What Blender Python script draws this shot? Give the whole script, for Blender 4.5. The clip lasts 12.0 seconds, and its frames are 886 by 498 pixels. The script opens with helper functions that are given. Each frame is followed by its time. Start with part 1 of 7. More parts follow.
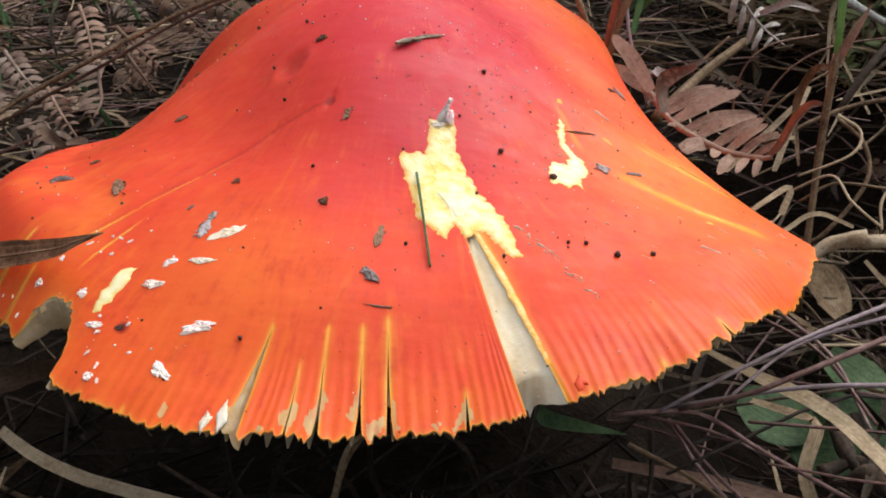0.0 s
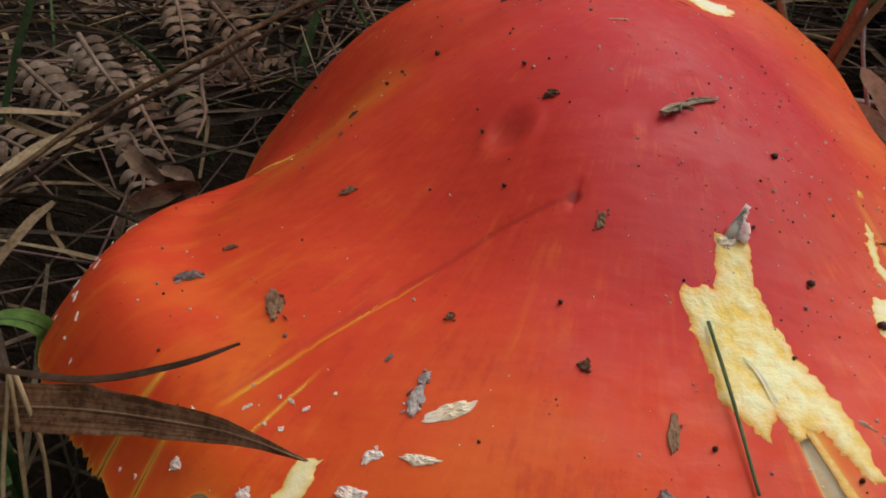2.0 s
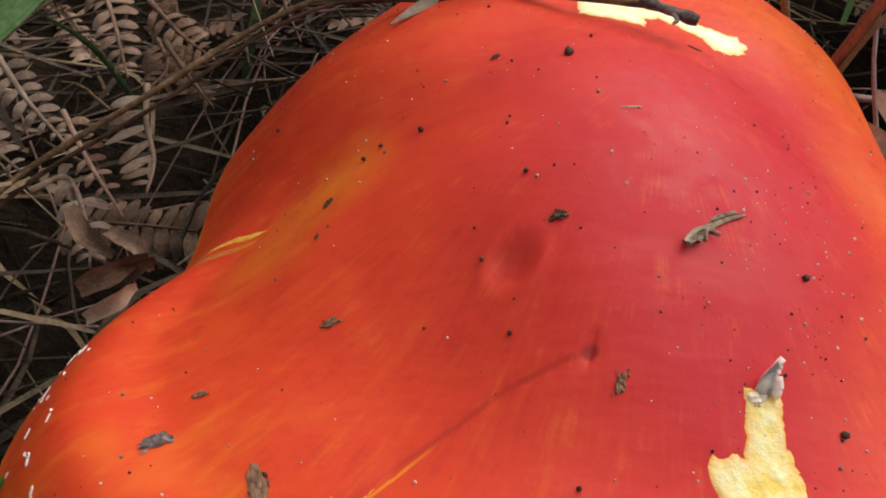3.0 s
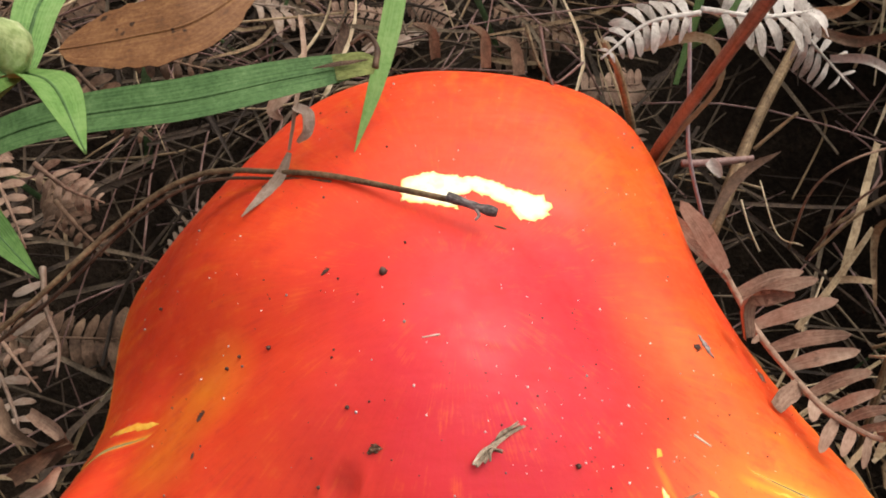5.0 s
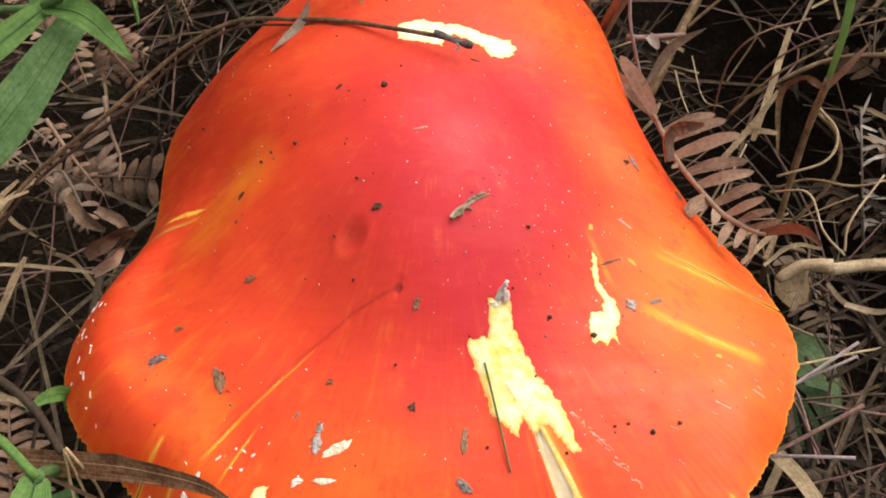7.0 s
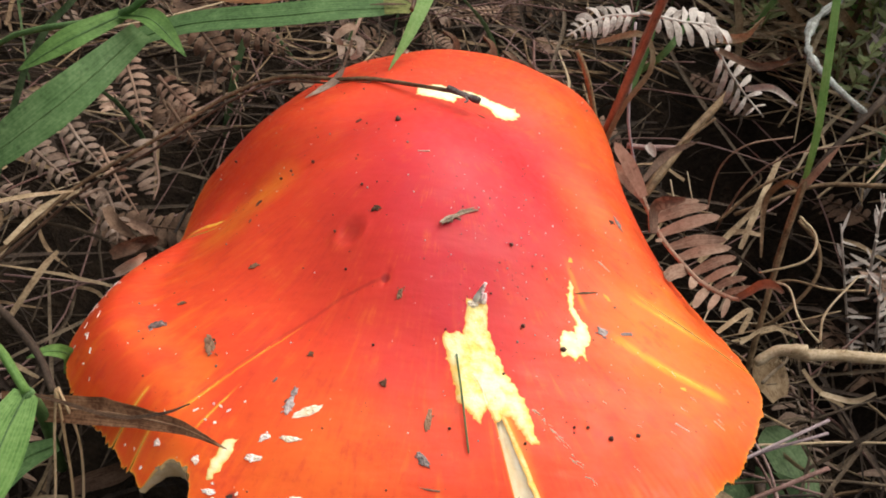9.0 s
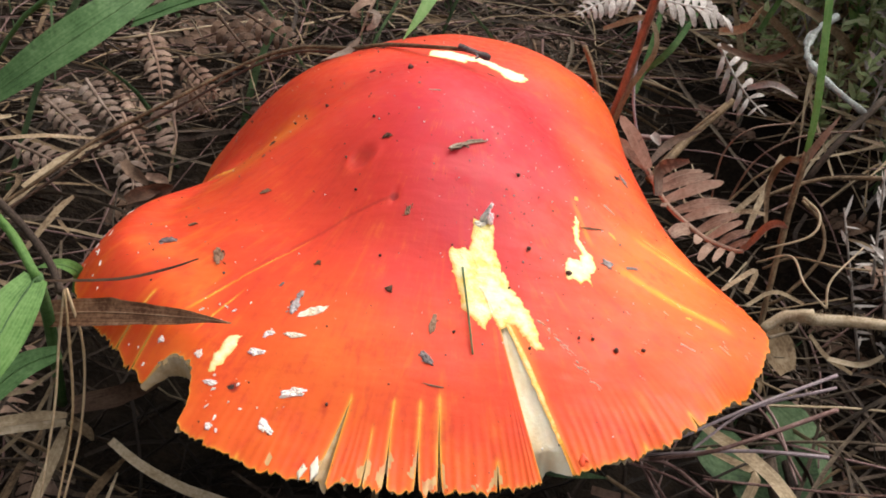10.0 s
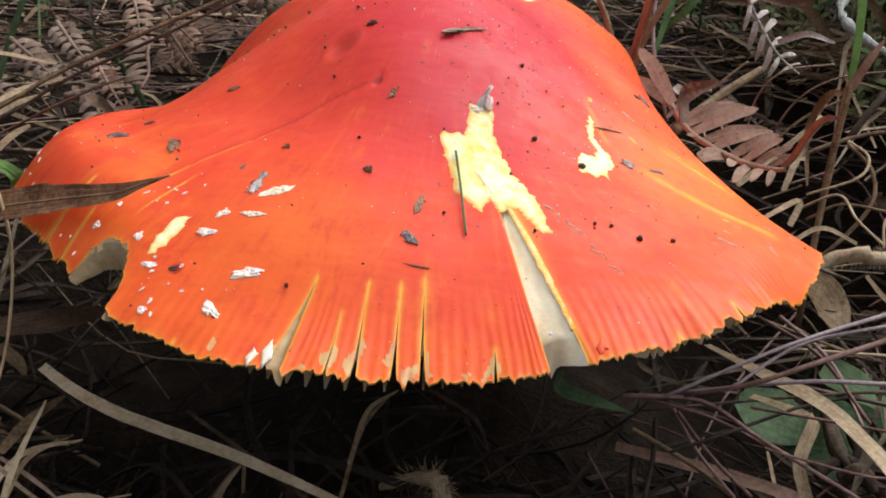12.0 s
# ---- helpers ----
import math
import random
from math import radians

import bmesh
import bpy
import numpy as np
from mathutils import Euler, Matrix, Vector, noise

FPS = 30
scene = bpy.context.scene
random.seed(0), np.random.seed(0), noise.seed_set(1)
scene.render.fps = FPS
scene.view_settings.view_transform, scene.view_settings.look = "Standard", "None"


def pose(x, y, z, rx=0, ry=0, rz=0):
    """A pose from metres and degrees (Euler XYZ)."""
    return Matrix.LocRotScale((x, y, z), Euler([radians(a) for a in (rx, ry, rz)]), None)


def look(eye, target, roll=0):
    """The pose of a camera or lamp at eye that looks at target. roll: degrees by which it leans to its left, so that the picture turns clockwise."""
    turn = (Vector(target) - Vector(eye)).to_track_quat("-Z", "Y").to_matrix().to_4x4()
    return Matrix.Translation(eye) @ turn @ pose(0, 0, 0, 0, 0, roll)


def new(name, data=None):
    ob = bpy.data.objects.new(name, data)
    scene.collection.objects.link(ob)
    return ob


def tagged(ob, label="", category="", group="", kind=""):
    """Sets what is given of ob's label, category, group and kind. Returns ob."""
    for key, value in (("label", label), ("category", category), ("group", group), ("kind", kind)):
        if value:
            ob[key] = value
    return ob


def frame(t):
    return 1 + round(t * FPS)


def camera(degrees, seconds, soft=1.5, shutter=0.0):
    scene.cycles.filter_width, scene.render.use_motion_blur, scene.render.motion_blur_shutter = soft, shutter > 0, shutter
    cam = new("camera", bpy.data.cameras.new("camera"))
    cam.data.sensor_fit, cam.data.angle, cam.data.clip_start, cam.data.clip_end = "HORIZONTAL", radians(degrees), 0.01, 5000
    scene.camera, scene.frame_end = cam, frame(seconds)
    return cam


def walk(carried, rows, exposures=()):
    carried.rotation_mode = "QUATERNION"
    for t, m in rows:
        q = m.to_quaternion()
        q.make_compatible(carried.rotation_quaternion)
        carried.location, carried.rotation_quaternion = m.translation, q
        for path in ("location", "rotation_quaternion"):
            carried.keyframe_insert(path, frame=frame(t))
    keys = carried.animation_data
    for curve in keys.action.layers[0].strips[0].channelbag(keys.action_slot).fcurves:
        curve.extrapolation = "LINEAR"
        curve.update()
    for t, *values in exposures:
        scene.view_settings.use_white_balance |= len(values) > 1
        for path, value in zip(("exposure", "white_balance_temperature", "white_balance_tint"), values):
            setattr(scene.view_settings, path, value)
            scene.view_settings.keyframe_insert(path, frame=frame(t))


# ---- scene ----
cam = camera(52.6, 12.0, 1.8)
PATH = [
    (0, (0.00166, 0.00021, 0.16855), (-0.00054, 0.18215, 0.08551), -0.62),
    (0.5, (0.00939, 0.01352, 0.17003), (0.00237, 0.19528, 0.08688), 1.16),
    (1, (0.00109, 0.02086, 0.16384), (-0.00922, 0.20127, 0.07814), 2.19),
    (1.5, (-0.01144, 0.03599, 0.1696), (-0.02009, 0.21298, 0.07688), 2.59),
    (2, (-0.03646, 0.05703, 0.17639), (-0.03962, 0.23084, 0.07748), 2.79),
    (2.5, (-0.04187, 0.07194, 0.18428), (-0.03836, 0.23935, 0.07491), 3.12),
    (3, (-0.04354, 0.08994, 0.19903), (-0.03506, 0.24618, 0.07446), 3.55),
    (3.5, (-0.04877, 0.10095, 0.21817), (-0.03279, 0.25059, 0.08644), 4.27),
    (3.7, (-0.04877, 0.10506, 0.224), (-0.03169, 0.25179, 0.08917), 3.94),
    (5.3, (-0.01569, 0.11041, 0.26158), (-0.00406, 0.23927, 0.10908), -2.82),
    (5.5, (-0.01799, 0.1136, 0.26346), (-0.00493, 0.23828, 0.10762), -2.76),
    (6, (-0.02631, 0.10455, 0.27593), (-0.01128, 0.22293, 0.11543), -2.22),
    (6.5, (-0.02081, 0.07633, 0.27173), (-0.00567, 0.19752, 0.11336), -1.36),
    (7, (-0.02585, 0.05257, 0.27338), (-0.01034, 0.17878, 0.119), 0.83),
    (7.2, (-0.02873, 0.05191, 0.27805), (-0.01368, 0.18072, 0.12579), 1.18),
    (8.8, (-0.01635, 0.01152, 0.25656), (-0.00795, 0.16908, 0.13366), 3.39),
    (9, (-0.01723, 0.00479, 0.25044), (-0.00865, 0.16599, 0.13237), 4.29),
    (9.5, (-0.02002, -0.01416, 0.23228), (-0.01297, 0.15562, 0.12681), 5.19),
    (10, (-0.01483, -0.02195, 0.21499), (-0.00934, 0.15285, 0.11796), 4.97),
    (10.5, (-0.01118, -0.02476, 0.19016), (-0.00639, 0.15275, 0.09815), 5.29),
    (11, (-0.00789, -0.02193, 0.17582), (-0.0038, 0.15829, 0.0892), 5.39),
    (11.5, (-0.00743, -0.01395, 0.17569), (-0.00558, 0.1691, 0.09512), 4.31),
    (12, (-0.00492, -0.01297, 0.16385), (-0.00605, 0.17117, 0.0858), 3.76),
]
EXPOSURES = [
    (0.0, 0.25, 6350, 10), (0.5, 0.21, 6450, 10), (1.0, -0.07, 6650, 10), (1.5, -0.27, 6900, 10), (2.0, -0.57, 7050, 10), (2.5, -0.35, 6900, 10), (3.0, -0.10, 6950, 10), (3.7, 0.25, 7150, 10), (5.5, 0.52, 7000, 10),
    (6.5, 0.52, 7050, 10), (7.2, 0.43, 7300, 10), (9.0, 0.40, 7000, 10), (10.0, 0.45, 6650, 10), (10.5, 0.47, 6350, 10), (11.0, 0.47, 6200, 10), (11.5, 0.43, 6250, 10), (12.0, 0.35, 6350, 10),
]
walk(cam, [(t, look(eye, target, roll)) for t, eye, target, roll in PATH], EXPOSURES)

# ---- world, sun, exposure ----
world = bpy.data.worlds.new("world")
scene.world = world
world.use_nodes = True
wn = world.node_tree
sky = wn.nodes.new("ShaderNodeTexSky")
sky.sky_type = "NISHITA"
sky.sun_disc = False
sky.sun_elevation = radians(57)
sky.sun_rotation = radians(62)
sky.dust_density = 4.0
haze = wn.nodes.new("ShaderNodeHueSaturation")
haze.inputs["Saturation"].default_value = 0.15
wn.links.new(sky.outputs["Color"], haze.inputs["Color"])
wn.links.new(haze.outputs["Color"], wn.nodes["Background"].inputs["Color"])
wn.nodes["Background"].inputs["Strength"].default_value = 0.15
sun_data = bpy.data.lights.new("sun", "SUN")
sun_data.energy = 1.75
sun_data.angle = radians(70)
sun_data.color = (1.0, 0.95, 0.88)
sun = new("sun", sun_data)
sun.matrix_world = look((0.50, 0.47, 1.0), (0.0, 0.2, 0.12))

# ---- materials ----


def nodes_of(name):
    m = bpy.data.materials.new(name)
    m.use_nodes = True
    nt = m.node_tree
    return m, nt, nt.nodes["Principled BSDF"]


def add(nt, kind, **values):
    n = nt.nodes.new(kind)
    for key, value in values.items():
        n.inputs[key.replace("_", " ")].default_value = value
    return n


def ramp(nt, source, stops):
    n = nt.nodes.new("ShaderNodeValToRGB")
    while len(n.color_ramp.elements) < len(stops):
        n.color_ramp.elements.new(0.5)
    for e, (p, c) in zip(n.color_ramp.elements, stops):
        e.position = p
        e.color = (*c, 1)
    nt.links.new(source, n.inputs[0])
    return n.outputs[0]


def mixed(nt, fac, a, b, mode="MIX"):
    n = nt.nodes.new("ShaderNodeMix")
    n.data_type, n.blend_type = "RGBA", mode
    for sock, v in ((n.inputs[0], fac), (n.inputs[6], a), (n.inputs[7], b)):
        if isinstance(v, (int, float)):
            sock.default_value = v
        elif isinstance(v, tuple):
            sock.default_value = (*v, 1)
        else:
            nt.links.new(v, sock)
    return n.outputs[2]


def maths(nt, op, a, b=0.0, clamp=False):
    n = nt.nodes.new("ShaderNodeMath")
    n.operation, n.use_clamp = op, clamp
    for sock, v in zip(n.inputs, (a, b)):
        if isinstance(v, (int, float)):
            sock.default_value = v
        else:
            nt.links.new(v, sock)
    return n.outputs[0]


def span(nt, value, lo, hi):
    n = nt.nodes.new("ShaderNodeMapRange")
    n.interpolation_type = "SMOOTHSTEP"
    nt.links.new(value, n.inputs[0])
    n.inputs[1].default_value, n.inputs[2].default_value = lo, hi
    return n.outputs[0]


def place(nt, scale=(1, 1, 1)):
    g = nt.nodes.new("ShaderNodeNewGeometry")
    m = nt.nodes.new("ShaderNodeMapping")
    m.inputs["Scale"].default_value = scale
    nt.links.new(g.outputs["Position"], m.inputs["Vector"])
    return m.outputs[0]


def grain(nt, vector, scale, detail=4.0, rough=0.6):
    n = add(nt, "ShaderNodeTexNoise", Scale=scale, Detail=detail, Roughness=rough)
    nt.links.new(vector, n.inputs["Vector"])
    return n.outputs["Fac"]


def bumped(nt, bsdf, height, strength, distance):
    n = add(nt, "ShaderNodeBump", Strength=strength, Distance=distance)
    nt.links.new(height, n.inputs["Height"])
    nt.links.new(n.outputs[0], bsdf.inputs["Normal"])


def plant(name, dark, mid, light, rough=0.6, thin=0.25, speck=0.35, rib=0.0, dot=330, vein=0.0):
    """Dry or green plant tissue: fibres along it, blotches, spots and a tone of its own for every piece."""
    m, nt, bsdf = nodes_of(name)
    geo = nt.nodes.new("ShaderNodeNewGeometry")
    info = nt.nodes.new("ShaderNodeObjectInfo")
    lot = maths(nt, "FRACT", maths(nt, "ADD", geo.outputs["Random Per Island"], info.outputs["Random"]))
    uv = nt.nodes.new("ShaderNodeUVMap")
    uv.uv_map = "leaf"
    sep = nt.nodes.new("ShaderNodeSeparateXYZ")
    nt.links.new(uv.outputs[0], sep.inputs[0])
    along = nt.nodes.new("ShaderNodeCombineXYZ")
    nt.links.new(maths(nt, "ADD", maths(nt, "MULTIPLY", sep.outputs[0], 3.0), maths(nt, "MULTIPLY", lot, 57.0)), along.inputs[0])
    nt.links.new(maths(nt, "MULTIPLY", sep.outputs[1], 15.0), along.inputs[1])
    fibre = grain(nt, along.outputs[0], 1.0, 4, 0.7)
    fine = grain(nt, place(nt), 1100, 3)
    blot = grain(nt, place(nt), 170, 4)
    tone = maths(nt, "ADD", maths(nt, "MULTIPLY", fine, 0.28), maths(nt, "MULTIPLY", blot, 0.36))
    tone = maths(nt, "ADD", tone, maths(nt, "MULTIPLY", fibre, 0.36))
    tone = maths(nt, "ADD", tone, maths(nt, "MULTIPLY", maths(nt, "SUBTRACT", lot, 0.5), 0.16))
    col = ramp(nt, tone, [(0.37, dark), (0.5, mid), (0.64, light)])
    if rib:
        mid_line = span(nt, maths(nt, "ABSOLUTE", maths(nt, "SUBTRACT", sep.outputs[1], 0.5)), 0.07, 0.0)
        col = mixed(nt, maths(nt, "MULTIPLY", mid_line, rib), col, light)
    if vein:
        lines = maths(nt, "SINE", maths(nt, "MULTIPLY", sep.outputs[1], 82.0))
        col = mixed(nt, maths(nt, "MULTIPLY", span(nt, lines, 0.2, 1.0), vein), col, light)
    spots = span(nt, grain(nt, place(nt), dot, 2), 0.66, 0.71)
    col = mixed(nt, maths(nt, "MULTIPLY", spots, speck), col, tuple(c * 0.35 for c in dark))
    nt.links.new(col, bsdf.inputs["Base Color"])
    bsdf.inputs["Roughness"].default_value = rough
    bsdf.inputs["Specular IOR Level"].default_value = 0.3
    bumped(nt, bsdf, maths(nt, "ADD", maths(nt, "MULTIPLY", fibre, 0.6), maths(nt, "MULTIPLY", fine, 0.4)), 0.6, 0.0006)
    if thin:
        tr = nt.nodes.new("ShaderNodeBsdfTranslucent")
        nt.links.new(col, tr.inputs[0])
        mx = nt.nodes.new("ShaderNodeMixShader")
        mx.inputs[0].default_value = thin
        nt.links.new(bsdf.outputs[0], mx.inputs[1])
        nt.links.new(tr.outputs[0], mx.inputs[2])
        nt.links.new(mx.outputs[0], nt.nodes["Material Output"].inputs[0])
    return m


STRAW = plant("straw", (0.10, 0.060, 0.033), (0.28, 0.188, 0.107), (0.48, 0.36, 0.23))
STRAW_PALE = plant("pale_straw", (0.21, 0.145, 0.085), (0.46, 0.345, 0.215), (0.69, 0.57, 0.41), 0.55, 0.2, 0.25)
STRAW_OLD = plant("old_straw", (0.035, 0.024, 0.016), (0.10, 0.07, 0.046), (0.25, 0.19, 0.13))
TIP = plant("yellowed_tip", (0.13, 0.15, 0.04), (0.26, 0.29, 0.09), (0.42, 0.40, 0.15))
BARK = plant("bark", (0.014, 0.009, 0.007), (0.046, 0.030, 0.021), (0.12, 0.083, 0.058), 0.8, 0.0)
FERN = plant("dry_fern", (0.19, 0.11, 0.078), (0.37, 0.235, 0.17), (0.54, 0.38, 0.29), 0.6, 0.2, rib=0.35)
FERN_PALE = plant("pale_fern", (0.17, 0.115, 0.085), (0.34, 0.24, 0.185), (0.50, 0.40, 0.335), 0.6, 0.35, rib=0.35)
FERN_DARK = plant("dark_fern", (0.05, 0.028, 0.018), (0.13, 0.075, 0.048), (0.24, 0.15, 0.10), 0.7, 0.15)
STEM_RED = plant("red_stem", (0.10, 0.052, 0.036), (0.21, 0.12, 0.082), (0.33, 0.21, 0.15), 0.5, 0.0)
NEEDLE = plant("pine_needle", (0.075, 0.035, 0.03), (0.19, 0.10, 0.085), (0.33, 0.22, 0.21), 0.4, 0.0)
NEEDLE_GREY = plant("grey_needle", (0.17, 0.12, 0.13), (0.30, 0.23, 0.25), (0.46, 0.38, 0.40), 0.4, 0.0)
BROWN_BLADE = plant("brown_blade", (0.045, 0.022, 0.014), (0.12, 0.065, 0.04), (0.22, 0.13, 0.085), 0.5, 0.15)
WITHERED = plant("withered_leaf", (0.14, 0.060, 0.031), (0.41, 0.22, 0.125), (0.62, 0.41, 0.27), 0.5, 0.25, 0.6, dot=500)
# near-black stalks: the shade below the cap is put into their colour
SHADED_STALK = plant("shaded_stalk", (0.006, 0.004, 0.003), (0.018, 0.012, 0.009), (0.055, 0.037, 0.026), 0.8, 0.0)
GREEN = plant("grass_green", (0.055, 0.13, 0.042), (0.115, 0.235, 0.080), (0.22, 0.37, 0.155), 0.5, 0.35, 0.3, rib=0.4, vein=0.16, dot=300)
GREEN_BRIGHT = plant("fresh_green", (0.085, 0.20, 0.045), (0.18, 0.36, 0.095), (0.29, 0.48, 0.165), 0.45, 0.4, 0.0, rib=0.5, vein=0.35)
GREEN_DARK = plant("dull_green", (0.034, 0.068, 0.028), (0.085, 0.15, 0.062), (0.17, 0.26, 0.125), 0.6, 0.2)
BLEACHED = plant("bleached_fern", (0.26, 0.22, 0.195), (0.50, 0.44, 0.40), (0.76, 0.71, 0.67), 0.5, 0.2)
BUD = plant("bud", (0.22, 0.30, 0.11), (0.42, 0.50, 0.24), (0.62, 0.64, 0.42), 0.6, 0.2, 0.0)
LICHEN = plant("lichen", (0.18, 0.18, 0.165), (0.46, 0.50, 0.48), (0.72, 0.78, 0.76), 0.9, 0.0)
TAN_LEAF = plant("tan_leaf", (0.085, 0.033, 0.013), (0.175, 0.072, 0.026), (0.28, 0.135, 0.055), 0.5, 0.2, 0.95, dot=210)
STRAND = plant("tan_strand", (0.32, 0.20, 0.10), (0.52, 0.36, 0.21), (0.68, 0.52, 0.35), 0.5, 0.0)
CREAM = plant("cream_scale", (0.74, 0.60, 0.46), (0.88, 0.78, 0.65), (0.94, 0.89, 0.80), 0.7, 0.4, 0.1)
WART = plant("wart_white", (0.86, 0.74, 0.72), (0.93, 0.87, 0.85), (0.95, 0.93, 0.92), 0.7, 0.45, 0.0)
GREY_BIT = plant("grey_debris", (0.06, 0.047, 0.047), (0.26, 0.215, 0.21), (0.60, 0.54, 0.54), 0.8, 0.0)
BARK_PALE = plant("split_bark", (0.09, 0.06, 0.04), (0.38, 0.29, 0.21), (0.68, 0.59, 0.49), 0.8, 0.0, 0.6, dot=700)
BROWN_BIT = plant("brown_debris", (0.07, 0.032, 0.020), (0.19, 0.098, 0.058), (0.33, 0.20, 0.13), 0.75, 0.0)
BLACK_BIT = plant("black_debris", (0.020, 0.011, 0.009), (0.060, 0.028, 0.021), (0.13, 0.07, 0.055), 0.6, 0.0)


def soil_material():
    m, nt, bsdf = nodes_of("soil")
    a, b = grain(nt, place(nt), 60, 6), grain(nt, place(nt), 500, 4)
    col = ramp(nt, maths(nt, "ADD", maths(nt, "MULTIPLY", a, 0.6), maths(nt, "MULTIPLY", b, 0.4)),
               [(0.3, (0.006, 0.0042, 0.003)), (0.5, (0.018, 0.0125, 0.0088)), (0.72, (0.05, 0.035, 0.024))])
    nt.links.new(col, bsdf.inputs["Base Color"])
    bsdf.inputs["Roughness"].default_value = 0.95
    bsdf.inputs["Specular IOR Level"].default_value = 0.1
    bumped(nt, bsdf, b, 1.0, 0.003)
    return m


SOIL = soil_material()


# soft yellow streaks: both ends, half width, strength
STREAKS = [(0.0340, 0.1652, 0.0600, 0.1536, 0.0022, 1.0), (0.0400, 0.1795, 0.0590, 0.1742, 0.0014, 0.8), (-0.0635, 0.1398, -0.0545, 0.1473, 0.0006, 0.9), (-0.0548, 0.1471, -0.0400, 0.1577, 0.0004, 0.8), (-0.0605, 0.1348, -0.0528, 0.1434, 0.0005, 0.9), (0.0270, 0.1700, 0.0230, 0.1800, 0.0012, 0.5)]
# shade painted along the creases: both ends, half width, strength
CREASE_SHADE = [(-0.0212, 0.1655, -0.0318, 0.1628, 0.0006, 0.6), (-0.0316, 0.1629, -0.0442, 0.1560, 0.0006, 0.6), (-0.0440, 0.1561, -0.0550, 0.1480, 0.0005, 0.35), (-0.0548, 0.1482, -0.0628, 0.1412, 0.0005, 0.3)]
# darker red pits with their shade painted in: place, reach, strength
PIT_SHADE = [(-0.0212, 0.1652, 0.0013, 0.9), (-0.0304, 0.1770, 0.0034, 0.34), (-0.0500, 0.1222, 0.0014, 0.75)]
# broad washes of the skin: place, reach, strength, colour
WASHES = [(-0.078, 0.160, 0.045, 0.85, (0.70, 0.054, 0.014)), (-0.040, 0.165, 0.034, 0.45, (0.70, 0.056, 0.016)), (0.052, 0.215, 0.030, 0.6, (0.70, 0.056, 0.014)), (-0.082, 0.215, 0.060, 0.9, (0.64, 0.040, 0.012)), (-0.050, 0.262, 0.050, 0.9, (0.66, 0.044, 0.012)), (0.000, 0.285, 0.050, 0.8, (0.68, 0.050, 0.012)), (0.050, 0.165, 0.050, 0.5, (0.84, 0.15, 0.03))]
# stains on the cap: place, reach, strength
BRUISES = [(-0.055, 0.203, 0.012, 0.6), (-0.064, 0.193, 0.010, 0.4), (0.046, 0.172, 0.026, 0.45), (0.036, 0.205, 0.020, 0.3), (-0.034, 0.126, 0.026, 0.3), (0.030, 0.240, 0.022, 0.35)]


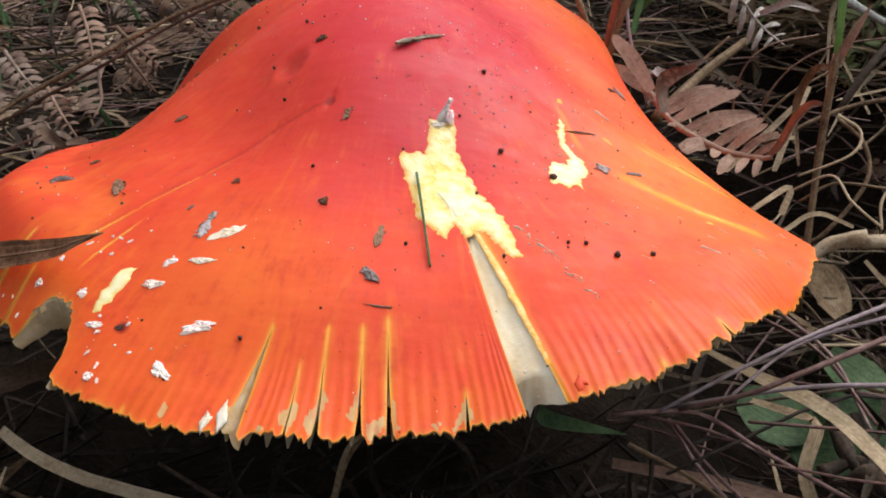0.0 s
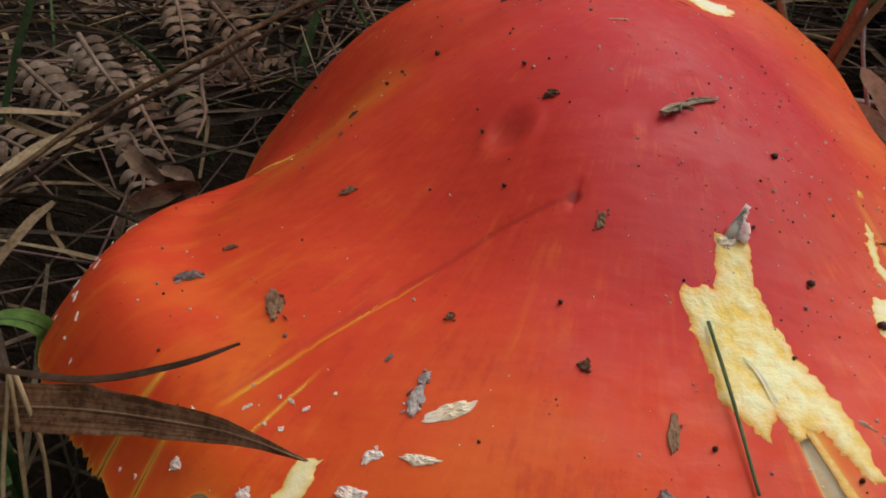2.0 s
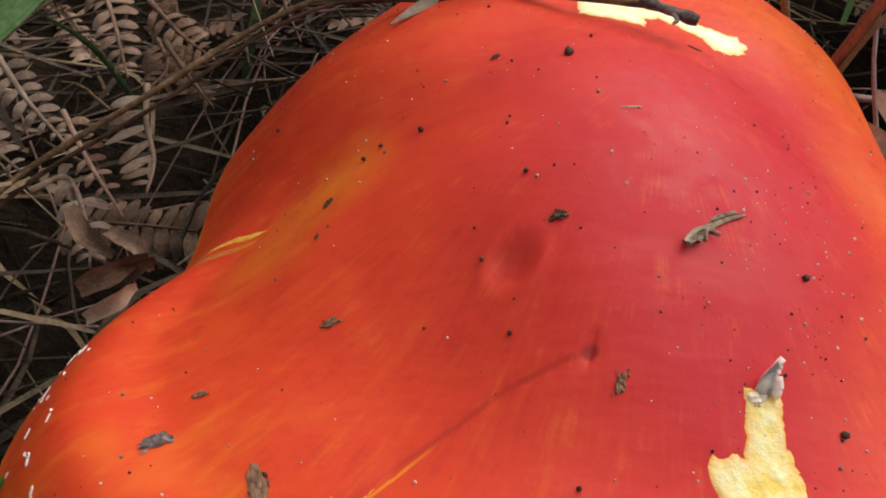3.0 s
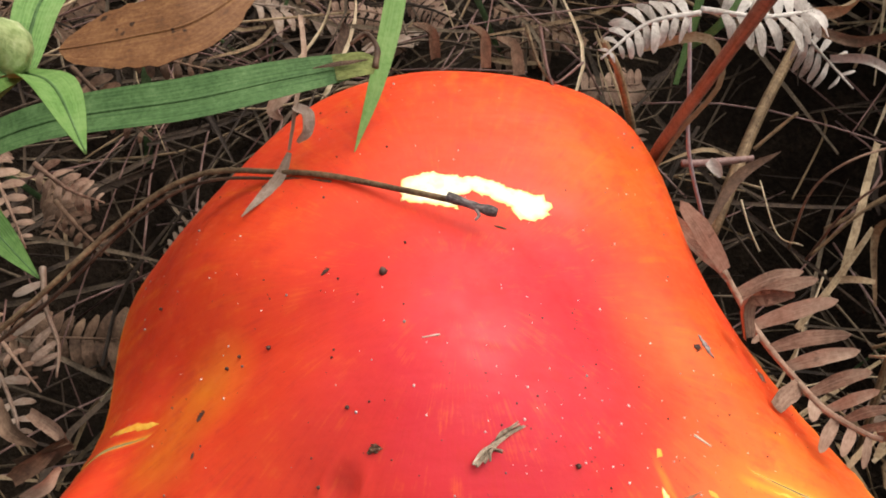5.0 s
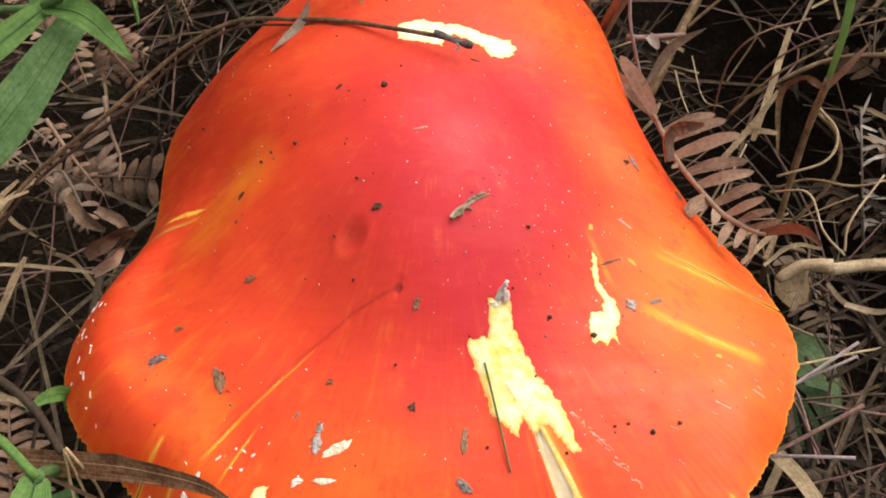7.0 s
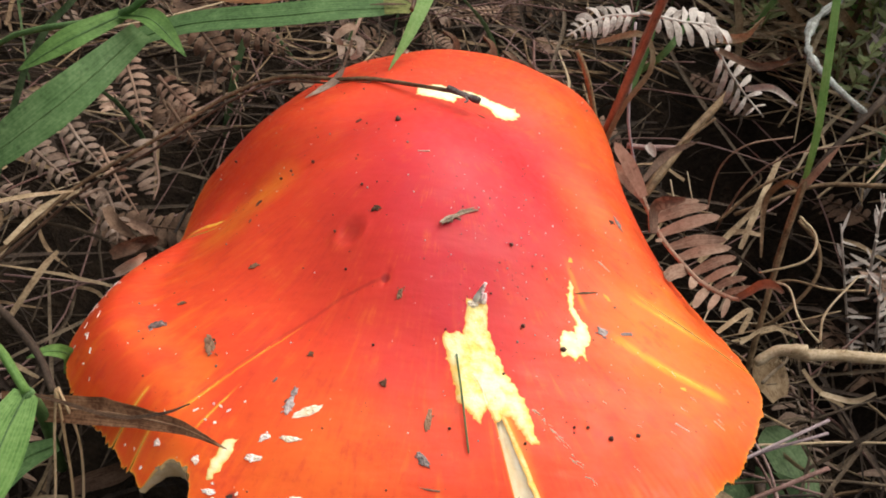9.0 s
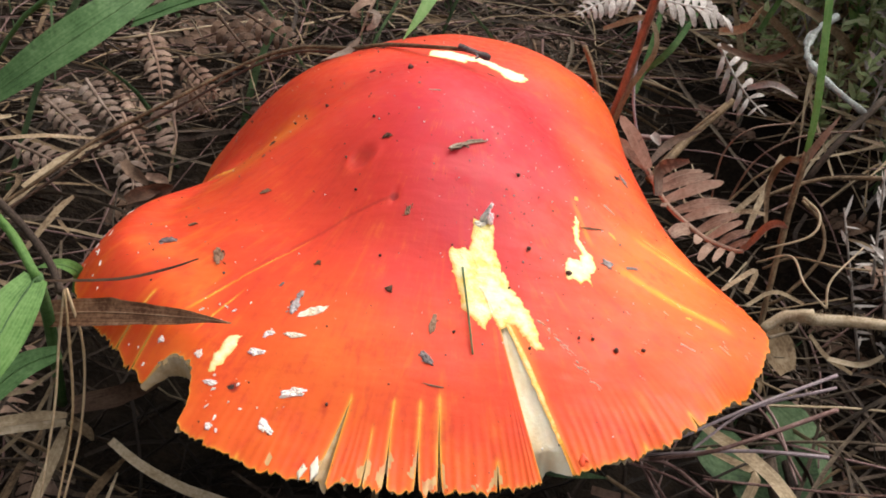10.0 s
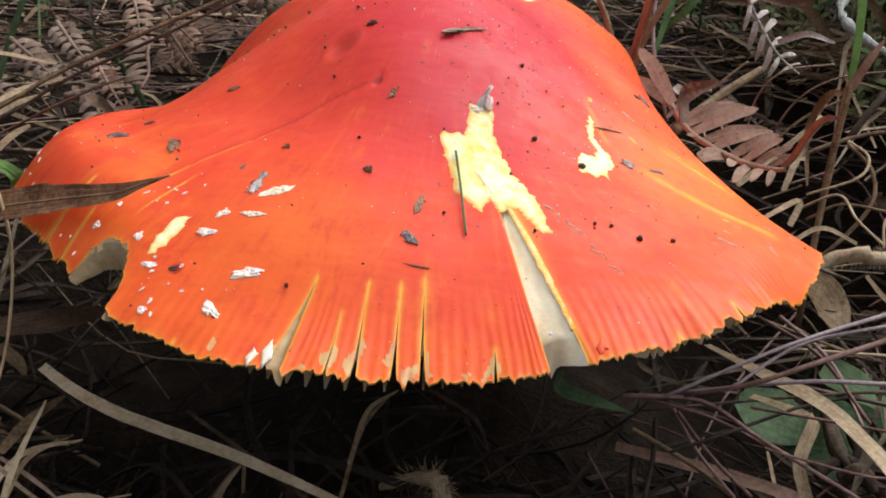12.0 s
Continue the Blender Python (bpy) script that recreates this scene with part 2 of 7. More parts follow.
def skin_material():
    """Waxy cap skin: crimson on the crown, orange outwards, yellow where it is torn, finely ribbed along the rim."""
    m, nt, bsdf = nodes_of("cap_skin")
    uv = nt.nodes.new("ShaderNodeUVMap")
    uv.uv_map = "polar"
    sep = nt.nodes.new("ShaderNodeSeparateXYZ")
    nt.links.new(uv.outputs[0], sep.inputs[0])
    ang, out = sep.outputs[0], sep.outputs[1]
    pos = place(nt)
    xyz = nt.nodes.new("ShaderNodeSeparateXYZ")
    nt.links.new(pos, xyz.inputs[0])
    # distance from the heart of the crimson crown, stretched to front and back
    dx = maths(nt, "DIVIDE", maths(nt, "ADD", xyz.outputs[0], 0.002), 0.030)
    dy = maths(nt, "DIVIDE", maths(nt, "SUBTRACT", xyz.outputs[1], 0.186), 0.034)
    d = maths(nt, "SQRT", maths(nt, "ADD", maths(nt, "MULTIPLY", dx, dx), maths(nt, "MULTIPLY", dy, dy)))
    wash = grain(nt, pos, 34, 4, 0.55)
    d = maths(nt, "ADD", d, maths(nt, "MULTIPLY", maths(nt, "SUBTRACT", wash, 0.5), 1.5))
    col = ramp(nt, maths(nt, "DIVIDE", d, 4.0),
               [(0.0, (0.53, 0.016, 0.037)), (0.18, (0.57, 0.020, 0.033)), (0.36, (0.71, 0.048, 0.019)), (0.62, (0.78, 0.084, 0.016)), (1.0, (0.80, 0.106, 0.017))])
    for x, y, far, most, tint in WASHES:
        px = maths(nt, "DIVIDE", maths(nt, "SUBTRACT", xyz.outputs[0], x), far)
        py = maths(nt, "DIVIDE", maths(nt, "SUBTRACT", xyz.outputs[1], y), far)
        r = maths(nt, "SQRT", maths(nt, "ADD", maths(nt, "MULTIPLY", px, px), maths(nt, "MULTIPLY", py, py)))
        r = maths(nt, "ADD", r, maths(nt, "MULTIPLY", maths(nt, "SUBTRACT", wash, 0.5), 0.9))
        col = mixed(nt, maths(nt, "MULTIPLY", span(nt, r, 1.0, 0.2), most), col, tint)
    # streaks that run outwards
    radial = nt.nodes.new("ShaderNodeCombineXYZ")
    nt.links.new(maths(nt, "MULTIPLY", ang, 130.0), radial.inputs[0])
    nt.links.new(maths(nt, "MULTIPLY", out, 5.0), radial.inputs[1])
    streak = grain(nt, radial.outputs[0], 1.0, 3)
    edge = span(nt, out, 0.30, 0.75)
    col = mixed(nt, maths(nt, "MULTIPLY", edge, maths(nt, "MULTIPLY", span(nt, streak, 0.52, 0.75), 0.38)), col, (0.86, 0.21, 0.018))
    # yellow bruises
    yellow = span(nt, grain(nt, pos, 42, 3, 0.5), 0.60, 0.76)
    col = mixed(nt, maths(nt, "MULTIPLY", maths(nt, "MULTIPLY", yellow, edge), 0.25), col, (0.86, 0.30, 0.02))
    # broad yellowish stains
    for x, y, far, most in BRUISES:
        px = maths(nt, "DIVIDE", maths(nt, "SUBTRACT", xyz.outputs[0], x), far)
        py = maths(nt, "DIVIDE", maths(nt, "SUBTRACT", xyz.outputs[1], y), far)
        r2 = maths(nt, "ADD", maths(nt, "MULTIPLY", px, px), maths(nt, "MULTIPLY", py, py))
        stain = maths(nt, "SUBTRACT", 1.0, maths(nt, "SQRT", r2), clamp=True)
        stain = maths(nt, "MULTIPLY", stain, maths(nt, "ADD", 0.3, maths(nt, "MULTIPLY", grain(nt, pos, 70, 3), 1.4)))
        col = mixed(nt, maths(nt, "MULTIPLY", stain, most, clamp=True), col, (0.86, 0.27, 0.018))
    for ax, ay, bx, by, half, most in STREAKS + CREASE_SHADE:
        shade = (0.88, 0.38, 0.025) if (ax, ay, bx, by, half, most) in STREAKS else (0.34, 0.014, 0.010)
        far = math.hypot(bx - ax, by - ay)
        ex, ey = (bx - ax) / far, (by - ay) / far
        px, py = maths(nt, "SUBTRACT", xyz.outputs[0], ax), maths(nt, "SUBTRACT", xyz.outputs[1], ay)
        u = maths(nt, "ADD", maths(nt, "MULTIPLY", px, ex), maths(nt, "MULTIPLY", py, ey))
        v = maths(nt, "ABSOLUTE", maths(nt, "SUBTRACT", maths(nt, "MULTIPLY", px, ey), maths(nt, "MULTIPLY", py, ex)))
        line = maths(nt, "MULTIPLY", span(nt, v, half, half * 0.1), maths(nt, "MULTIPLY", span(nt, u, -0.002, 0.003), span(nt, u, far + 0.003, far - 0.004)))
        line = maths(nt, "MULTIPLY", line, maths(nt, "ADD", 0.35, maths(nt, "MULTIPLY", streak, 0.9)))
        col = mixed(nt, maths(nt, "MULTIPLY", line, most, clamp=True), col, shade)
    # the thin rim is deeper orange, its shade painted in, most between its ribs
    thin = maths(nt, "MULTIPLY", span(nt, out, 0.88, 1.0), maths(nt, "ADD", 0.2, maths(nt, "MULTIPLY", span(nt, streak, 0.35, 0.65), 0.6)))
    col = mixed(nt, thin, col, (0.74, 0.115, 0.012))
    # torn edges show yellow
    tear = nt.nodes.new("ShaderNodeAttribute")
    tear.attribute_name = "tear"
    torn = maths(nt, "MULTIPLY", tear.outputs["Fac"], maths(nt, "ADD", 0.1, maths(nt, "MULTIPLY", streak, 1.2)), clamp=True)
    col = mixed(nt, torn, col, (0.88, 0.52, 0.06))
    bare = nt.nodes.new("ShaderNodeAttribute")
    bare.attribute_name = "bare"
    raw = span(nt, maths(nt, "ADD", bare.outputs["Fac"], maths(nt, "MULTIPLY", maths(nt, "SUBTRACT", streak, 0.5), 0.5)), 0.35, 0.65)
    # bare flesh toned down: the shade of the turned-down rim is in its colour
    col = mixed(nt, maths(nt, "MULTIPLY", raw, 0.9), col, mixed(nt, streak, (0.44, 0.25, 0.07), (0.66, 0.50, 0.27)))
    # mottling at two scales
    mott = maths(nt, "ADD", maths(nt, "MULTIPLY", grain(nt, pos, 150, 4, 0.65), 0.6), maths(nt, "MULTIPLY", grain(nt, radial.outputs[0], 2.3, 3, 0.6), 0.4))
    col = mixed(nt, maths(nt, "MULTIPLY", span(nt, mott, 0.50, 0.34), 0.45), col, (0.52, 0.022, 0.016))
    col = mixed(nt, maths(nt, "MULTIPLY", span(nt, mott, 0.52, 0.68), 0.32), col, (0.84, 0.17, 0.03))
    # fine pale and dark speckle
    tiny = grain(nt, pos, 1500, 2)
    col = mixed(nt, maths(nt, "MULTIPLY", span(nt, tiny, 0.30, 0.24), 0.35), col, (0.30, 0.03, 0.02))
    # pits in darker red, the shade inside them painted as colour
    for x, y, far, most in PIT_SHADE:
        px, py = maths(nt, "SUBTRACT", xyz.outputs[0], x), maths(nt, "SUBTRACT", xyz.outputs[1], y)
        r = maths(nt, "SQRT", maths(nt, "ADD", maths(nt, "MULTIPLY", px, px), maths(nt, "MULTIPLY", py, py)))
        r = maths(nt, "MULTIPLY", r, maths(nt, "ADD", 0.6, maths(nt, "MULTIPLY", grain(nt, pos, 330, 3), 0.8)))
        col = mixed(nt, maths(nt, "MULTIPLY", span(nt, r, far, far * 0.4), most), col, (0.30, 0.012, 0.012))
    nt.links.new(col, bsdf.inputs["Base Color"])
    # waxy bloom worn off in streaks: dull and shiny by turns
    worn = maths(nt, "ADD", maths(nt, "MULTIPLY", grain(nt, place(nt, (0.6, 1.5, 1)), 75, 5, 0.65), 0.6), maths(nt, "MULTIPLY", grain(nt, pos, 420, 3), 0.4))
    rough = maths(nt, "ADD", 0.42, maths(nt, "MULTIPLY", span(nt, worn, 0.40, 0.60), 0.22))
    nt.links.new(rough, bsdf.inputs["Roughness"])
    bsdf.inputs["Specular IOR Level"].default_value = 0.31
    bsdf.inputs["Subsurface Weight"].default_value = 0.12
    bsdf.inputs["Subsurface Radius"].default_value = (1.0, 0.35, 0.1)
    bsdf.inputs["Subsurface Scale"].default_value = 0.002
    ribs = maths(nt, "MULTIPLY", maths(nt, "SINE", maths(nt, "ADD", maths(nt, "MULTIPLY", ang, 2010.0), maths(nt, "MULTIPLY", grain(nt, radial.outputs[0], 0.7, 2), 6.0))), maths(nt, "MULTIPLY", span(nt, out, 0.80, 0.97), maths(nt, "MULTIPLY", span(nt, ang, 0.64, 0.69), span(nt, ang, 0.89, 0.85))))
    h = maths(nt, "ADD", maths(nt, "MULTIPLY", ribs, 0.28), maths(nt, "ADD", maths(nt, "MULTIPLY", grain(nt, pos, 240, 4), 0.45), maths(nt, "MULTIPLY", tiny, 0.12)))
    h = maths(nt, "ADD", h, maths(nt, "MULTIPLY", grain(nt, place(nt, (0.5, 1.4, 1)), 70, 3, 0.5), 4.2))
    h = maths(nt, "ADD", h, maths(nt, "MULTIPLY", grain(nt, place(nt, (0.4, 1.6, 1)), 190, 3, 0.5), 0.4))
    bumped(nt, bsdf, h, 0.35, 0.0004)
    return m


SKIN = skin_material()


def flesh_material(name, pale, deep, relief=0.8, edge=None, soak=0.35, reach=(1.0, 0.8, 0.5), depth=0.003):
    m, nt, bsdf = nodes_of(name)
    a, b = grain(nt, place(nt), 420, 4), grain(nt, place(nt), 160, 3)
    col = ramp(nt, maths(nt, "ADD", maths(nt, "MULTIPLY", a, 0.5), maths(nt, "MULTIPLY", b, 0.5)), [(0.40, deep), (0.58, pale)])
    nt.links.new(col, bsdf.inputs["Base Color"])
    if edge:
        rim = nt.nodes.new("ShaderNodeAttribute")
        rim.attribute_name = "edge"
        worn = maths(nt, "MULTIPLY", rim.outputs["Fac"], maths(nt, "ADD", 0.1, maths(nt, "MULTIPLY", b, 1.5)), clamp=True)
        col = mixed(nt, worn, col, edge)
        nt.links.new(col, bsdf.inputs["Base Color"])
    bsdf.inputs["Roughness"].default_value = 0.6
    bsdf.inputs["Subsurface Weight"].default_value = soak
    bsdf.inputs["Subsurface Radius"].default_value = reach
    bsdf.inputs["Subsurface Scale"].default_value = depth
    bumped(nt, bsdf, a, relief, 0.0008)
    return m


FLESH = flesh_material("flesh", (0.90, 0.80, 0.58), (0.86, 0.68, 0.40), 0.35, (0.86, 0.42, 0.05))
CREAM_FLESH = flesh_material("cream_flesh", (0.91, 0.82, 0.66), (0.86, 0.72, 0.52), 0.25)
# torn cream flesh, darkened to carry the shade in tears and below the rim
SHADED_TORN = flesh_material("shaded_torn_flesh", (0.66, 0.51, 0.33), (0.52, 0.34, 0.16), 0.3)
LILAC = flesh_material("lilac_wart", (0.95, 0.91, 0.96), (0.94, 0.86, 0.96), 0.2, None, 1.0, (0.95, 0.8, 1.0), 0.008)
PEEL = flesh_material("peeled_flesh", (0.95, 0.92, 0.58), (0.90, 0.66, 0.15), 0.7, (0.88, 0.38, 0.02))
PEEL_WHITE = flesh_material("peeled_white", (0.95, 0.94, 0.80), (0.94, 0.86, 0.46), 0.4, (0.90, 0.56, 0.06))
SCALE = flesh_material("white_scale", (0.95, 0.87, 0.80), (0.92, 0.73, 0.65), 0.5)
SCALE_CREAM = flesh_material("tan_scale", (0.95, 0.88, 0.74), (0.90, 0.73, 0.54), 0.35)
YELLOW = flesh_material("yellow_tear", (0.88, 0.50, 0.07), (0.86, 0.34, 0.03))

# ---- builders ----
from mathutils.geometry import delaunay_2d_cdt  # noqa: E402


def catmull(points, n):
    """n points evenly along a smooth line through the given ones."""
    p = [Vector(q) for q in points]
    p = [2 * p[0] - p[1]] + p + [2 * p[-1] - p[-2]]
    out = []
    for i in range(n):
        u = i / (n - 1) * (len(p) - 3)
        k = min(int(u), len(p) - 4)
        u -= k
        a, b, c, d = p[k:k + 4]
        out.append(0.5 * (2 * b + (c - a) * u + (2 * a - 5 * b + 4 * c - d) * u * u + (3 * b - a - 3 * c + d) * u ** 3))
    return out


class Shape:
    """Vertices and faces that become one mesh."""

    def __init__(self):
        self.v, self.f, self.uv = [], [], []

    def tube(self, points, r0, r1, sides=6, n=10, knob=0.0):
        path = catmull(points, n)
        base = len(self.v)
        up = Vector((0.13, 0.21, 0.97))
        for i, q in enumerate(path):
            t = (path[min(i + 1, n - 1)] - path[max(i - 1, 0)]).normalized()
            s = t.cross(up)
            s = s.normalized() if s.length > 1e-4 else Vector((1, 0, 0))
            w = s.cross(t)
            r = r0 + (r1 - r0) * i / (n - 1)
            if knob:
                r *= 1 + knob * noise.noise(q * 400)
            for k in range(sides):
                a = 2 * math.pi * k / sides
                self.v.append(q + r * (math.cos(a) * s + math.sin(a) * w))
                self.uv.append((i / (n - 1), k / sides))
        for i in range(n - 1):
            for k in range(sides):
                a, b = base + i * sides + k, base + i * sides + (k + 1) % sides
                self.f.append((a, b, b + sides, a + sides))
        self.f.append(tuple(base + k for k in reversed(range(sides))))
        self.f.append(tuple(base + (n - 1) * sides + k for k in range(sides)))
        return self

    def blade(self, points, width, up=(0, 0, 1), fold=0.25, thick=0.0003, n=12, taper=(0.5, 1.0, 0.0), twist=0.0, wave=0.0, cup=0.0, tail=1.7, blunt=0.0):
        """A leaf blade along a line: widths at base, middle and tip as parts of width, a fold along its midrib, thin but solid."""
        path = catmull(points, n)
        base = len(self.v)
        self.spine = []
        for i, q in enumerate(path):
            u = i / (n - 1)
            t = (path[min(i + 1, n - 1)] - path[max(i - 1, 0)]).normalized()
            s = t.cross(Vector(up))
            s = s.normalized() if s.length > 1e-4 else Vector((1, 0, 0))
            w = s.cross(t)
            if twist:
                m = Matrix.Rotation(twist * u, 3, t)
                s, w = m @ s, m @ w
            a, b, c = taper
            k = a + (b - a) * math.sin(math.pi * min(u / 0.5, 1) / 2) if u < 0.45 else c + (b - c) * (1 - ((u - 0.45) / 0.55) ** tail)
            if blunt and u > 1 - blunt:
                k *= math.sqrt(max(0.0, 1 - ((u - 1 + blunt) / blunt) ** 2))
            h = max(width * 0.5 * k, 0.00012)
            j = 1 + wave * noise.noise(q * 300)
            lift = -fold * h
            e = thick * 0.5
            mid = q + w * (lift - cup * h)
            self.spine.append(mid + w * e * 1.1)
            for side in (1, -1):
                self.v += [q + s * h * j + w * side * e * 0.25, mid + w * side * e, q - s * h / j + w * side * e * 0.25]
                self.uv += [(u, 0.0), (u, 0.5), (u, 1.0)]
        for i in range(n - 1):
            o, p = base + 6 * i, base + 6 * i + 6
            self.f += [(o, o + 1, p + 1, p), (o + 1, o + 2, p + 2, p + 1), (o + 4, o + 3, p + 3, p + 4), (o + 5, o + 4, p + 4, p + 5)]
        return self

    def mesh(self, name, material, smooth=True):
        me = bpy.data.meshes.new(name)
        me.from_pydata([tuple(v) for v in self.v], [], self.f)
        me.materials.append(material)
        if len(self.uv) == len(self.v):
            layer = me.uv_layers.new(name="leaf")
            loops = np.zeros(len(me.loops), int)
            me.loops.foreach_get("vertex_index", loops)
            layer.data.foreach_set("uv", np.array(self.uv, float)[loops].reshape(-1))
        if smooth:
            me.polygons.foreach_set("use_smooth", [True] * len(me.polygons))
        return me

    def thing(self, name, material, label, category, group="", kind="", smooth=True):
        return tagged(new(name, self.mesh(name, material, smooth)), label, category, group, kind)

    def part(self, name, material, parent, label="", smooth=True):
        ob = new(name, self.mesh(name, material, smooth))
        ob.parent = parent
        return tagged(ob, label)


def midrib(shape, material, leaf, radius=0.00028):
    """The raised midrib of a leaf, as a part of it."""
    ob = Shape().tube(shape.spine, radius, radius * 0.35, 5, 2 * len(shape.spine)).part("midrib", material, leaf)
    ob.matrix_parent_inverse = leaf.matrix_world.inverted()
    return ob


def holder(name, label, category, group="", at=(0, 0, 0)):
    ob = new(name)
    ob.empty_display_size = 0.01
    ob.location = at
    bpy.context.view_layer.update()
    return tagged(ob, label, category, group)


# ---- the cap's form: rim and rings as waves round its axis ----
AXIS = (-0.008, 0.205)
RIM_R = [0.09001, -0.00291, -0.00876, -0.01202, 0.00165, -0.00229, -0.00481, -0.00072, -0.00221, 0.00115, -0.00156, -0.00107, 0.00065, 0.00134, -0.00057, -0.00109, 0.00074, -0.00009, 0.00043]
RIM_Z = [0.09805, -0.00117, 0.00571, -0.00505, -0.00134, -0.00097, -0.00239, -0.00094, 0.00073, -0.00014, 0.00036, -0.00018, 0.00069]
APEX, APEX_SLOPE = 0.14127, (-0.03515, 0.01471)
RING_1 = [0.13483, -0.00300, 0.00264, -0.00026, 0.00027]
RING_2 = [0.12468, -0.00295, 0.01153, -0.00122, 0.00027, 0.00013, 0.00085]
RING_3 = [0.11480, -0.00154, 0.01300, -0.00367, 0.00090, 0.00042, 0.00017, -0.00125, 0.00071, 0.00071, 0.00056]
RING_4 = [0.10685, -0.00199, 0.01060, -0.00371, 0.00081, -0.00073, -0.00220, -0.00291, 0.00257]
KNOTS = np.array([0, 0.25, 0.5, 0.75, 0.9, 1.0])


def waves(c, th):
    out = np.full_like(th, c[0])
    for k in range(1, (len(c) + 1) // 2):
        out = out + c[2 * k - 1] * np.cos(k * th) + c[2 * k] * np.sin(k * th)
    return out


def cap_height(s, th):
    """Height of the skin at the share s of the rim's radius in the direction th (arrays)."""
    z = np.stack([np.full_like(th, APEX)] + [waves(c, th) for c in (RING_1, RING_2, RING_3, RING_4, RIM_Z)])
    h = np.diff(KNOTS)
    slope = (z[1:] - z[:-1]) / h[:, None]
    d = np.zeros_like(z)
    d[0] = APEX_SLOPE[0] * np.cos(th) + APEX_SLOPE[1] * np.sin(th)
    for k in range(1, 5):
        d[k] = (slope[k - 1] * h[k] + slope[k] * h[k - 1]) / (h[k] + h[k - 1])
    d[5] = slope[4] * 1.5 - d[4] * 0.5
    s = np.clip(s, 0, 1)
    k = np.clip(np.searchsorted(KNOTS, s, side="right") - 1, 0, 4)
    u, w = (s - KNOTS[k]) / h[k], h[k]
    i = np.arange(len(s))
    return (2 * u ** 3 - 3 * u ** 2 + 1) * z[k, i] + (u ** 3 - 2 * u ** 2 + u) * w * d[k, i] + (3 * u ** 2 - 2 * u ** 3) * z[k + 1, i] + (u ** 3 - u ** 2) * w * d[k + 1, i]


def crown_terms(x, y):
    x, y = (x - AXIS[0]) / 0.03, (y - AXIS[1]) / 0.03
    return np.stack([np.ones_like(x), x, y, x * x, x * y, y * y, x ** 3, x * x * y, x * y * y, y ** 3, (x * x + y * y) ** 2], -1)


def polar_height(x, y):
    th = np.arctan2(y - AXIS[1], x - AXIS[0])
    return cap_height(np.hypot(x - AXIS[0], y - AXIS[1]) / waves(RIM_R, th), th)


# the crown is one smooth swell, blended into the rings
_r, _a = np.meshgrid(np.linspace(0.010, 0.040, 16), np.linspace(0, math.tau, 72, endpoint=False))
_x, _y = AXIS[0] + (_r * np.cos(_a)).ravel(), AXIS[1] + (_r * np.sin(_a)).ravel()
CROWN = np.linalg.lstsq(crown_terms(_x, _y), polar_height(_x, _y), rcond=None)[0]


def cap_form(x, y, z):
    """The ring form z, blended towards the crown's swell near the axis."""
    u = np.clip((np.hypot(x - AXIS[0], y - AXIS[1]) - 0.012) / 0.026, 0, 1)
    w = u * u * (3 - 2 * u)
    return w * z + (1 - w) * (crown_terms(x, y) @ CROWN)


def front_rim(deg):
    """1 along the front of the rim, 0 elsewhere."""
    return min(1, max(0, (deg - 238) / 10)) * min(1, max(0, (302 - deg) / 12))


def rim_drop(deg, s):
    """How far the front of the rim turns down at the share s of its radius."""
    lobe = math.exp(-((deg - 315) / 7.0) ** 2)
    return 0.0020 * front_rim(deg) * min(1.25, max(0, (s - 0.86) / 0.10)) ** 2 + 0.0034 * lobe * min(1.1, max(0, (s - 0.88) / 0.12)) ** 2


def skin_detail(x, y):
    """Low swells, a ring-shaped dent and the long shallow groove, on top of the cap's form."""
    z = 0.0006 * noise.noise((x * 55, y * 55, 1.7)) * min(1, 18 * math.hypot(x - AXIS[0], y - AXIS[1]))
    if y < 0.165:
        th = math.atan2(y - AXIS[1], x - AXIS[0])
        far = RIM_R[0] + sum(RIM_R[2 * k - 1] * math.cos(k * th) + RIM_R[2 * k] * math.sin(k * th) for k in range(1, 10))
        z -= rim_drop(math.degrees(th) % 360, math.hypot(x - AXIS[0], y - AXIS[1]) / far)
    ring = math.hypot(x + 0.030, y - 0.177)
    z += -0.0012 * math.exp(-(ring / 0.0024) ** 2) + 0.0005 * math.exp(-((ring - 0.0036) / 0.0011) ** 2) + 0.0004 * math.exp(-(ring / 0.0012) ** 2)
    z -= 0.0008 * math.exp(-((x + 0.0212) / 0.0011) ** 2 - ((y - 0.1652) / 0.0008) ** 2)
    for (ax, ay), (bx, by) in (((-0.0212, 0.1652), (-0.0316, 0.1626)), ((-0.0316, 0.1626), (-0.0440, 0.1557)), ((-0.0440, 0.1557), (-0.0545, 0.1477)), ((-0.0545, 0.1477), (-0.0630, 0.1403))):
        far = math.hypot(bx - ax, by - ay)
        u = ((x - ax) * (bx - ax) + (y - ay) * (by - ay)) / far
        if -0.0005 < u < far + 0.0005:
            v = ((x - ax) * (by - ay) - (y - ay) * (bx - ax)) / far
            z -= 0.0003 * math.exp(-(v / 0.0008) ** 2)
    return z


def on_cap(x, y, lift=0.0):
    """The place on the skin above (x, y)."""
    th = np.array([math.atan2(y - AXIS[1], x - AXIS[0])])
    s = np.array([math.hypot(x - AXIS[0], y - AXIS[1])]) / waves(RIM_R, th)
    z = cap_form(np.array([x]), np.array([y]), cap_height(s, th))
    return Vector((x, y, float(z[0]) + skin_detail(x, y) + lift))


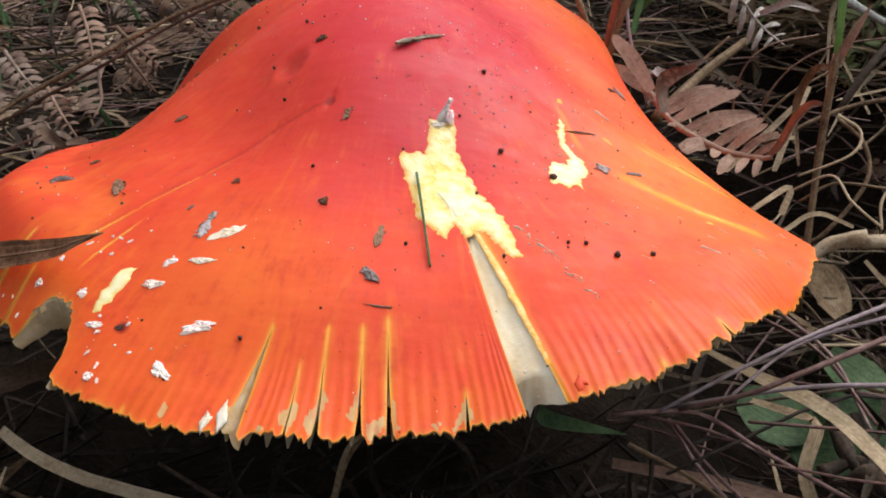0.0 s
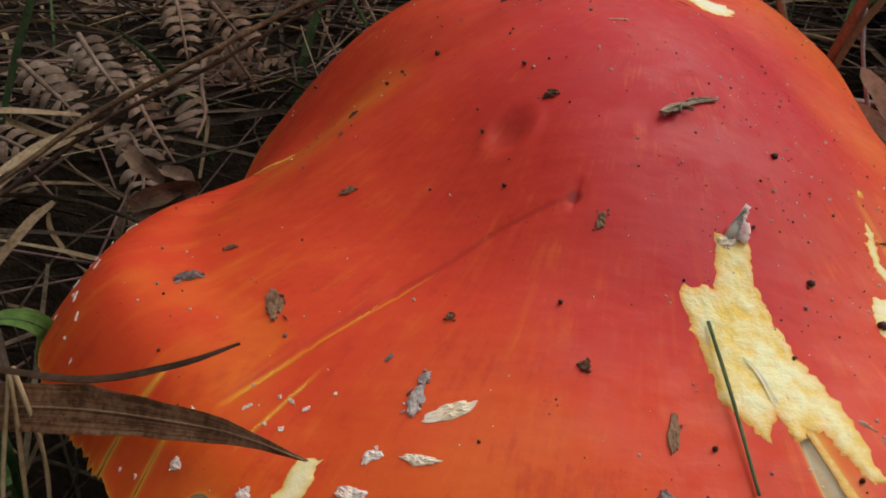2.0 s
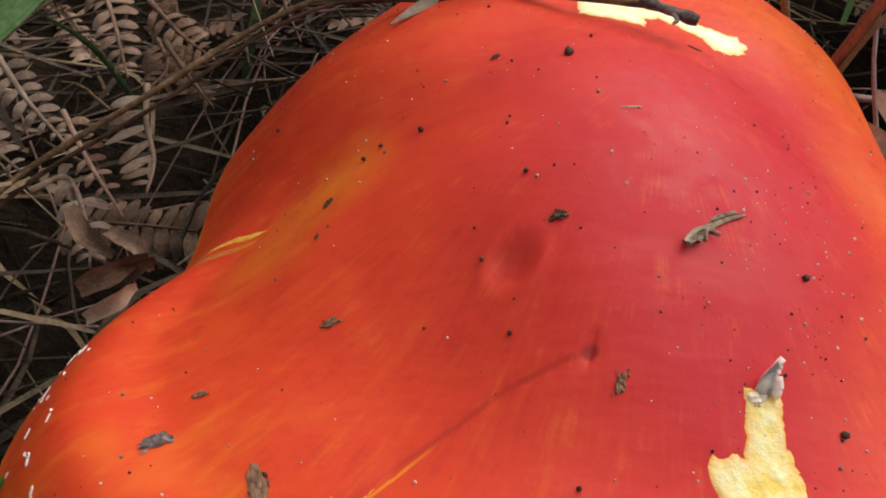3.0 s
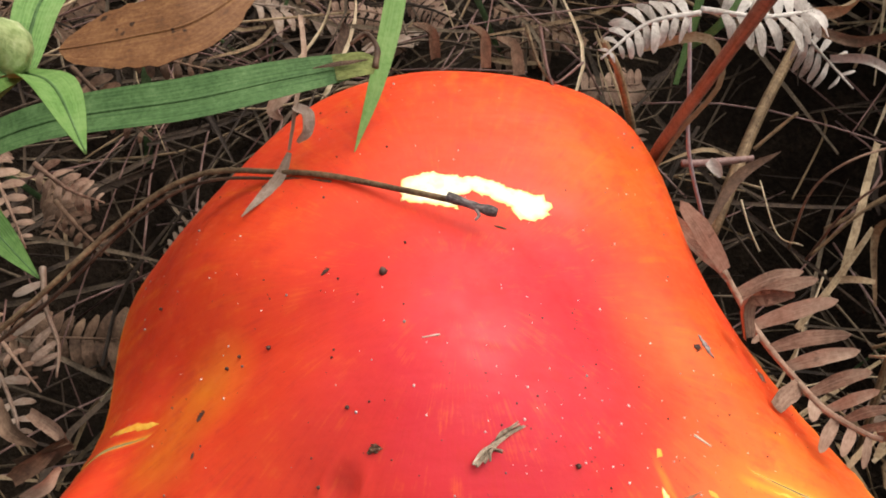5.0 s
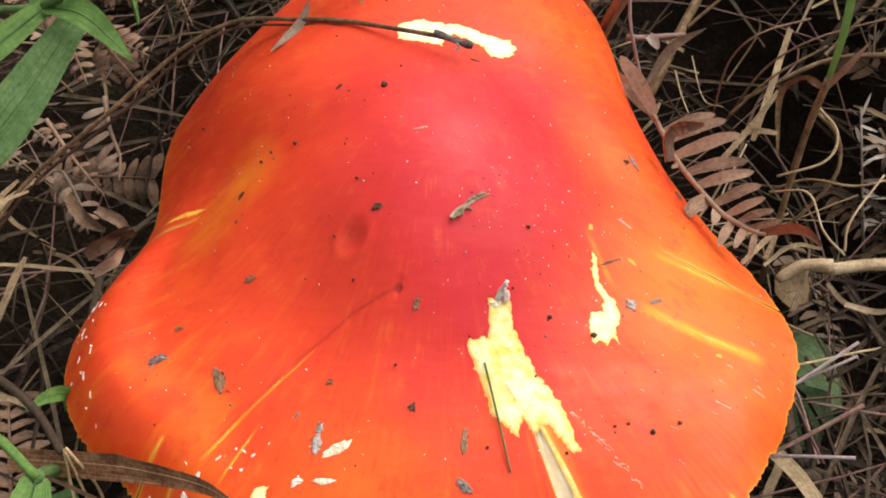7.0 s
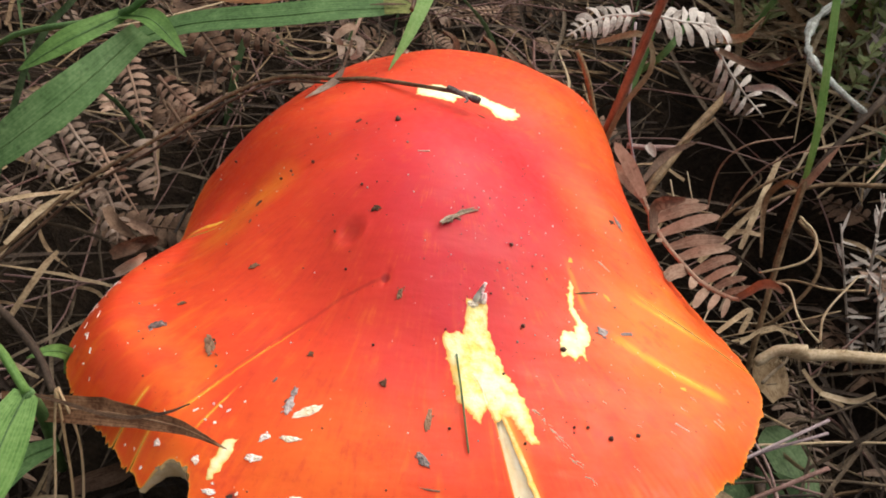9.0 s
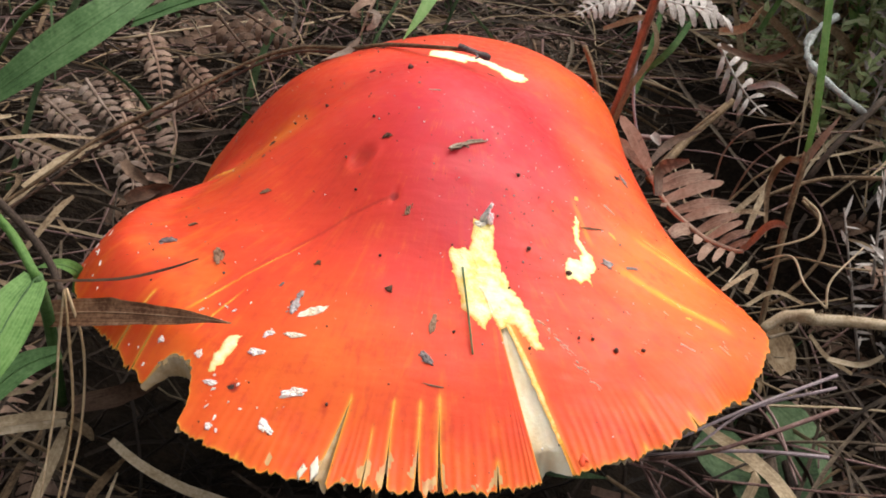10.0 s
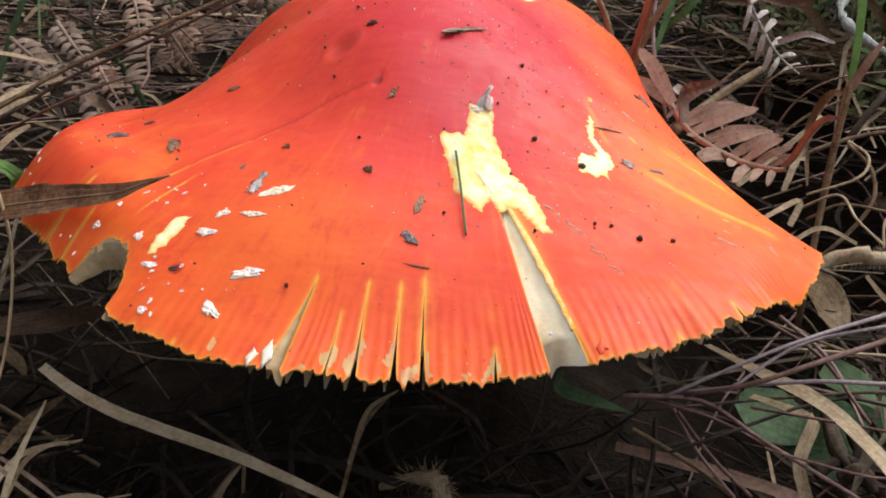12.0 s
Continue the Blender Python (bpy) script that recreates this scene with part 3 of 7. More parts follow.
def cap_pose(x, y, turn=0.0, lift=0.0):
    """A pose on the skin whose z is the skin's normal; turn: degrees from world x."""
    e = 0.0012
    p = on_cap(x, y)
    n = (on_cap(x + e, y) - on_cap(x - e, y)).cross(on_cap(x, y + e) - on_cap(x, y - e)).normalized()
    a = Vector((math.cos(radians(turn)), math.sin(radians(turn)), 0))
    a = (a - n * a.dot(n)).normalized()
    return Matrix.Translation(p + n * lift) @ Matrix((a, n.cross(a), n)).transposed().to_4x4()

# ---- the mushroom ----
mushroom = holder("mushroom", "large orange-red mushroom with torn ragged cap in dry litter", "mushroom", at=(AXIS[0], AXIS[1], 0.02))

# tears in the rim: direction, where each starts (share of the radius), half width at the rim in metres, how sharply it opens, and drift of the direction
TEARS = [
    (256.9, 0.80, 0.0021, 1.4, -1.2), (262.1, 0.845, 0.0004, 1.6, 0.2), (264.7, 0.80, 0.0010, 2.4, 0.7), (255.2, 0.955, 0.0003, 1.2, -0.2),
    (267.9, 0.80, 0.0013, 2.8, 0.5), (270.3, 0.79, 0.0008, 1.8, 0.2), (276.7, 0.91, 0.0005, 1.0, -0.4), (283.7, 0.57, 0.0034, 0.9, 3.8),
    (228.3, 0.92, 0.0002, 1.2, 0.6), (224.0, 0.89, 0.00025, 1.2, 0.6), (180.2, 0.74, 0.0007, 0.9, -3.0), (337.8, 0.62, 0.0004, 0.6, 3.0),
    (247.6, 0.955, 0.0004, 1.0, 0.0), (294.5, 0.96, 0.0003, 1.0, 0.0), (302.0, 0.965, 0.0004, 1.0, 0.0), (272.9, 0.965, 0.0003, 1.0, 0.0),
]
# bites out of the rim: direction, half width in degrees, depth as a share of the radius
BITES = [(235.4, 4.0, 0.080), (311.0, 1.2, 0.006), (318.5, 1.0, 0.005), (344.0, 1.5, 0.006), (300.0, 0.8, 0.006), (252.0, 0.7, 0.008)]


def inside(poly, x, y):
    hit = False
    for (ax, ay), (bx, by) in zip(poly, poly[1:] + poly[:1]):
        if (ay > y) != (by > y) and x < (bx - ax) * (y - ay) / (by - ay) + ax:
            hit = not hit
    return hit


# where the flesh lies bare on the torn tongues of the rim: corners as direction and share of the radius, the last one its tip
BARE = [
    [(262.5, 0.925), (262.1, 0.895), (260.8, 0.930), (261.3, 0.950), (262.0, 0.968)], [(264.7, 0.895), (264.5, 0.872), (263.0, 0.940), (263.3, 0.955), (264.0, 0.996)],
    [(270.0, 0.960), (269.9, 0.930), (268.4, 0.955), (268.4, 0.975), (268.7, 1.006)], [(276.6, 0.985), (276.6, 0.935), (275.7, 0.980), (275.4, 1.006)],
    [(277.2, 0.985), (277.0, 0.920), (276.7, 0.940), (276.5, 1.003)], [(257.2, 0.950), (256.9, 0.915), (255.8, 0.935), (256.6, 0.988)],
    [(271.1, 0.985), (270.5, 0.900), (270.35, 0.920), (270.6, 0.999)], [(267.7, 0.880), (267.2, 0.885), (266.6, 0.930), (267.3, 0.945)], [(260.2, 0.955), (259.4, 0.950), (259.6, 0.982)],
    [(274.5, 0.985), (273.7, 0.980), (274.2, 1.004)], [(251.6, 0.945), (250.9, 0.940), (250.8, 0.985), (251.5, 0.990)],
]


def settled(deg, s):
    """The share of the radius once the rim has turned down."""
    return s - 15 * rim_drop(deg, s - 0.01)


def build_cap():
    columns, rings = 1260, 84
    step = 360.0 / columns
    angles = [(k * step, 0, -1) for k in range(columns)]
    for n, (deg, *_rest) in enumerate(TEARS):
        k = round(deg / step)
        angles[k] = (k * step, 0, n)
    cols = []
    for deg, _side, n in angles:
        if n < 0:
            cols.append((deg, 0, -1))
        else:
            cols += [(deg, -1, n), (deg, 1, n)]
    share = np.array([0.004] + [1 - (1 - (i + 1) / rings) ** 1.25 for i in range(rings)])
    share[-1] = 1.0
    nr = len(share)
    nc = len(cols)
    deg = np.array([c[0] for c in cols])
    side = np.array([c[1] for c in cols])
    own = np.array([c[2] for c in cols])
    rim = waves(RIM_R, np.radians(deg))
    ragged = np.array([noise.noise((d * 1.9, 0.3, 0)) * 0.006 + noise.noise((d * 0.5, 4.2, 0)) * 0.006 + (abs(noise.noise((d * 3.7, 9.1, 0))) - 0.2) * 0.016 for d in deg])
    front = np.clip(1.2 - np.abs(deg - 268) / 95.0, 0.15, 1)
    cut = np.zeros(nc)
    for d, w, depth in BITES:
        q = np.abs(deg - d) / w
        cut = np.maximum(cut, depth * np.sqrt(np.clip(1 - q ** 2, 0, 1)))
    bite_noise = np.array([noise.noise((d * 1.3, 7.7, 0)) for d in deg])
    ragged = ragged - 0.006 - np.array([0.034 * front_rim(d) for d in deg]) + 0.014 * np.exp(-((deg - 315) / 6.0) ** 2) - 0.012 * np.exp(-((deg - 260) / 3.5) ** 2) - 0.010 * np.exp(-((deg - 265) / 10.0) ** 2)
    reach = 1 + ragged * front - cut * (1 + 0.15 * bite_noise)
    whole = 1 + ragged * front
    tips = [(d, q - 13 * rim_drop(d, q - 0.01)) for d, q in (b[-1] for b in BARE)]
    for d, tip in tips:
        reach = np.maximum(reach, tip - 0.045 * np.abs(deg - d))
    flap = np.array([noise.noise((d * 0.42, 12.5, 0)) for d in deg])
    S = share[None, :] * np.ones((nc, 1))
    S = S * (1 + (reach[:, None] - 1) * np.clip((S - 0.6) / 0.4, 0, 1) ** 1.2)
    TH = deg[:, None] * np.ones((1, nr))
    near = np.full((nc, nr), 9.0)
    for n, (d0, start, half, sharp, drift) in enumerate(TEARS):
        k = round(d0 / step) * step
        gap = np.clip((S - start) / (1 - start), 0, 1)
        opening = half * gap ** sharp
        away = (deg - k + 180) % 360 - 180
        sign = np.where(own == n, side, np.sign(away))
        fall = np.exp(-np.abs(away) / 2.6)
        R = rim[:, None] * S + 1e-6
        TH = TH + np.degrees(sign[:, None] * opening / R) * fall[:, None] + drift * (gap - 1) * np.clip((S - start + 0.1) / 0.1, 0, 1) * np.exp(-(away / 3.0) ** 2)[:, None]
        dist = np.abs(away)[:, None] * math.pi / 180 * R + np.clip(start - S, 0, 1) * 0.09
        if n == 7:
            dist = np.where(sign[:, None] > 0, np.maximum(0, dist - 0.0008) * 0.5, dist)
        near = np.minimum(near, dist)
    th = np.radians(TH)
    flat = lambda a: a.reshape(-1)  # noqa: E731
    R = waves(RIM_R, flat(th)).reshape(th.shape) * S
    Z = cap_height(flat(np.minimum(S, 1.0)), flat(th)).reshape(th.shape)
    curl = np.clip((S - 0.86) / 0.14, 0, 1) ** 2
    Z = Z - np.clip(S - 1.0, 0, 1) * 0.09 + curl * 0.0013 * flap[:, None] * front[:, None]
    X, Y = AXIS[0] + R * np.cos(th), AXIS[1] + R * np.sin(th)
    Z = cap_form(flat(X), flat(Y), flat(Z)).reshape(X.shape)
    Z = Z + np.array([skin_detail(x, y) for x, y in zip(flat(X), flat(Y))]).reshape(X.shape)

    ids = np.zeros((nc, nr), int)
    verts, tears, polar, bare = [], [], [], []
    settled_bare = [[(d, settled(d, q)) for d, q in b] for b in BARE]
    under, yellowed = [], []
    for c in range(nc):
        twin = own[c] >= 0 and side[c] == 1
        start = TEARS[own[c]][1] if own[c] >= 0 else 0
        for r in range(nr):
            if twin and share[r] <= start:
                ids[c, r] = ids[c - 1, r]
                continue
            ids[c, r] = len(verts)
            s = S[c, r]
            verts.append((X[c, r], Y[c, r], Z[c, r]))
            edge = min(near[c, r], (reach[c] - s) * rim[c])
            tears.append(max(math.exp(-max(near[c, r], 0) / 0.00032), 0.6 * math.exp(-max(edge, 0) / 0.00026)))
            way = math.degrees(th[c, r]) % 360
            bare.append(1.0 if s > 0.84 and 248 < way < 280 and any(inside(b, way, s) for b in settled_bare) else 0.0)
            polar.append((deg[c] / 360, share[r]))
            s = s / whole[c]
            t = 0.0072 - 0.0030 * min(s / 0.8, 1) if s < 0.8 else 0.0042 - 0.0040 * ((s - 0.8) / 0.2) ** 1.1 if s < 1 else 0.0002
            yellowed.append(min(1, max(0, (s - 0.90) / 0.09)))
            under.append((X[c, r] - 0.02 * t * (X[c, r] - AXIS[0]) / 0.09, Y[c, r], Z[c, r] - max(t, 0.0003)))
    top = len(verts)
    crown = tuple(on_cap(*AXIS))
    verts.append(crown)
    tears.append(0)
    bare.append(0)
    polar.append((0, 0))
    under.append((AXIS[0], AXIS[1], APEX - 0.0072))
    yellowed.append(0)
    faces = []
    for c in range(nc):
        e = (c + 1) % nc
        if own[c] >= 0 and side[c] == -1:
            continue
        a, b = c, e
        if own[e] >= 0 and side[e] == 1:
            continue
        faces.append((top, ids[a, 0], ids[b, 0]))
        for r in range(nr - 1):
            faces.append((ids[a, r], ids[a, r + 1], ids[b, r + 1], ids[b, r]))
    me = bpy.data.meshes.new("cap_skin")
    me.from_pydata(verts, [], [tuple(int(i) for i in f) for f in faces])
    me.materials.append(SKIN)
    me.polygons.foreach_set("use_smooth", [True] * len(me.polygons))
    at = me.attributes.new("tear", "FLOAT", "POINT")
    at.data.foreach_set("value", tears)
    me.attributes.new("bare", "FLOAT", "POINT").data.foreach_set("value", bare)
    uv = me.uv_layers.new(name="polar")
    loops = np.zeros(len(me.loops), int)
    me.loops.foreach_get("vertex_index", loops)
    uv.data.foreach_set("uv", np.array(polar)[loops].reshape(-1))
    skin = new("cap_skin", me)
    # flesh below the skin, with its cut walls
    count = {}
    for f in faces:
        for i in range(len(f)):
            a, b = int(f[i]), int(f[(i + 1) % len(f)])
            count[(min(a, b), max(a, b))] = count.get((min(a, b), max(a, b)), 0) + 1
    walls, fv = [], list(under)
    rimtop = {}
    for f in faces:
        for i in range(len(f)):
            a, b = int(f[i]), int(f[(i + 1) % len(f)])
            if count[(min(a, b), max(a, b))] == 1:
                for q in (a, b):
                    if q not in rimtop:
                        rimtop[q] = len(fv)
                        fv.append((verts[q][0], verts[q][1], verts[q][2] - 0.0001))
                        yellowed.append(yellowed[q])
                walls.append((rimtop[b], rimtop[a], a, b))
    me = bpy.data.meshes.new("cap_flesh")
    me.from_pydata(fv, [], [tuple(int(i) for i in reversed(f)) for f in faces] + walls)
    me.materials.append(FLESH)
    me.attributes.new("edge", "FLOAT", "POINT").data.foreach_set("value", yellowed)
    flesh = new("cap_flesh", me)
    for ob in (skin, flesh):
        ob.parent = mushroom
        ob.matrix_parent_inverse = mushroom.matrix_world.inverted()
    bpy.context.view_layer.update()
    tagged(skin, "waxy crimson to orange skin with torn rim")
    tagged(flesh, "cream flesh below the skin")
    return skin


cap_skin = build_cap()


def build_gills():
    for k in range(200):
        g = Shape()
        th = radians(k * 1.8 + 0.4)
        last = 0.915
        if any(abs((k * 1.8 + 0.4 - d + 180) % 360 - 180) < w + 1 for d, w, depth in BITES[:1]):
            last = 0.87
        if abs(k * 1.8 + 0.4 - 283.0) < 3.5:
            continue
        prev = None
        for i in range(9):
            s = 0.22 + (last - 0.22) * i / 8
            a = np.array([th])
            r = float(waves(RIM_R, a)[0]) * s
            z = float(cap_height(np.array([s]), a)[0]) - (0.0066 - 0.0040 * s)
            deep = 0.0065 * math.sin(math.pi * min(1, (1.03 - s) / 0.8)) + 0.0006
            o = Vector((AXIS[0] + r * math.cos(th), AXIS[1] + r * math.sin(th), z))
            n = Vector((-math.sin(th), math.cos(th), 0)) * 0.00025
            i0 = len(g.v)
            g.v += [o - n, o + n, o + n * 0.6 - Vector((0, 0, deep)), o - n * 0.6 - Vector((0, 0, deep))]
            if prev is not None:
                for k2 in range(4):
                    g.f.append((prev + k2, prev + (k2 + 1) % 4, i0 + (k2 + 1) % 4, i0 + k2))
            prev = i0
        if prev is not None:
            ob = g.part("gill", FLESH, mushroom, smooth=False)
            ob.matrix_parent_inverse = mushroom.matrix_world.inverted()


build_gills()


def build_bite_wall():
    """Cream flesh and gill ends that show round the bite in the rim, torn at their lower edge."""
    g = Shape()
    n = 60
    for i in range(n):
        deg = 231.0 + 8.8 * i / (n - 1)
        q = abs(deg - 235.4) / 4.35
        s = 0.997 - 0.082 * math.sqrt(max(0, 1 - q * q))
        th = np.array([radians(deg)])
        far = float(waves(RIM_R, th)[0]) * s
        x, y = AXIS[0] + far * math.cos(th[0]), AXIS[1] + far * math.sin(th[0])
        top = on_cap(x, y, -0.0003)
        inward = Vector((AXIS[0] - x, AXIS[1] - y, 0)).normalized()
        deep = (0.3 + 0.7 * math.sqrt(max(0, 1 - q * q))) * (0.0060 + 0.0008 * (235.4 - deg) / 4 + 0.0012 * noise.noise((deg * 1.1, 3.1, 0)) + 0.0009 * noise.noise((deg * 5.0, 1.1, 0)))
        for k in range(5):
            g.v.append(top + inward * 0.0012 * (k / 4) ** 2 - Vector((0, 0, deep * k / 4)) + inward * 0.0004 * noise.noise((deg * 5, k * 0.4, 2)))
    for i in range(n - 1):
        for k in range(4):
            a = i * 5 + k
            g.f.append((a, a + 1, a + 6, a + 5))
    ob = g.part("bite_wall", SHADED_TORN, mushroom, "cream torn flesh round the bite")
    ob.matrix_parent_inverse = mushroom.matrix_world.inverted()


build_bite_wall()


def build_gill_fringe():
    """The gills' pale outer ends that peep out below the rim, as one pleated and scalloped band."""
    g = Shape()
    n = 240
    for i in range(n):
        deg = 286.6 + 26.4 * i / (n - 1)
        ends = min(1, 6 * i / n, 6 * (n - 1 - i) / n)
        pleat = abs(math.sin(math.pi * (deg / 1.25 + 1.2 * noise.noise((deg * 0.5, 2.2, 0)))))
        deep = ends * (0.0012 + 0.0005 * pleat + 0.0007 * noise.noise((deg * 0.6, 8.1, 0)))
        for k in range(5):
            s = 0.988 - 0.034 * front_rim(deg) - 0.001 * k - 0.005 * (1 - pleat)
            far = float(waves(RIM_R, np.array([radians(deg)]))[0]) * s
            g.v.append(on_cap(AXIS[0] + far * math.cos(radians(deg)), AXIS[1] + far * math.sin(radians(deg)), -0.0004 - deep * k / 4 * 1.4))
    for i in range(n - 1):
        for k in range(4):
            a = i * 5 + k
            g.f.append((a, a + 1, a + 6, a + 5))
    ob = g.part("gill_fringe", SHADED_TORN, mushroom, "cream gill ends below the rim")
    ob.matrix_parent_inverse = mushroom.matrix_world.inverted()


build_gill_fringe()
stem = Shape().tube([(-0.004, 0.226, 0.0), (-0.005, 0.220, 0.05), (-0.008, 0.206, 0.09), (-0.008, 0.205, 0.131)], 0.014, 0.010, 28, 24, 0.06)
stem = stem.part("stem", FLESH, mushroom, "pale thick stem")
stem.matrix_parent_inverse = mushroom.matrix_world.inverted()


def split_edge(s, side, tear=7):
    """The place on one side of a tear, the long split as a rule, at the share s of the radius."""
    d0, start, half, sharp, drift = TEARS[tear]
    step = 360.0 / 1260
    gap = min(1, max(0, (s - start) / (1 - start)))
    deg = round(d0 / step) * step
    r = float(waves(RIM_R, np.array([radians(deg)]))[0]) * s
    th = radians(deg + drift * (gap - 1)) + side * half * gap ** sharp / r
    p = Vector((AXIS[0] + r * math.cos(th), AXIS[1] + r * math.sin(th), 0))
    return on_cap(p.x, p.y)


def build_split():
    """Cream flesh that slopes into the split below the skin's edge, and the broken gills that hang where it ends."""
    g = Shape()
    n, m, drop = 40, 13, 12
    for i in range(n + drop):
        u = min(1, i / (n - 1))
        low = max(0, i - n + 1) / drop
        for k in range(m):
            v = k / (m - 1)
            flank = max(0, 1 - v / 0.36)
            s = 0.585 + (0.325 - 0.022 * v + 0.006 * noise.noise((v * 5.3, 2.0, 0))) * u + (0.040 * flank + 0.002) * low
            a, b = split_edge(s, 1), split_edge(s, -1)
            q = a.lerp(b, 0.96 * v)
            deep = 0.0001 + (0.0011 + 0.0022 * u) * v ** 0.9 + 0.0003 * noise.noise((s * 35, v * 4, 3.3)) * min(1, 4 * v)
            hang = (0.0006 + 0.0042 * (1 - flank)) - 0.0006 * v + 0.0020 * max(0, 1 - abs(v - 0.50) / 0.12) + 0.0005 * noise.noise((v * 11, 4.4, 0))
            crease = 0.0010 * max(0, 1 - abs(v - 0.36) / 0.08) + 0.0006 * max(0, 1 - abs(v - 0.75) / 0.06)
            g.v.append(q + Vector((0.0002, crease * low - 0.0008 * low * low, -deep - hang * low)))
    for i in range(n + drop - 1):
        for k in range(m - 1):
            a = i * m + k
            g.f.append((a, a + 1, a + m + 1, a + m))
    ob = g.part("split_flesh", CREAM_FLESH, mushroom, "cream flesh bared in the long split")
    ob.matrix_parent_inverse = mushroom.matrix_world.inverted()


build_split()


def build_tear_wall(tear, last, deep):
    """Torn flesh inside a tear: it slopes down from one edge of the skin to below the other."""
    g = Shape()
    n, m = 26, 6
    first = TEARS[tear][1] + 0.005
    for i in range(n):
        u = i / (n - 1)
        for k in range(m):
            v = k / (m - 1)
            s = first + (last - first + 0.008 * noise.noise((v * 4, tear * 3.1, 0))) * u
            q = split_edge(s, -1, tear).lerp(split_edge(s, 1, tear), 0.98 * v)
            g.v.append(q - Vector((0, 0, 0.0002 + deep * (0.3 + 0.7 * u) * v + 0.0003 * noise.noise((s * 60, v * 3, tear)) * v)))
    for i in range(n - 1):
        for k in range(m - 1):
            a = i * m + k
            g.f.append((a, a + 1, a + m + 1, a + m))
    ob = g.part("tear_wall", SHADED_TORN, mushroom, "torn cream flesh inside a tear")
    ob.matrix_parent_inverse = mushroom.matrix_world.inverted()


for tear, last, deep in ((0, 0.940, 0.0036), (1, 0.935, 0.0008), (2, 0.915, 0.0016), (4, 0.900, 0.0020), (5, 0.905, 0.0014)):
    build_tear_wall(tear, last, deep)


def build_groove():
    """The groove that leads up into the peeled patch."""
    g = Shape()
    top = Vector((-0.0008, 0.1472, 0))
    low = (split_edge(0.645, 1) + split_edge(0.645, -1)) / 2
    d = Vector((low.x - top.x, low.y - top.y, 0))
    side = Vector((-d.y, d.x, 0)).normalized()
    for i in range(20):
        u = i / 19
        q = top + d * u + side * 0.0003 * math.sin(7 * u)
        h = 0.0001 + 0.0006 * u
        for k in range(5):
            v = k / 2 - 1
            p = q + side * v * h
            g.v.append(on_cap(p.x, p.y, 0.00050 - 0.0009 * u * u - (0.00025 if k == 2 else 0)))
    for i in range(19):
        for k in range(4):
            a = i * 5 + k
            g.f.append((a, a + 1, a + 6, a + 5))
    ob = g.part("groove", PEEL_WHITE, mushroom, "cream groove inside the peeled patch")
    ob.matrix_parent_inverse = mushroom.matrix_world.inverted()


build_groove()


def build_peel(outline, material, label, rough=0.0007, pit=0.0003, seed=0):
    """A patch where the skin has come away: ragged edge, pitted flesh that lies on the cap's form. Outline in millimetres."""
    pts = []
    for (ax, ay), (bx, by) in zip(outline, outline[1:] + outline[:1]):
        n = max(2, int(math.hypot(bx - ax, by - ay) / 0.5))
        for i in range(n):
            u = i / n
            x, y = (ax + (bx - ax) * u) / 1000, (ay + (by - ay) * u) / 1000
            far = [rough * (noise.noise((x * 700, y * 700, seed + w)) + 0.7 * noise.noise((x * 2100, y * 2100, seed + w))) for w in (0, 7.7)]
            pts.append((x + far[0], y + far[1]))
    rim = len(pts)
    xs, ys = [p[0] for p in pts], [p[1] for p in pts]
    step = 0.00055
    x = min(xs)
    while x < max(xs):
        y = min(ys)
        while y < max(ys):
            if inside(pts[:rim], x, y) and min((x - a) ** 2 + (y - b) ** 2 for a, b in pts[:rim]) > 0.00025 ** 2:
                pts.append((x + step * 0.3 * noise.noise((x * 3000, y * 3000, 1)), y + step * 0.3 * noise.noise((x * 3000, y * 3000, 2))))
            y += step
        x += step
    co, _e, faces, *_rest = delaunay_2d_cdt([Vector(p) for p in pts], [(i, (i + 1) % rim) for i in range(rim)], [], 1, 1e-7)
    g = Shape()
    for i, c in enumerate(co):
        z = 0.00002 if i < rim else 0.00016 + pit * (noise.noise((c.x * 700, c.y * 700, seed)) * 0.5 + noise.noise((c.x * 1700, c.y * 1700, seed)) * 0.3)
        g.v.append(on_cap(c.x, c.y, max(z, 0.00002)))
    g.f = [tuple(f) for f in faces]
    ob = g.part("peeled_patch", material, cap_skin, label)
    away = [0.0 if i < rim else min(math.hypot(c.x - a, c.y - b) for a, b in pts[:rim]) for i, c in enumerate(co)]
    ob.data.attributes.new("edge", "FLOAT", "POINT").data.foreach_set("value", [math.exp(-d / 0.0007) for d in away])
    ob.matrix_parent_inverse = cap_skin.matrix_world.inverted()


build_peel([(-2.6, 162.7), (2.0, 163.7), (2.2, 157.9), (4.6, 153.2), (6.5, 149.0), (10.8, 142.1), (13.0, 133.2), (11.4, 132.6), (9.4, 135.5), (7.0, 139.0),
            (3.6, 137.2), (2.2, 140.0), (0.5, 137.0), (-4.1, 140.5), (-5.3, 145.5), (-6.3, 149.7), (-7.8, 153.8), (-7.2, 155.8), (-3.3, 156.0), (-2.8, 159.1)],
           PEEL, "bright yellow peeled patch", seed=3)
build_peel([(23.2, 176.0), (24.5, 175.2), (24.3, 172.2), (23.7, 169.8), (25.2, 168.0), (27.2, 165.4), (27.6, 162.2), (25.6, 159.4), (26.3, 156.0), (24.6, 157.6), (23.2, 155.4), (22.2, 156.8), (20.0, 155.9),
            (19.6, 159.5), (20.3, 162.8), (23.4, 163.6), (24.3, 165.3), (22.8, 168.4), (22.3, 172.6)], PEEL_WHITE, "small yellow peeled patch", seed=5)
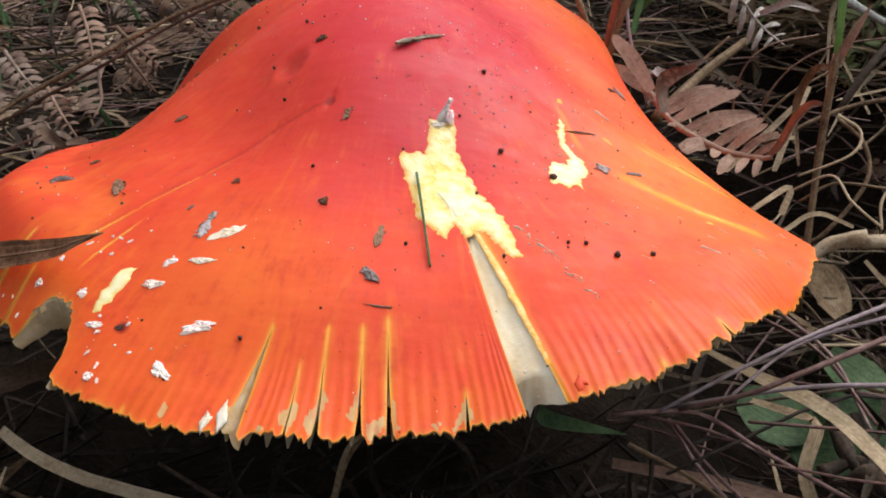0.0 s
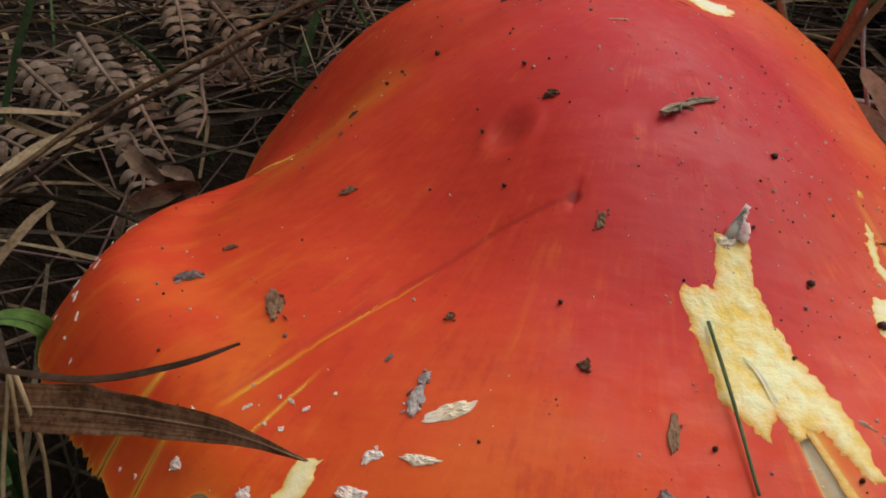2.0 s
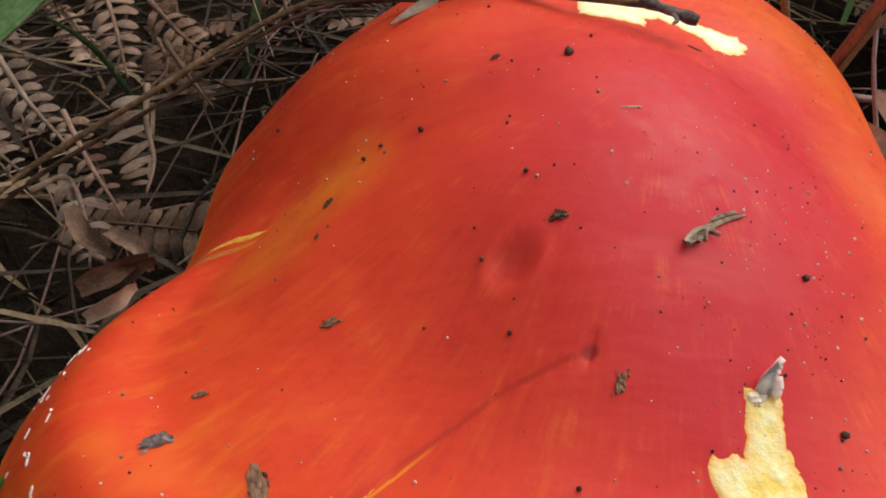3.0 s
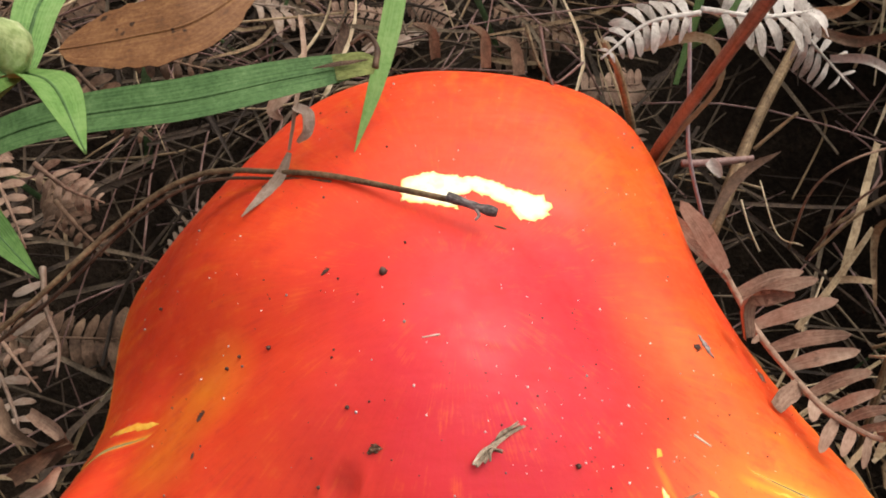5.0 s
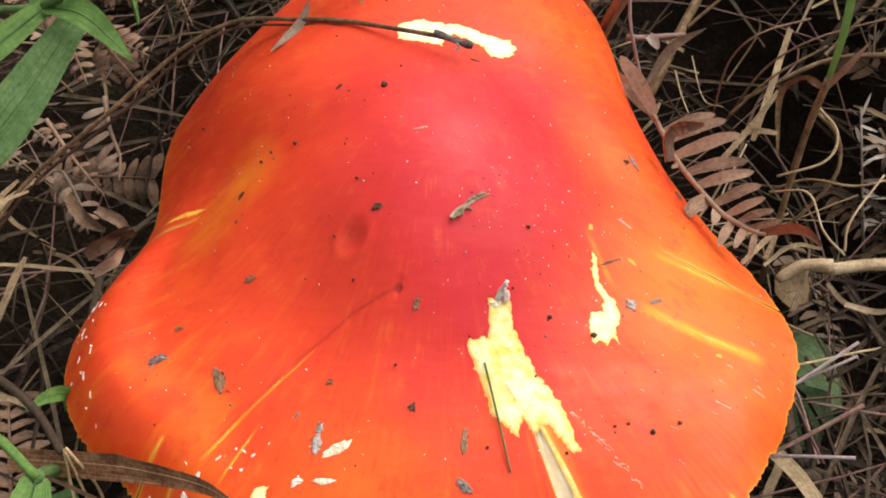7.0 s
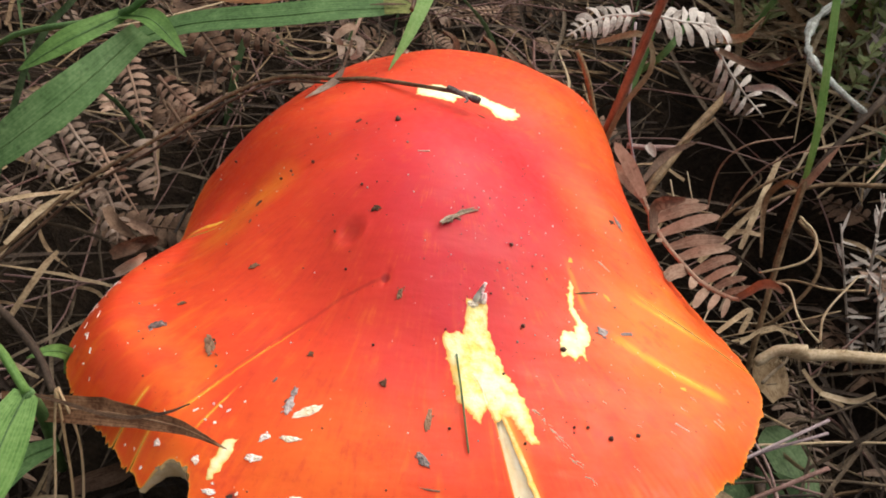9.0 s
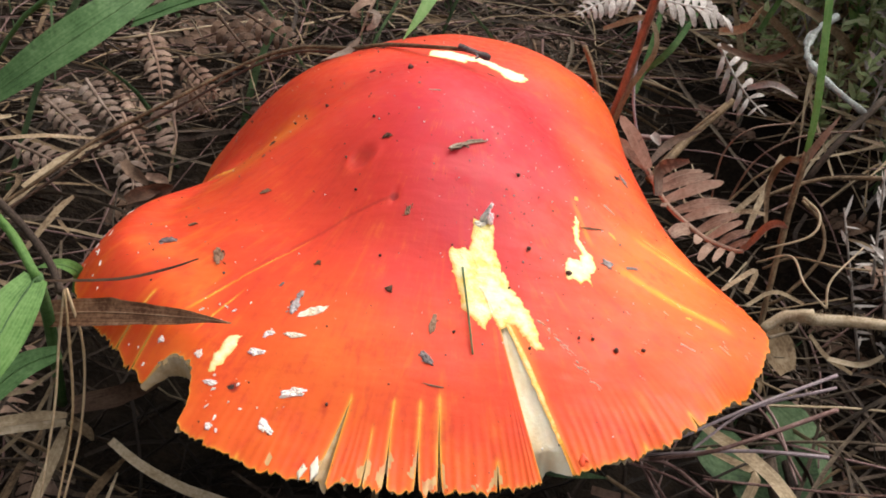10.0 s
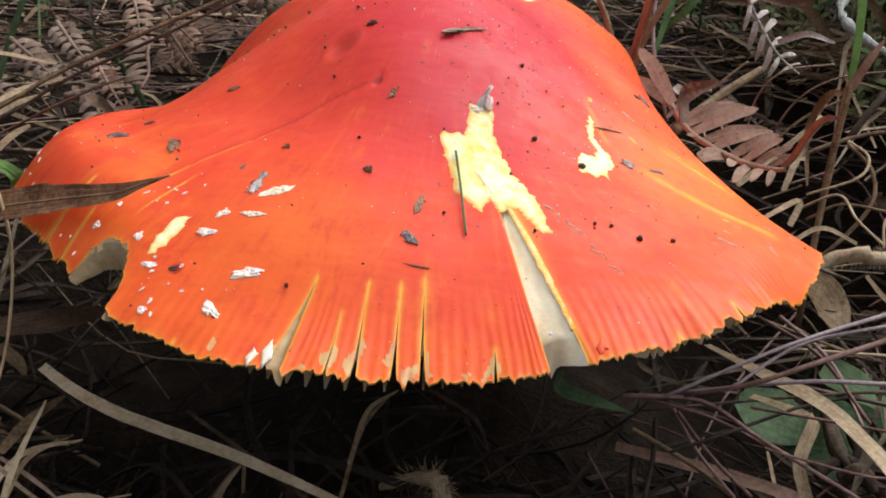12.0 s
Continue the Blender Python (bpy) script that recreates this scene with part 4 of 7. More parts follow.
build_peel([(23.3, 180.7), (24.5, 180.9), (24.3, 182.2), (23.4, 182.0)], YELLOW, "small yellow peeled spot", 0.0003)
build_peel([(-53.2, 133.3), (-50.4, 133.0), (-52.0, 129.0), (-54.6, 125.7), (-56.3, 125.6), (-55.3, 129.5)], PEEL_WHITE, "pale peeled strip", seed=9)
build_peel([(-16.1, 230.0), (-15.3, 235.9), (-10.1, 237.6), (-3.2, 235.9), (-0.7, 236.2), (4.9, 233.5), (12.1, 231.7), (13.3, 228.6), (11.4, 225.9), (6.7, 224.7),
            (4.9, 227.6), (1.4, 230.6), (-2.0, 231.6), (-4.4, 230.6), (-5.4, 226.5), (-10.5, 227.9), (-14.4, 229.3)], PEEL_WHITE, "cream arch-shaped peeled patch", seed=12)


def rim_place(deg, s, lift=0.0):
    """The place at the share s of the rim's radius in a direction, past the rim too."""
    far = float(waves(RIM_R, np.array([radians(deg)]))[0]) * s
    x, y = AXIS[0] + far * math.cos(radians(deg)), AXIS[1] + far * math.sin(radians(deg))
    return on_cap(x, y, lift - max(0, s - 0.95) * 0.06)


def shred(corners, material, label="", seed=0.0, lift=0.0003):
    """A torn scrap on the rim: a thin ragged little sheet. Corners as direction and share of the radius."""
    ring = []
    for (ad, a), (bd, b) in zip(corners, corners[1:] + corners[:1]):
        for i in range(7):
            u = i / 7
            ring.append((ad + (bd - ad) * u + 0.10 * noise.noise((seed + ad * 2 + 6 * u, a * 9, 1.0)), a + (b - a) * u + 0.004 * noise.noise((seed + bd * 2 + 6 * u, b * 9, 5.0))))
    cd, cs = sum(d for d, _ in ring) / len(ring), sum(q for _, q in ring) / len(ring)
    g = Shape()
    n = len(ring)
    for share, up in ((1.0, -0.0004), (1.0, 0.0), (0.7, 0.00006), (0.3, 0.0001)):
        for d, q in ring:
            d, q = cd + (d - cd) * share, cs + (q - cs) * share
            g.v.append(rim_place(d, q, lift + up + 0.00012 * noise.noise((d * 4, q * 30, seed))))
    for k in range(3):
        for i in range(n):
            a, b = k * n + i, k * n + (i + 1) % n
            g.f.append((a, b, b + n, a + n))
    g.f.append(tuple(3 * n + i for i in range(n)))
    g.f.append(tuple(reversed(range(n))))
    ob = g.part("torn_scrap", material, mushroom, label)
    ob.matrix_parent_inverse = mushroom.matrix_world.inverted()


shred([(286.9, 0.930), (286.1, 0.940), (286.3, 0.952), (287.4, 0.945)], SKIN, "scrap of orange skin at the split's corner", 3.0)
shred([(255.1, 0.925), (254.8, 0.942), (255.2, 0.952), (255.7, 0.932)], CREAM_FLESH, "white torn scrap of flesh on the rim", 1.0)
shred([(256.3, 0.905), (255.9, 0.925), (256.5, 0.950), (257.0, 0.932)], CREAM_FLESH, "white torn scrap of flesh on the rim", 2.0)
# yellow torn edge along the long split
lip = [(split_edge(0.60 + 0.305 * k / 18, 1), 1 + 0.5 * noise.noise((k * 0.9, 6.6, 0))) for k in range(19)]
build_peel([(p.x * 1000 - 0.15, p.y * 1000) for p, w in lip] + [(p.x * 1000 + 0.3 + 0.75 * w * math.sin(0.3 + 2.5 * k / 18), p.y * 1000 + 0.2) for k, (p, w) in reversed(list(enumerate(lip)))], PEEL, "yellow torn edge along the long split", 0.0002, 0.0001, seed=15)
# yellow streaks and the long crack's bared floor: ends in millimetres, width at both ends
for ax, ay, bx, by, w in ((44.0, 161.3, 57.0, 154.9, 0.8), (45.0, 178.2, 57.0, 174.9, 0.5), (32.1, 176.6, 34.2, 175.2, 0.8), (48.9, 154.7, 50.3, 154.1, 0.9),
                          (-50.0, 150.9, -46.0, 153.9, 0.3), (-62.6, 140.4, -56.0, 146.2, 0.3), (-59.6, 135.9, -53.2, 143.0, 0.3), (-79.0, 208.5, -65.0, 203.4, 1.6)):
    far = math.hypot(bx - ax, by - ay)
    nx, ny = -(by - ay) / far * w / 2, (bx - ax) / far * w / 2
    mid = [(ax + (bx - ax) * u, ay + (by - ay) * u) for u in (0.25, 0.55, 0.8)]
    up = [(x + nx * (0.7 + 0.6 * (i % 2)), y + ny * (0.7 + 0.6 * (i % 2))) for i, (x, y) in enumerate(mid)]
    low = [(x - nx, y - ny) for x, y in reversed(mid)]
    build_peel([(ax, ay)] + up + [(bx, by)] + low, YELLOW, "yellow torn streak", 0.0003, 0.0002, seed=ax)

# ---- ground ----


def ground_height(x, y):
    d = math.hypot(x + 0.005, y - 0.2)
    z = 0.016 + 0.052 * min(1, max(0, (y - 0.16) / 0.20)) * min(1, max(0, (d - 0.05) / 0.1)) + 0.02 * min(1, max(0, (abs(x) - 0.08) / 0.1))
    z += 0.022 * math.exp(-(d / 0.07) ** 2)
    z += 0.012 * noise.noise((x * 14, y * 14, 0.4)) + 0.004 * noise.noise((x * 60, y * 60, 2.2))
    # hollows beside the cap
    z -= 0.050 * math.exp(-((x - 0.115) / 0.05) ** 2 - ((y - 0.24) / 0.07) ** 2) + 0.030 * math.exp(-((x + 0.10) / 0.04) ** 2 - ((y - 0.25) / 0.06) ** 2)
    z -= 0.045 * math.exp(-((x - 0.120) / 0.04) ** 2 - ((y - 0.32) / 0.065) ** 2)
    # the hollow's banks; the unseen one behind the camera is added to block sky light
    far = min(1, max(0, (d - 0.34) / 0.7))
    z += (0.24 + 0.14 * min(1, max(0, (y + 0.15) / 0.45))) * far * far * (3 - 2 * far) * (1 + 0.2 * noise.noise((x * 3, y * 3, 6.1)))
    return z


def build_ground():
    g = Shape()
    n = 150
    def stretch(u):
        return 0.9 * u + 60 * u ** 9
    for j in range(n + 1):
        for i in range(n + 1):
            x, y = stretch(2 * i / n - 1), 0.2 + stretch(2 * j / n - 1)
            g.v.append((x, y, ground_height(x, y)))
    for j in range(n):
        for i in range(n):
            a = j * (n + 1) + i
            g.f.append((a, a + 1, a + n + 2, a + n + 1))
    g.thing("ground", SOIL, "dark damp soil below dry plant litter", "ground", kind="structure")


build_ground()

# ---- loose litter: uncountable dry grass, needles and fern bits ----
rng = random.Random(11)


def outside(x, y, gap=0.0):
    """How far (x, y) lies outside the cap's rim."""
    th = np.array([math.atan2(y - AXIS[1], x - AXIS[0])])
    return math.hypot(x - AXIS[0], y - AXIS[1]) - float(waves(RIM_R, th)[0]) - gap


def litter_top(x, y):
    """Height of the litter's upper face: low in front of the cap, deep behind and beside it."""
    back = min(1, max(0, (y - 0.10) / 0.12))
    side = 0.030 * math.exp(-((x - 0.115) / 0.045) ** 2 - ((y - 0.24) / 0.06) ** 2) + 0.016 * math.exp(-((x + 0.11) / 0.05) ** 2 - ((y - 0.25) / 0.07) ** 2)
    return 0.040 + 0.046 * back - side + 0.12 * max(0, y - 0.33) + 0.010 * noise.noise((x * 25, y * 25, 5.0))


def hollow(x, y):
    """The bare dark hollow beside the cap."""
    return math.hypot((x - 0.118) / 0.042, (y - 0.315) / 0.080) < 1.0


def sparse(x, y):
    """Where the litter beside the cap lies thin."""
    return math.hypot((x + 0.105) / 0.050, (y - 0.265) / 0.070) < 1.0


def litter_spot(near=0.0, far=0.30):
    while True:
        x, y = rng.uniform(-0.36, 0.38), rng.uniform(-0.02, 0.62)
        if hollow(x, y) and rng.random() < 0.62 or sparse(x, y) and rng.random() < 0.35:
            continue
        if near < outside(x, y) < far:
            return x, y


def scatter_straw(count, material, label, wide, length, low, high, name="dry_grass", front=False, bank=False):
    g = Shape()
    for _ in range(count):
        x, y = (rng.uniform(-0.13, 0.13), rng.uniform(0.0, 0.17)) if front else (rng.uniform(0.15, 0.32), rng.uniform(0.30, 0.50)) if bank == 2 else (rng.uniform(0.13, 0.36), rng.uniform(0.35, 0.62)) if bank == 3 else (rng.uniform(0.15, 0.45), rng.uniform(0.26, 0.75)) if bank else litter_spot(0.0)
        if bank and hollow(x, y):
            continue
        z = ground_height(x, y)
        top = 0.05 if front else litter_top(x, y)
        z = z + (top - z) * rng.uniform(low, high)
        a = rng.uniform(0, math.tau)
        half = rng.uniform(*length) / 2
        d = Vector((math.cos(a), math.sin(a), rng.uniform(-0.35, 0.35)))
        bend = Vector((rng.uniform(-1, 1), rng.uniform(-1, 1), rng.uniform(-0.3, 0.8))) * half * 0.35
        c = Vector((x, y, z))
        pts = [c - d * half, c + bend, c + d * half]
        if any(outside(p.x, p.y) < -0.004 and p.z > 0.075 for p in pts) or pts[1].z < 0.012 or (front and max(p.z for p in pts) > 0.06):
            continue
        w = rng.uniform(*wide)
        if w < 0.0011:
            g.tube(pts, w / 2, w / 3, 5, 8)
        else:
            g.blade(pts, w, (rng.uniform(-1, 1), rng.uniform(-1, 1), 1.2), rng.uniform(0.2, 1.1), 0.00025, 9, (0.7, 1, 0.25), rng.uniform(-2, 2), 0.3)
    return g.thing(name, material, label, "litter", kind="stuff")


scatter_straw(1000, STRAW_OLD, "tangled brownish dry grass blades and straw", (0.0004, 0.0019), (0.03, 0.12), 0.2, 1.0)
scatter_straw(2200, BARK, "dark brown rotting stalks and thin twigs", (0.0004, 0.0022), (0.02, 0.10), 0.0, 0.95, "dead_stalks")
scatter_straw(520, NEEDLE, "fallen reddish-brown pine needles", (0.0006, 0.0009), (0.05, 0.13), 0.2, 1.05, "pine_needles")
scatter_straw(560, SHADED_STALK, "dead stalks below the cap, darkened for the shade there", (0.0004, 0.0022), (0.02, 0.08), 0.0, 0.9, "dead_stalks", True)
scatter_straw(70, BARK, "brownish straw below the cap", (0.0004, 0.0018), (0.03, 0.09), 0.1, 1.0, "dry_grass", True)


def scatter_fern(count, material, label):
    """Loose bits of dead fern: short rows of leaflets lying at all angles."""
    g = Shape()
    for _ in range(count):
        x, y = litter_spot(0.0)
        lo, hi = ground_height(x, y), litter_top(x, y)
        c = Vector((x, y, lo + (hi - lo) * rng.uniform(0.3, 1.0)))
        a = rng.uniform(0, math.tau)
        t = Vector((math.cos(a), math.sin(a), rng.uniform(-0.4, 0.4))).normalized()
        n = Vector((rng.uniform(-0.6, 0.6), rng.uniform(-0.8, 0.4), 1)).normalized()
        s = t.cross(n).normalized()
        L = rng.uniform(0.02, 0.045)
        if outside(x, y) < 0.5 * L and c.z > 0.07:
            continue
        size = rng.uniform(0.005, 0.011)
        g.tube([c - t * L / 2, c + n * 0.002, c + t * L / 2], 0.0005, 0.0003, 5, 6)
        k = int(L / (size * 0.42))
        for i in range(k):
            q = c + t * L * ((i + 0.5) / k - 0.5)
            for side in (1, -1):
                d = s * side + t * 0.35
                m = size * rng.uniform(0.6, 1.1)
                g.blade([q, q + d * m * 0.5 + n * 0.0006, q + d * m - n * m * rng.uniform(0, 0.4)], m * 0.4, n, rng.uniform(0, 0.5), 0.0003, 5, (0.75, 1, 0.3))
    g.thing("dead_fern_bits", material, label, "litter", kind="stuff")


scatter_straw(250, STRAW_PALE, "pale dry grass blades and straw", (0.0004, 0.0018), (0.03, 0.11), 0.4, 1.1, "pale_straw")
scatter_straw(480, STRAW, "tan dry grass blades and broken straw", (0.0005, 0.0022), (0.02, 0.09), 0.3, 1.0)
scatter_fern(55, FERN, "broken brown dead fern pieces in the litter")
scatter_fern(130, FERN_DARK, "broken dark dead fern pieces in the litter")
scatter_fern(60, FERN_PALE, "broken bleached dead fern pieces in the litter")
scatter_straw(760, STRAW_PALE, "pale straw and dead grass on the bank", (0.0006, 0.0026), (0.04, 0.12), 0.8, 1.6, "bank_straw", bank=True)
scatter_straw(170, STRAW_PALE, "bleached straw lying beside the hollow", (0.0007, 0.0028), (0.04, 0.11), 0.8, 1.25, "bank_straw", bank=2)

scatter_straw(800, STRAW_PALE, "short bleached straw matted on the far bank", (0.0007, 0.0026), (0.02, 0.07), 0.95, 1.35, "bank_straw", bank=3)


def scatter_green(count):
    """Thin green grass on the slope behind and at the sides."""
    g = Shape()
    for _ in range(count):
        x, y = litter_spot(0.06, 0.36)
        if y < 0.2:
            continue
        z = ground_height(x, y)
        h = rng.uniform(0.05, 0.13)
        d = Vector((rng.uniform(-0.7, 0.7), rng.uniform(-0.6, 0.6), 1)).normalized()
        c = Vector((x, y, z))
        g.blade([c, c + d * h * 0.6, c + d * h + Vector((d.x, d.y, -0.2)) * h * 0.35], rng.uniform(0.0012, 0.003), (d.y, -d.x, 0.2), 0.35, 0.0003, 8, (0.8, 1, 0.05))
    g.thing("green_grass", GREEN_DARK, "thin green grass among the dead litter", "grass", kind="stuff")


scatter_green(170)


def scatter_sprigs(count, material, label, lo, hi, west=0.10, rise=0.05, wide=0.0016, south=0.24, east=0.36, north=0.58, dice=rng):
    """Fine-leaved low shrub sprigs on the slope: short stems set with tiny leaves."""
    g = Shape()
    for _ in range(count):
        x, y = dice.uniform(west, east), dice.uniform(south, north)
        if hollow(x, y):
            continue
        c = Vector((x, y, ground_height(x, y) + dice.uniform(0.01, rise)))
        d = Vector((dice.uniform(-0.6, 0.6), dice.uniform(-0.8, 0.2), 1)).normalized()
        L = dice.uniform(0.03, 0.06)
        g.tube([c, c + d * L * 0.5, c + d * L], 0.0006, 0.0003, 4, 5)
        for i in range(16):
            q = c + d * L * (0.15 + 0.85 * i / 16)
            v = Vector((dice.uniform(-1, 1), dice.uniform(-1, 1), dice.uniform(0, 0.8))).normalized() * dice.uniform(lo, hi)
            g.blade([q, q + v * 0.5, q + v], wide, (dice.uniform(-1, 1), dice.uniform(-1, 0), 1), 0.2, 0.0002, 4, (0.6, 1, 0.1))
    g.thing("low_shrub", material, label, "shrub", kind="stuff")


scatter_sprigs(60, GREEN_DARK, "dull green fine-leaved low shrub behind the litter", 0.004, 0.008)
scatter_sprigs(60, GREEN, "fresh green fine-leaved sprigs behind the litter", 0.004, 0.008)
scatter_sprigs(40, GREEN_DARK, "dull green leafy low shrub behind the hollow", 0.006, 0.011, 0.14, 0.07)
scatter_sprigs(110, GREEN, "fresh green leafy sprigs on the far bank", 0.006, 0.011, 0.165, 0.08)
scatter_sprigs(230, BLEACHED, "bleached leafy sprigs on the far bank", 0.006, 0.010, 0.15, 0.10, 0.0034, 0.36)
scatter_sprigs(210, BUD, "pale green leafy sprigs on the far bank", 0.006, 0.010, 0.15, 0.10, 0.0036, 0.36)
scatter_sprigs(200, GREEN_BRIGHT, "bright green sprigs on the far bank", 0.006, 0.011, 0.15, 0.10, 0.0034, 0.35)
scatter_sprigs(90, BUD, "pale green sprigs above the dark hollow", 0.004, 0.009, 0.135, 0.11, 0.0026, 0.33, 0.20, 0.44, random.Random(5))
scatter_sprigs(90, BLEACHED, "bleached sprigs above the dark hollow", 0.004, 0.009, 0.135, 0.11, 0.0022, 0.33, 0.20, 0.44, random.Random(6))
scatter_sprigs(45, BLEACHED, "weathered fine sprigs beside the dark hollow", 0.004, 0.008, 0.128, 0.08, 0.0014, 0.22, 0.19, 0.34, random.Random(9))


def scatter_far(count, material, label, wide, length, name, ring=False):
    """Standing and fallen grass on the far bank, past the hollow."""
    g = Shape()
    for _ in range(count):
        x, y = rng.uniform(0.13, 0.95), rng.uniform(0.36, 1.15)
        if ring:
            x, y = rng.uniform(-1.1, 1.1), rng.uniform(-0.9, 1.3)
            if math.hypot(x, y - 0.1) < 0.46:
                continue
        c = Vector((x, y, ground_height(x, y) + rng.uniform(0.0, 0.02)))
        L = rng.uniform(*length)
        d = Vector((rng.uniform(-1, 1), rng.uniform(-1, 0.3), rng.uniform(0.1, 1.2))).normalized()
        tip = c + d * L + Vector((d.x, d.y, -0.6)) * L * rng.uniform(0, 0.4)
        g.blade([c, c + d * L * 0.5, tip], rng.uniform(*wide), (rng.uniform(-1, 1), -1, 0.6), rng.uniform(0.1, 0.6), 0.0003, 7, (0.7, 1, 0.1), rng.uniform(-1, 1))
    g.thing(name, material, label, "grass", kind="stuff")


scatter_far(1000, STRAW_PALE, "pale dead grass on the far bank", (0.0015, 0.005), (0.04, 0.11), "far_dead_grass")
scatter_far(380, GREEN_BRIGHT, "green grass on the far bank", (0.002, 0.005), (0.04, 0.12), "far_green_grass")
scatter_far(260, STRAW, "brown dead grass on the far bank", (0.002, 0.005), (0.04, 0.10), "far_brown_grass")
# added grass ring, largely unseen: closes the place and blocks low light
scatter_far(1500, STRAW_OLD, "brown dead grass all round", (0.002, 0.006), (0.03, 0.10), "outer_dead_grass", True)
scatter_far(700, GREEN_DARK, "dull green grass all round", (0.002, 0.006), (0.03, 0.10), "outer_green_grass", True)

# ---- named plants round the cap ----


def frond(points, material, pinna, count, name="dead_fern_frond", label="", droop=0.25, sides=(1, -1), start=0.12, wide=0.3, up=(0, 0, 1), stalk=0.0007, group="dead fern fronds", curl=0.3, bare=(), inner=1.0, rise=0.0):
    """A fern frond: a tapering midrib and leaflets to both sides, each a part."""
    path = catmull(points, 40)
    top = holder(name, label, "fern", group, at=path[0])
    inv = top.matrix_world.inverted()
    rib = Shape().tube(points, stalk, stalk * 0.35, 6, 24, 0.2).part("midrib", material, top)
    rib.matrix_parent_inverse = inv
    r = random.Random(int(1e6 * abs(path[0].x + path[0].y)))
    for k in range(count):
        u = start + (1 - start) * k / count
        i = min(int(u * 39), 38)
        q = path[i].lerp(path[i + 1], u * 39 - i)
        t = (path[i + 1] - path[i]).normalized()
        n = Vector(up).normalized()
        s = t.cross(n).normalized()
        size = pinna * (0.55 + 0.45 * math.sin(math.pi * (0.25 + 0.7 * u))) * (1 - 0.55 * max(0, u - 0.6) / 0.4)
        for side in sides:
            if (k, side) in bare:
                continue
            L = size * r.uniform(0.85, 1.1) * (inner if side > 0 else 1.0)
            d = (s * side + t * r.uniform(0.28, 0.5)).normalized()
            lift = n * r.uniform(-0.15, 0.15)
            tip = q + d * L + (lift - n * (droop if side > 0 else droop - rise)) * L
            mid = q + d * L * 0.55 + lift * L * 0.5 + n * 0.06 * L
            g = Shape().blade([q, mid, tip], L * wide, n + t * r.uniform(-0.4, 0.4), curl * r.uniform(-0.4, 1.2), 0.00035, 11, (0.45, 1.0, 0.6), r.uniform(-0.5, 0.5), 0.15, blunt=0.22)
            ob = g.part("leaflet", material, top)
            ob.matrix_parent_inverse = inv
    return top


# brown frond lying along the cap's edge: base and tip of each leaflet in millimetres, and its width
fern = holder("dead_fern_frond", "brown dried fern frond leaning on the mushroom cap", "fern", "dead fern fronds", at=(0.0550, 0.2255, 0.105))
inv = fern.matrix_world.inverted()
ob = Shape().tube([(0.0530, 0.2290, 0.1085), (0.0550, 0.2255, 0.1055), (0.0571, 0.2138, 0.1039), (0.0611, 0.2012, 0.1036), (0.0640, 0.1945, 0.1036), (0.0690, 0.1885, 0.1042), (0.0712, 0.1865, 0.1050)], 0.0008, 0.0006, 7, 24, 0.2).part("midrib", FERN, fern)
ob.matrix_parent_inverse = inv
r = random.Random(14)
for base, tip, wide in (((55.0, 224.5, 105.0), (68.3, 224.0, 111.4), 3.2), ((55.4, 222.0, 104.6), (70.8, 221.7, 111.2), 3.4), ((56.4, 216.5, 104.2), (72.0, 215.0, 112.2), 3.6), ((58.0, 210.5, 103.8), (73.1, 208.6, 108.6), 3.3),
                        ((59.6, 205.8, 103.7), (73.0, 204.2, 109.2), 3.2), ((62.2, 199.0, 103.6), (72.6, 198.5, 110.1), 3.0), ((64.0, 195.0, 103.6), (72.1, 194.1, 110.2), 2.4), ((66.0, 192.0, 103.8), (73.4, 190.6, 109.4), 2.2), ((68.0, 189.6, 104.0), (74.6, 187.6, 108.6), 1.8),
                        ((61.1, 201.2, 103.6), (54.3, 196.9, 103.4), 4.0), ((62.6, 198.0, 103.5), (60.5, 193.2, 102.8), 2.6), ((65.2, 193.2, 103.6), (60.3, 187.4, 100.8), 2.6), ((67.2, 190.6, 103.8), (63.6, 185.6, 101.8), 2.2), ((69.4, 188.2, 104.3), (66.4, 182.5, 102.0), 1.8),
                        ((53.0, 229.0, 108.5), (43.0, 245.0, 112.3), 4.0), ((53.2, 228.5, 109.0), (44.0, 238.5, 121.5), 4.2), ((54.0, 227.0, 107.0), (46.6, 236.0, 112.0), 2.2), ((57.2, 214.0, 103.9), (54.2, 211.6, 105.0), 1.4)):
    p, q = Vector(base) / 1000, Vector(tip) / 1000
    L = (q - p).length
    n = Vector((-0.25, -0.6, 0.75)) + Vector((r.uniform(-0.2, 0.2), r.uniform(-0.2, 0.2), 0))
    m = p.lerp(q, 0.5) + Vector((r.uniform(-0.04, 0.04), r.uniform(-0.03, 0.03), 0.07)) * L
    square = wide == 4.0 and L < 0.01
    ob = Shape().blade([p, m, q], wide / 1000, n, r.uniform(0.15, 0.45), 0.0004, 14, (0.8, 1, 0.75) if square else (0.6, 1.0, 0.45), r.uniform(-0.25, 0.25), 0.14, blunt=0.0 if square else 0.12).part("leaflet", FERN, fern)
    ob.matrix_parent_inverse = inv
ob = Shape().blade([(0.0705, 0.1875, 0.1046), (0.0716, 0.1850, 0.1082), (0.0718, 0.1790, 0.1160), (0.0722, 0.1740, 0.1200), (0.0727, 0.1693, 0.1216)], 0.0026, (-0.6, -0.4, 0.7), 0.8, 0.0005, 16, (0.6, 1, 0.35), 0.3, 0.1).part("curled_tip", STEM_RED, fern, "curled red-brown tip")
ob.matrix_parent_inverse = inv
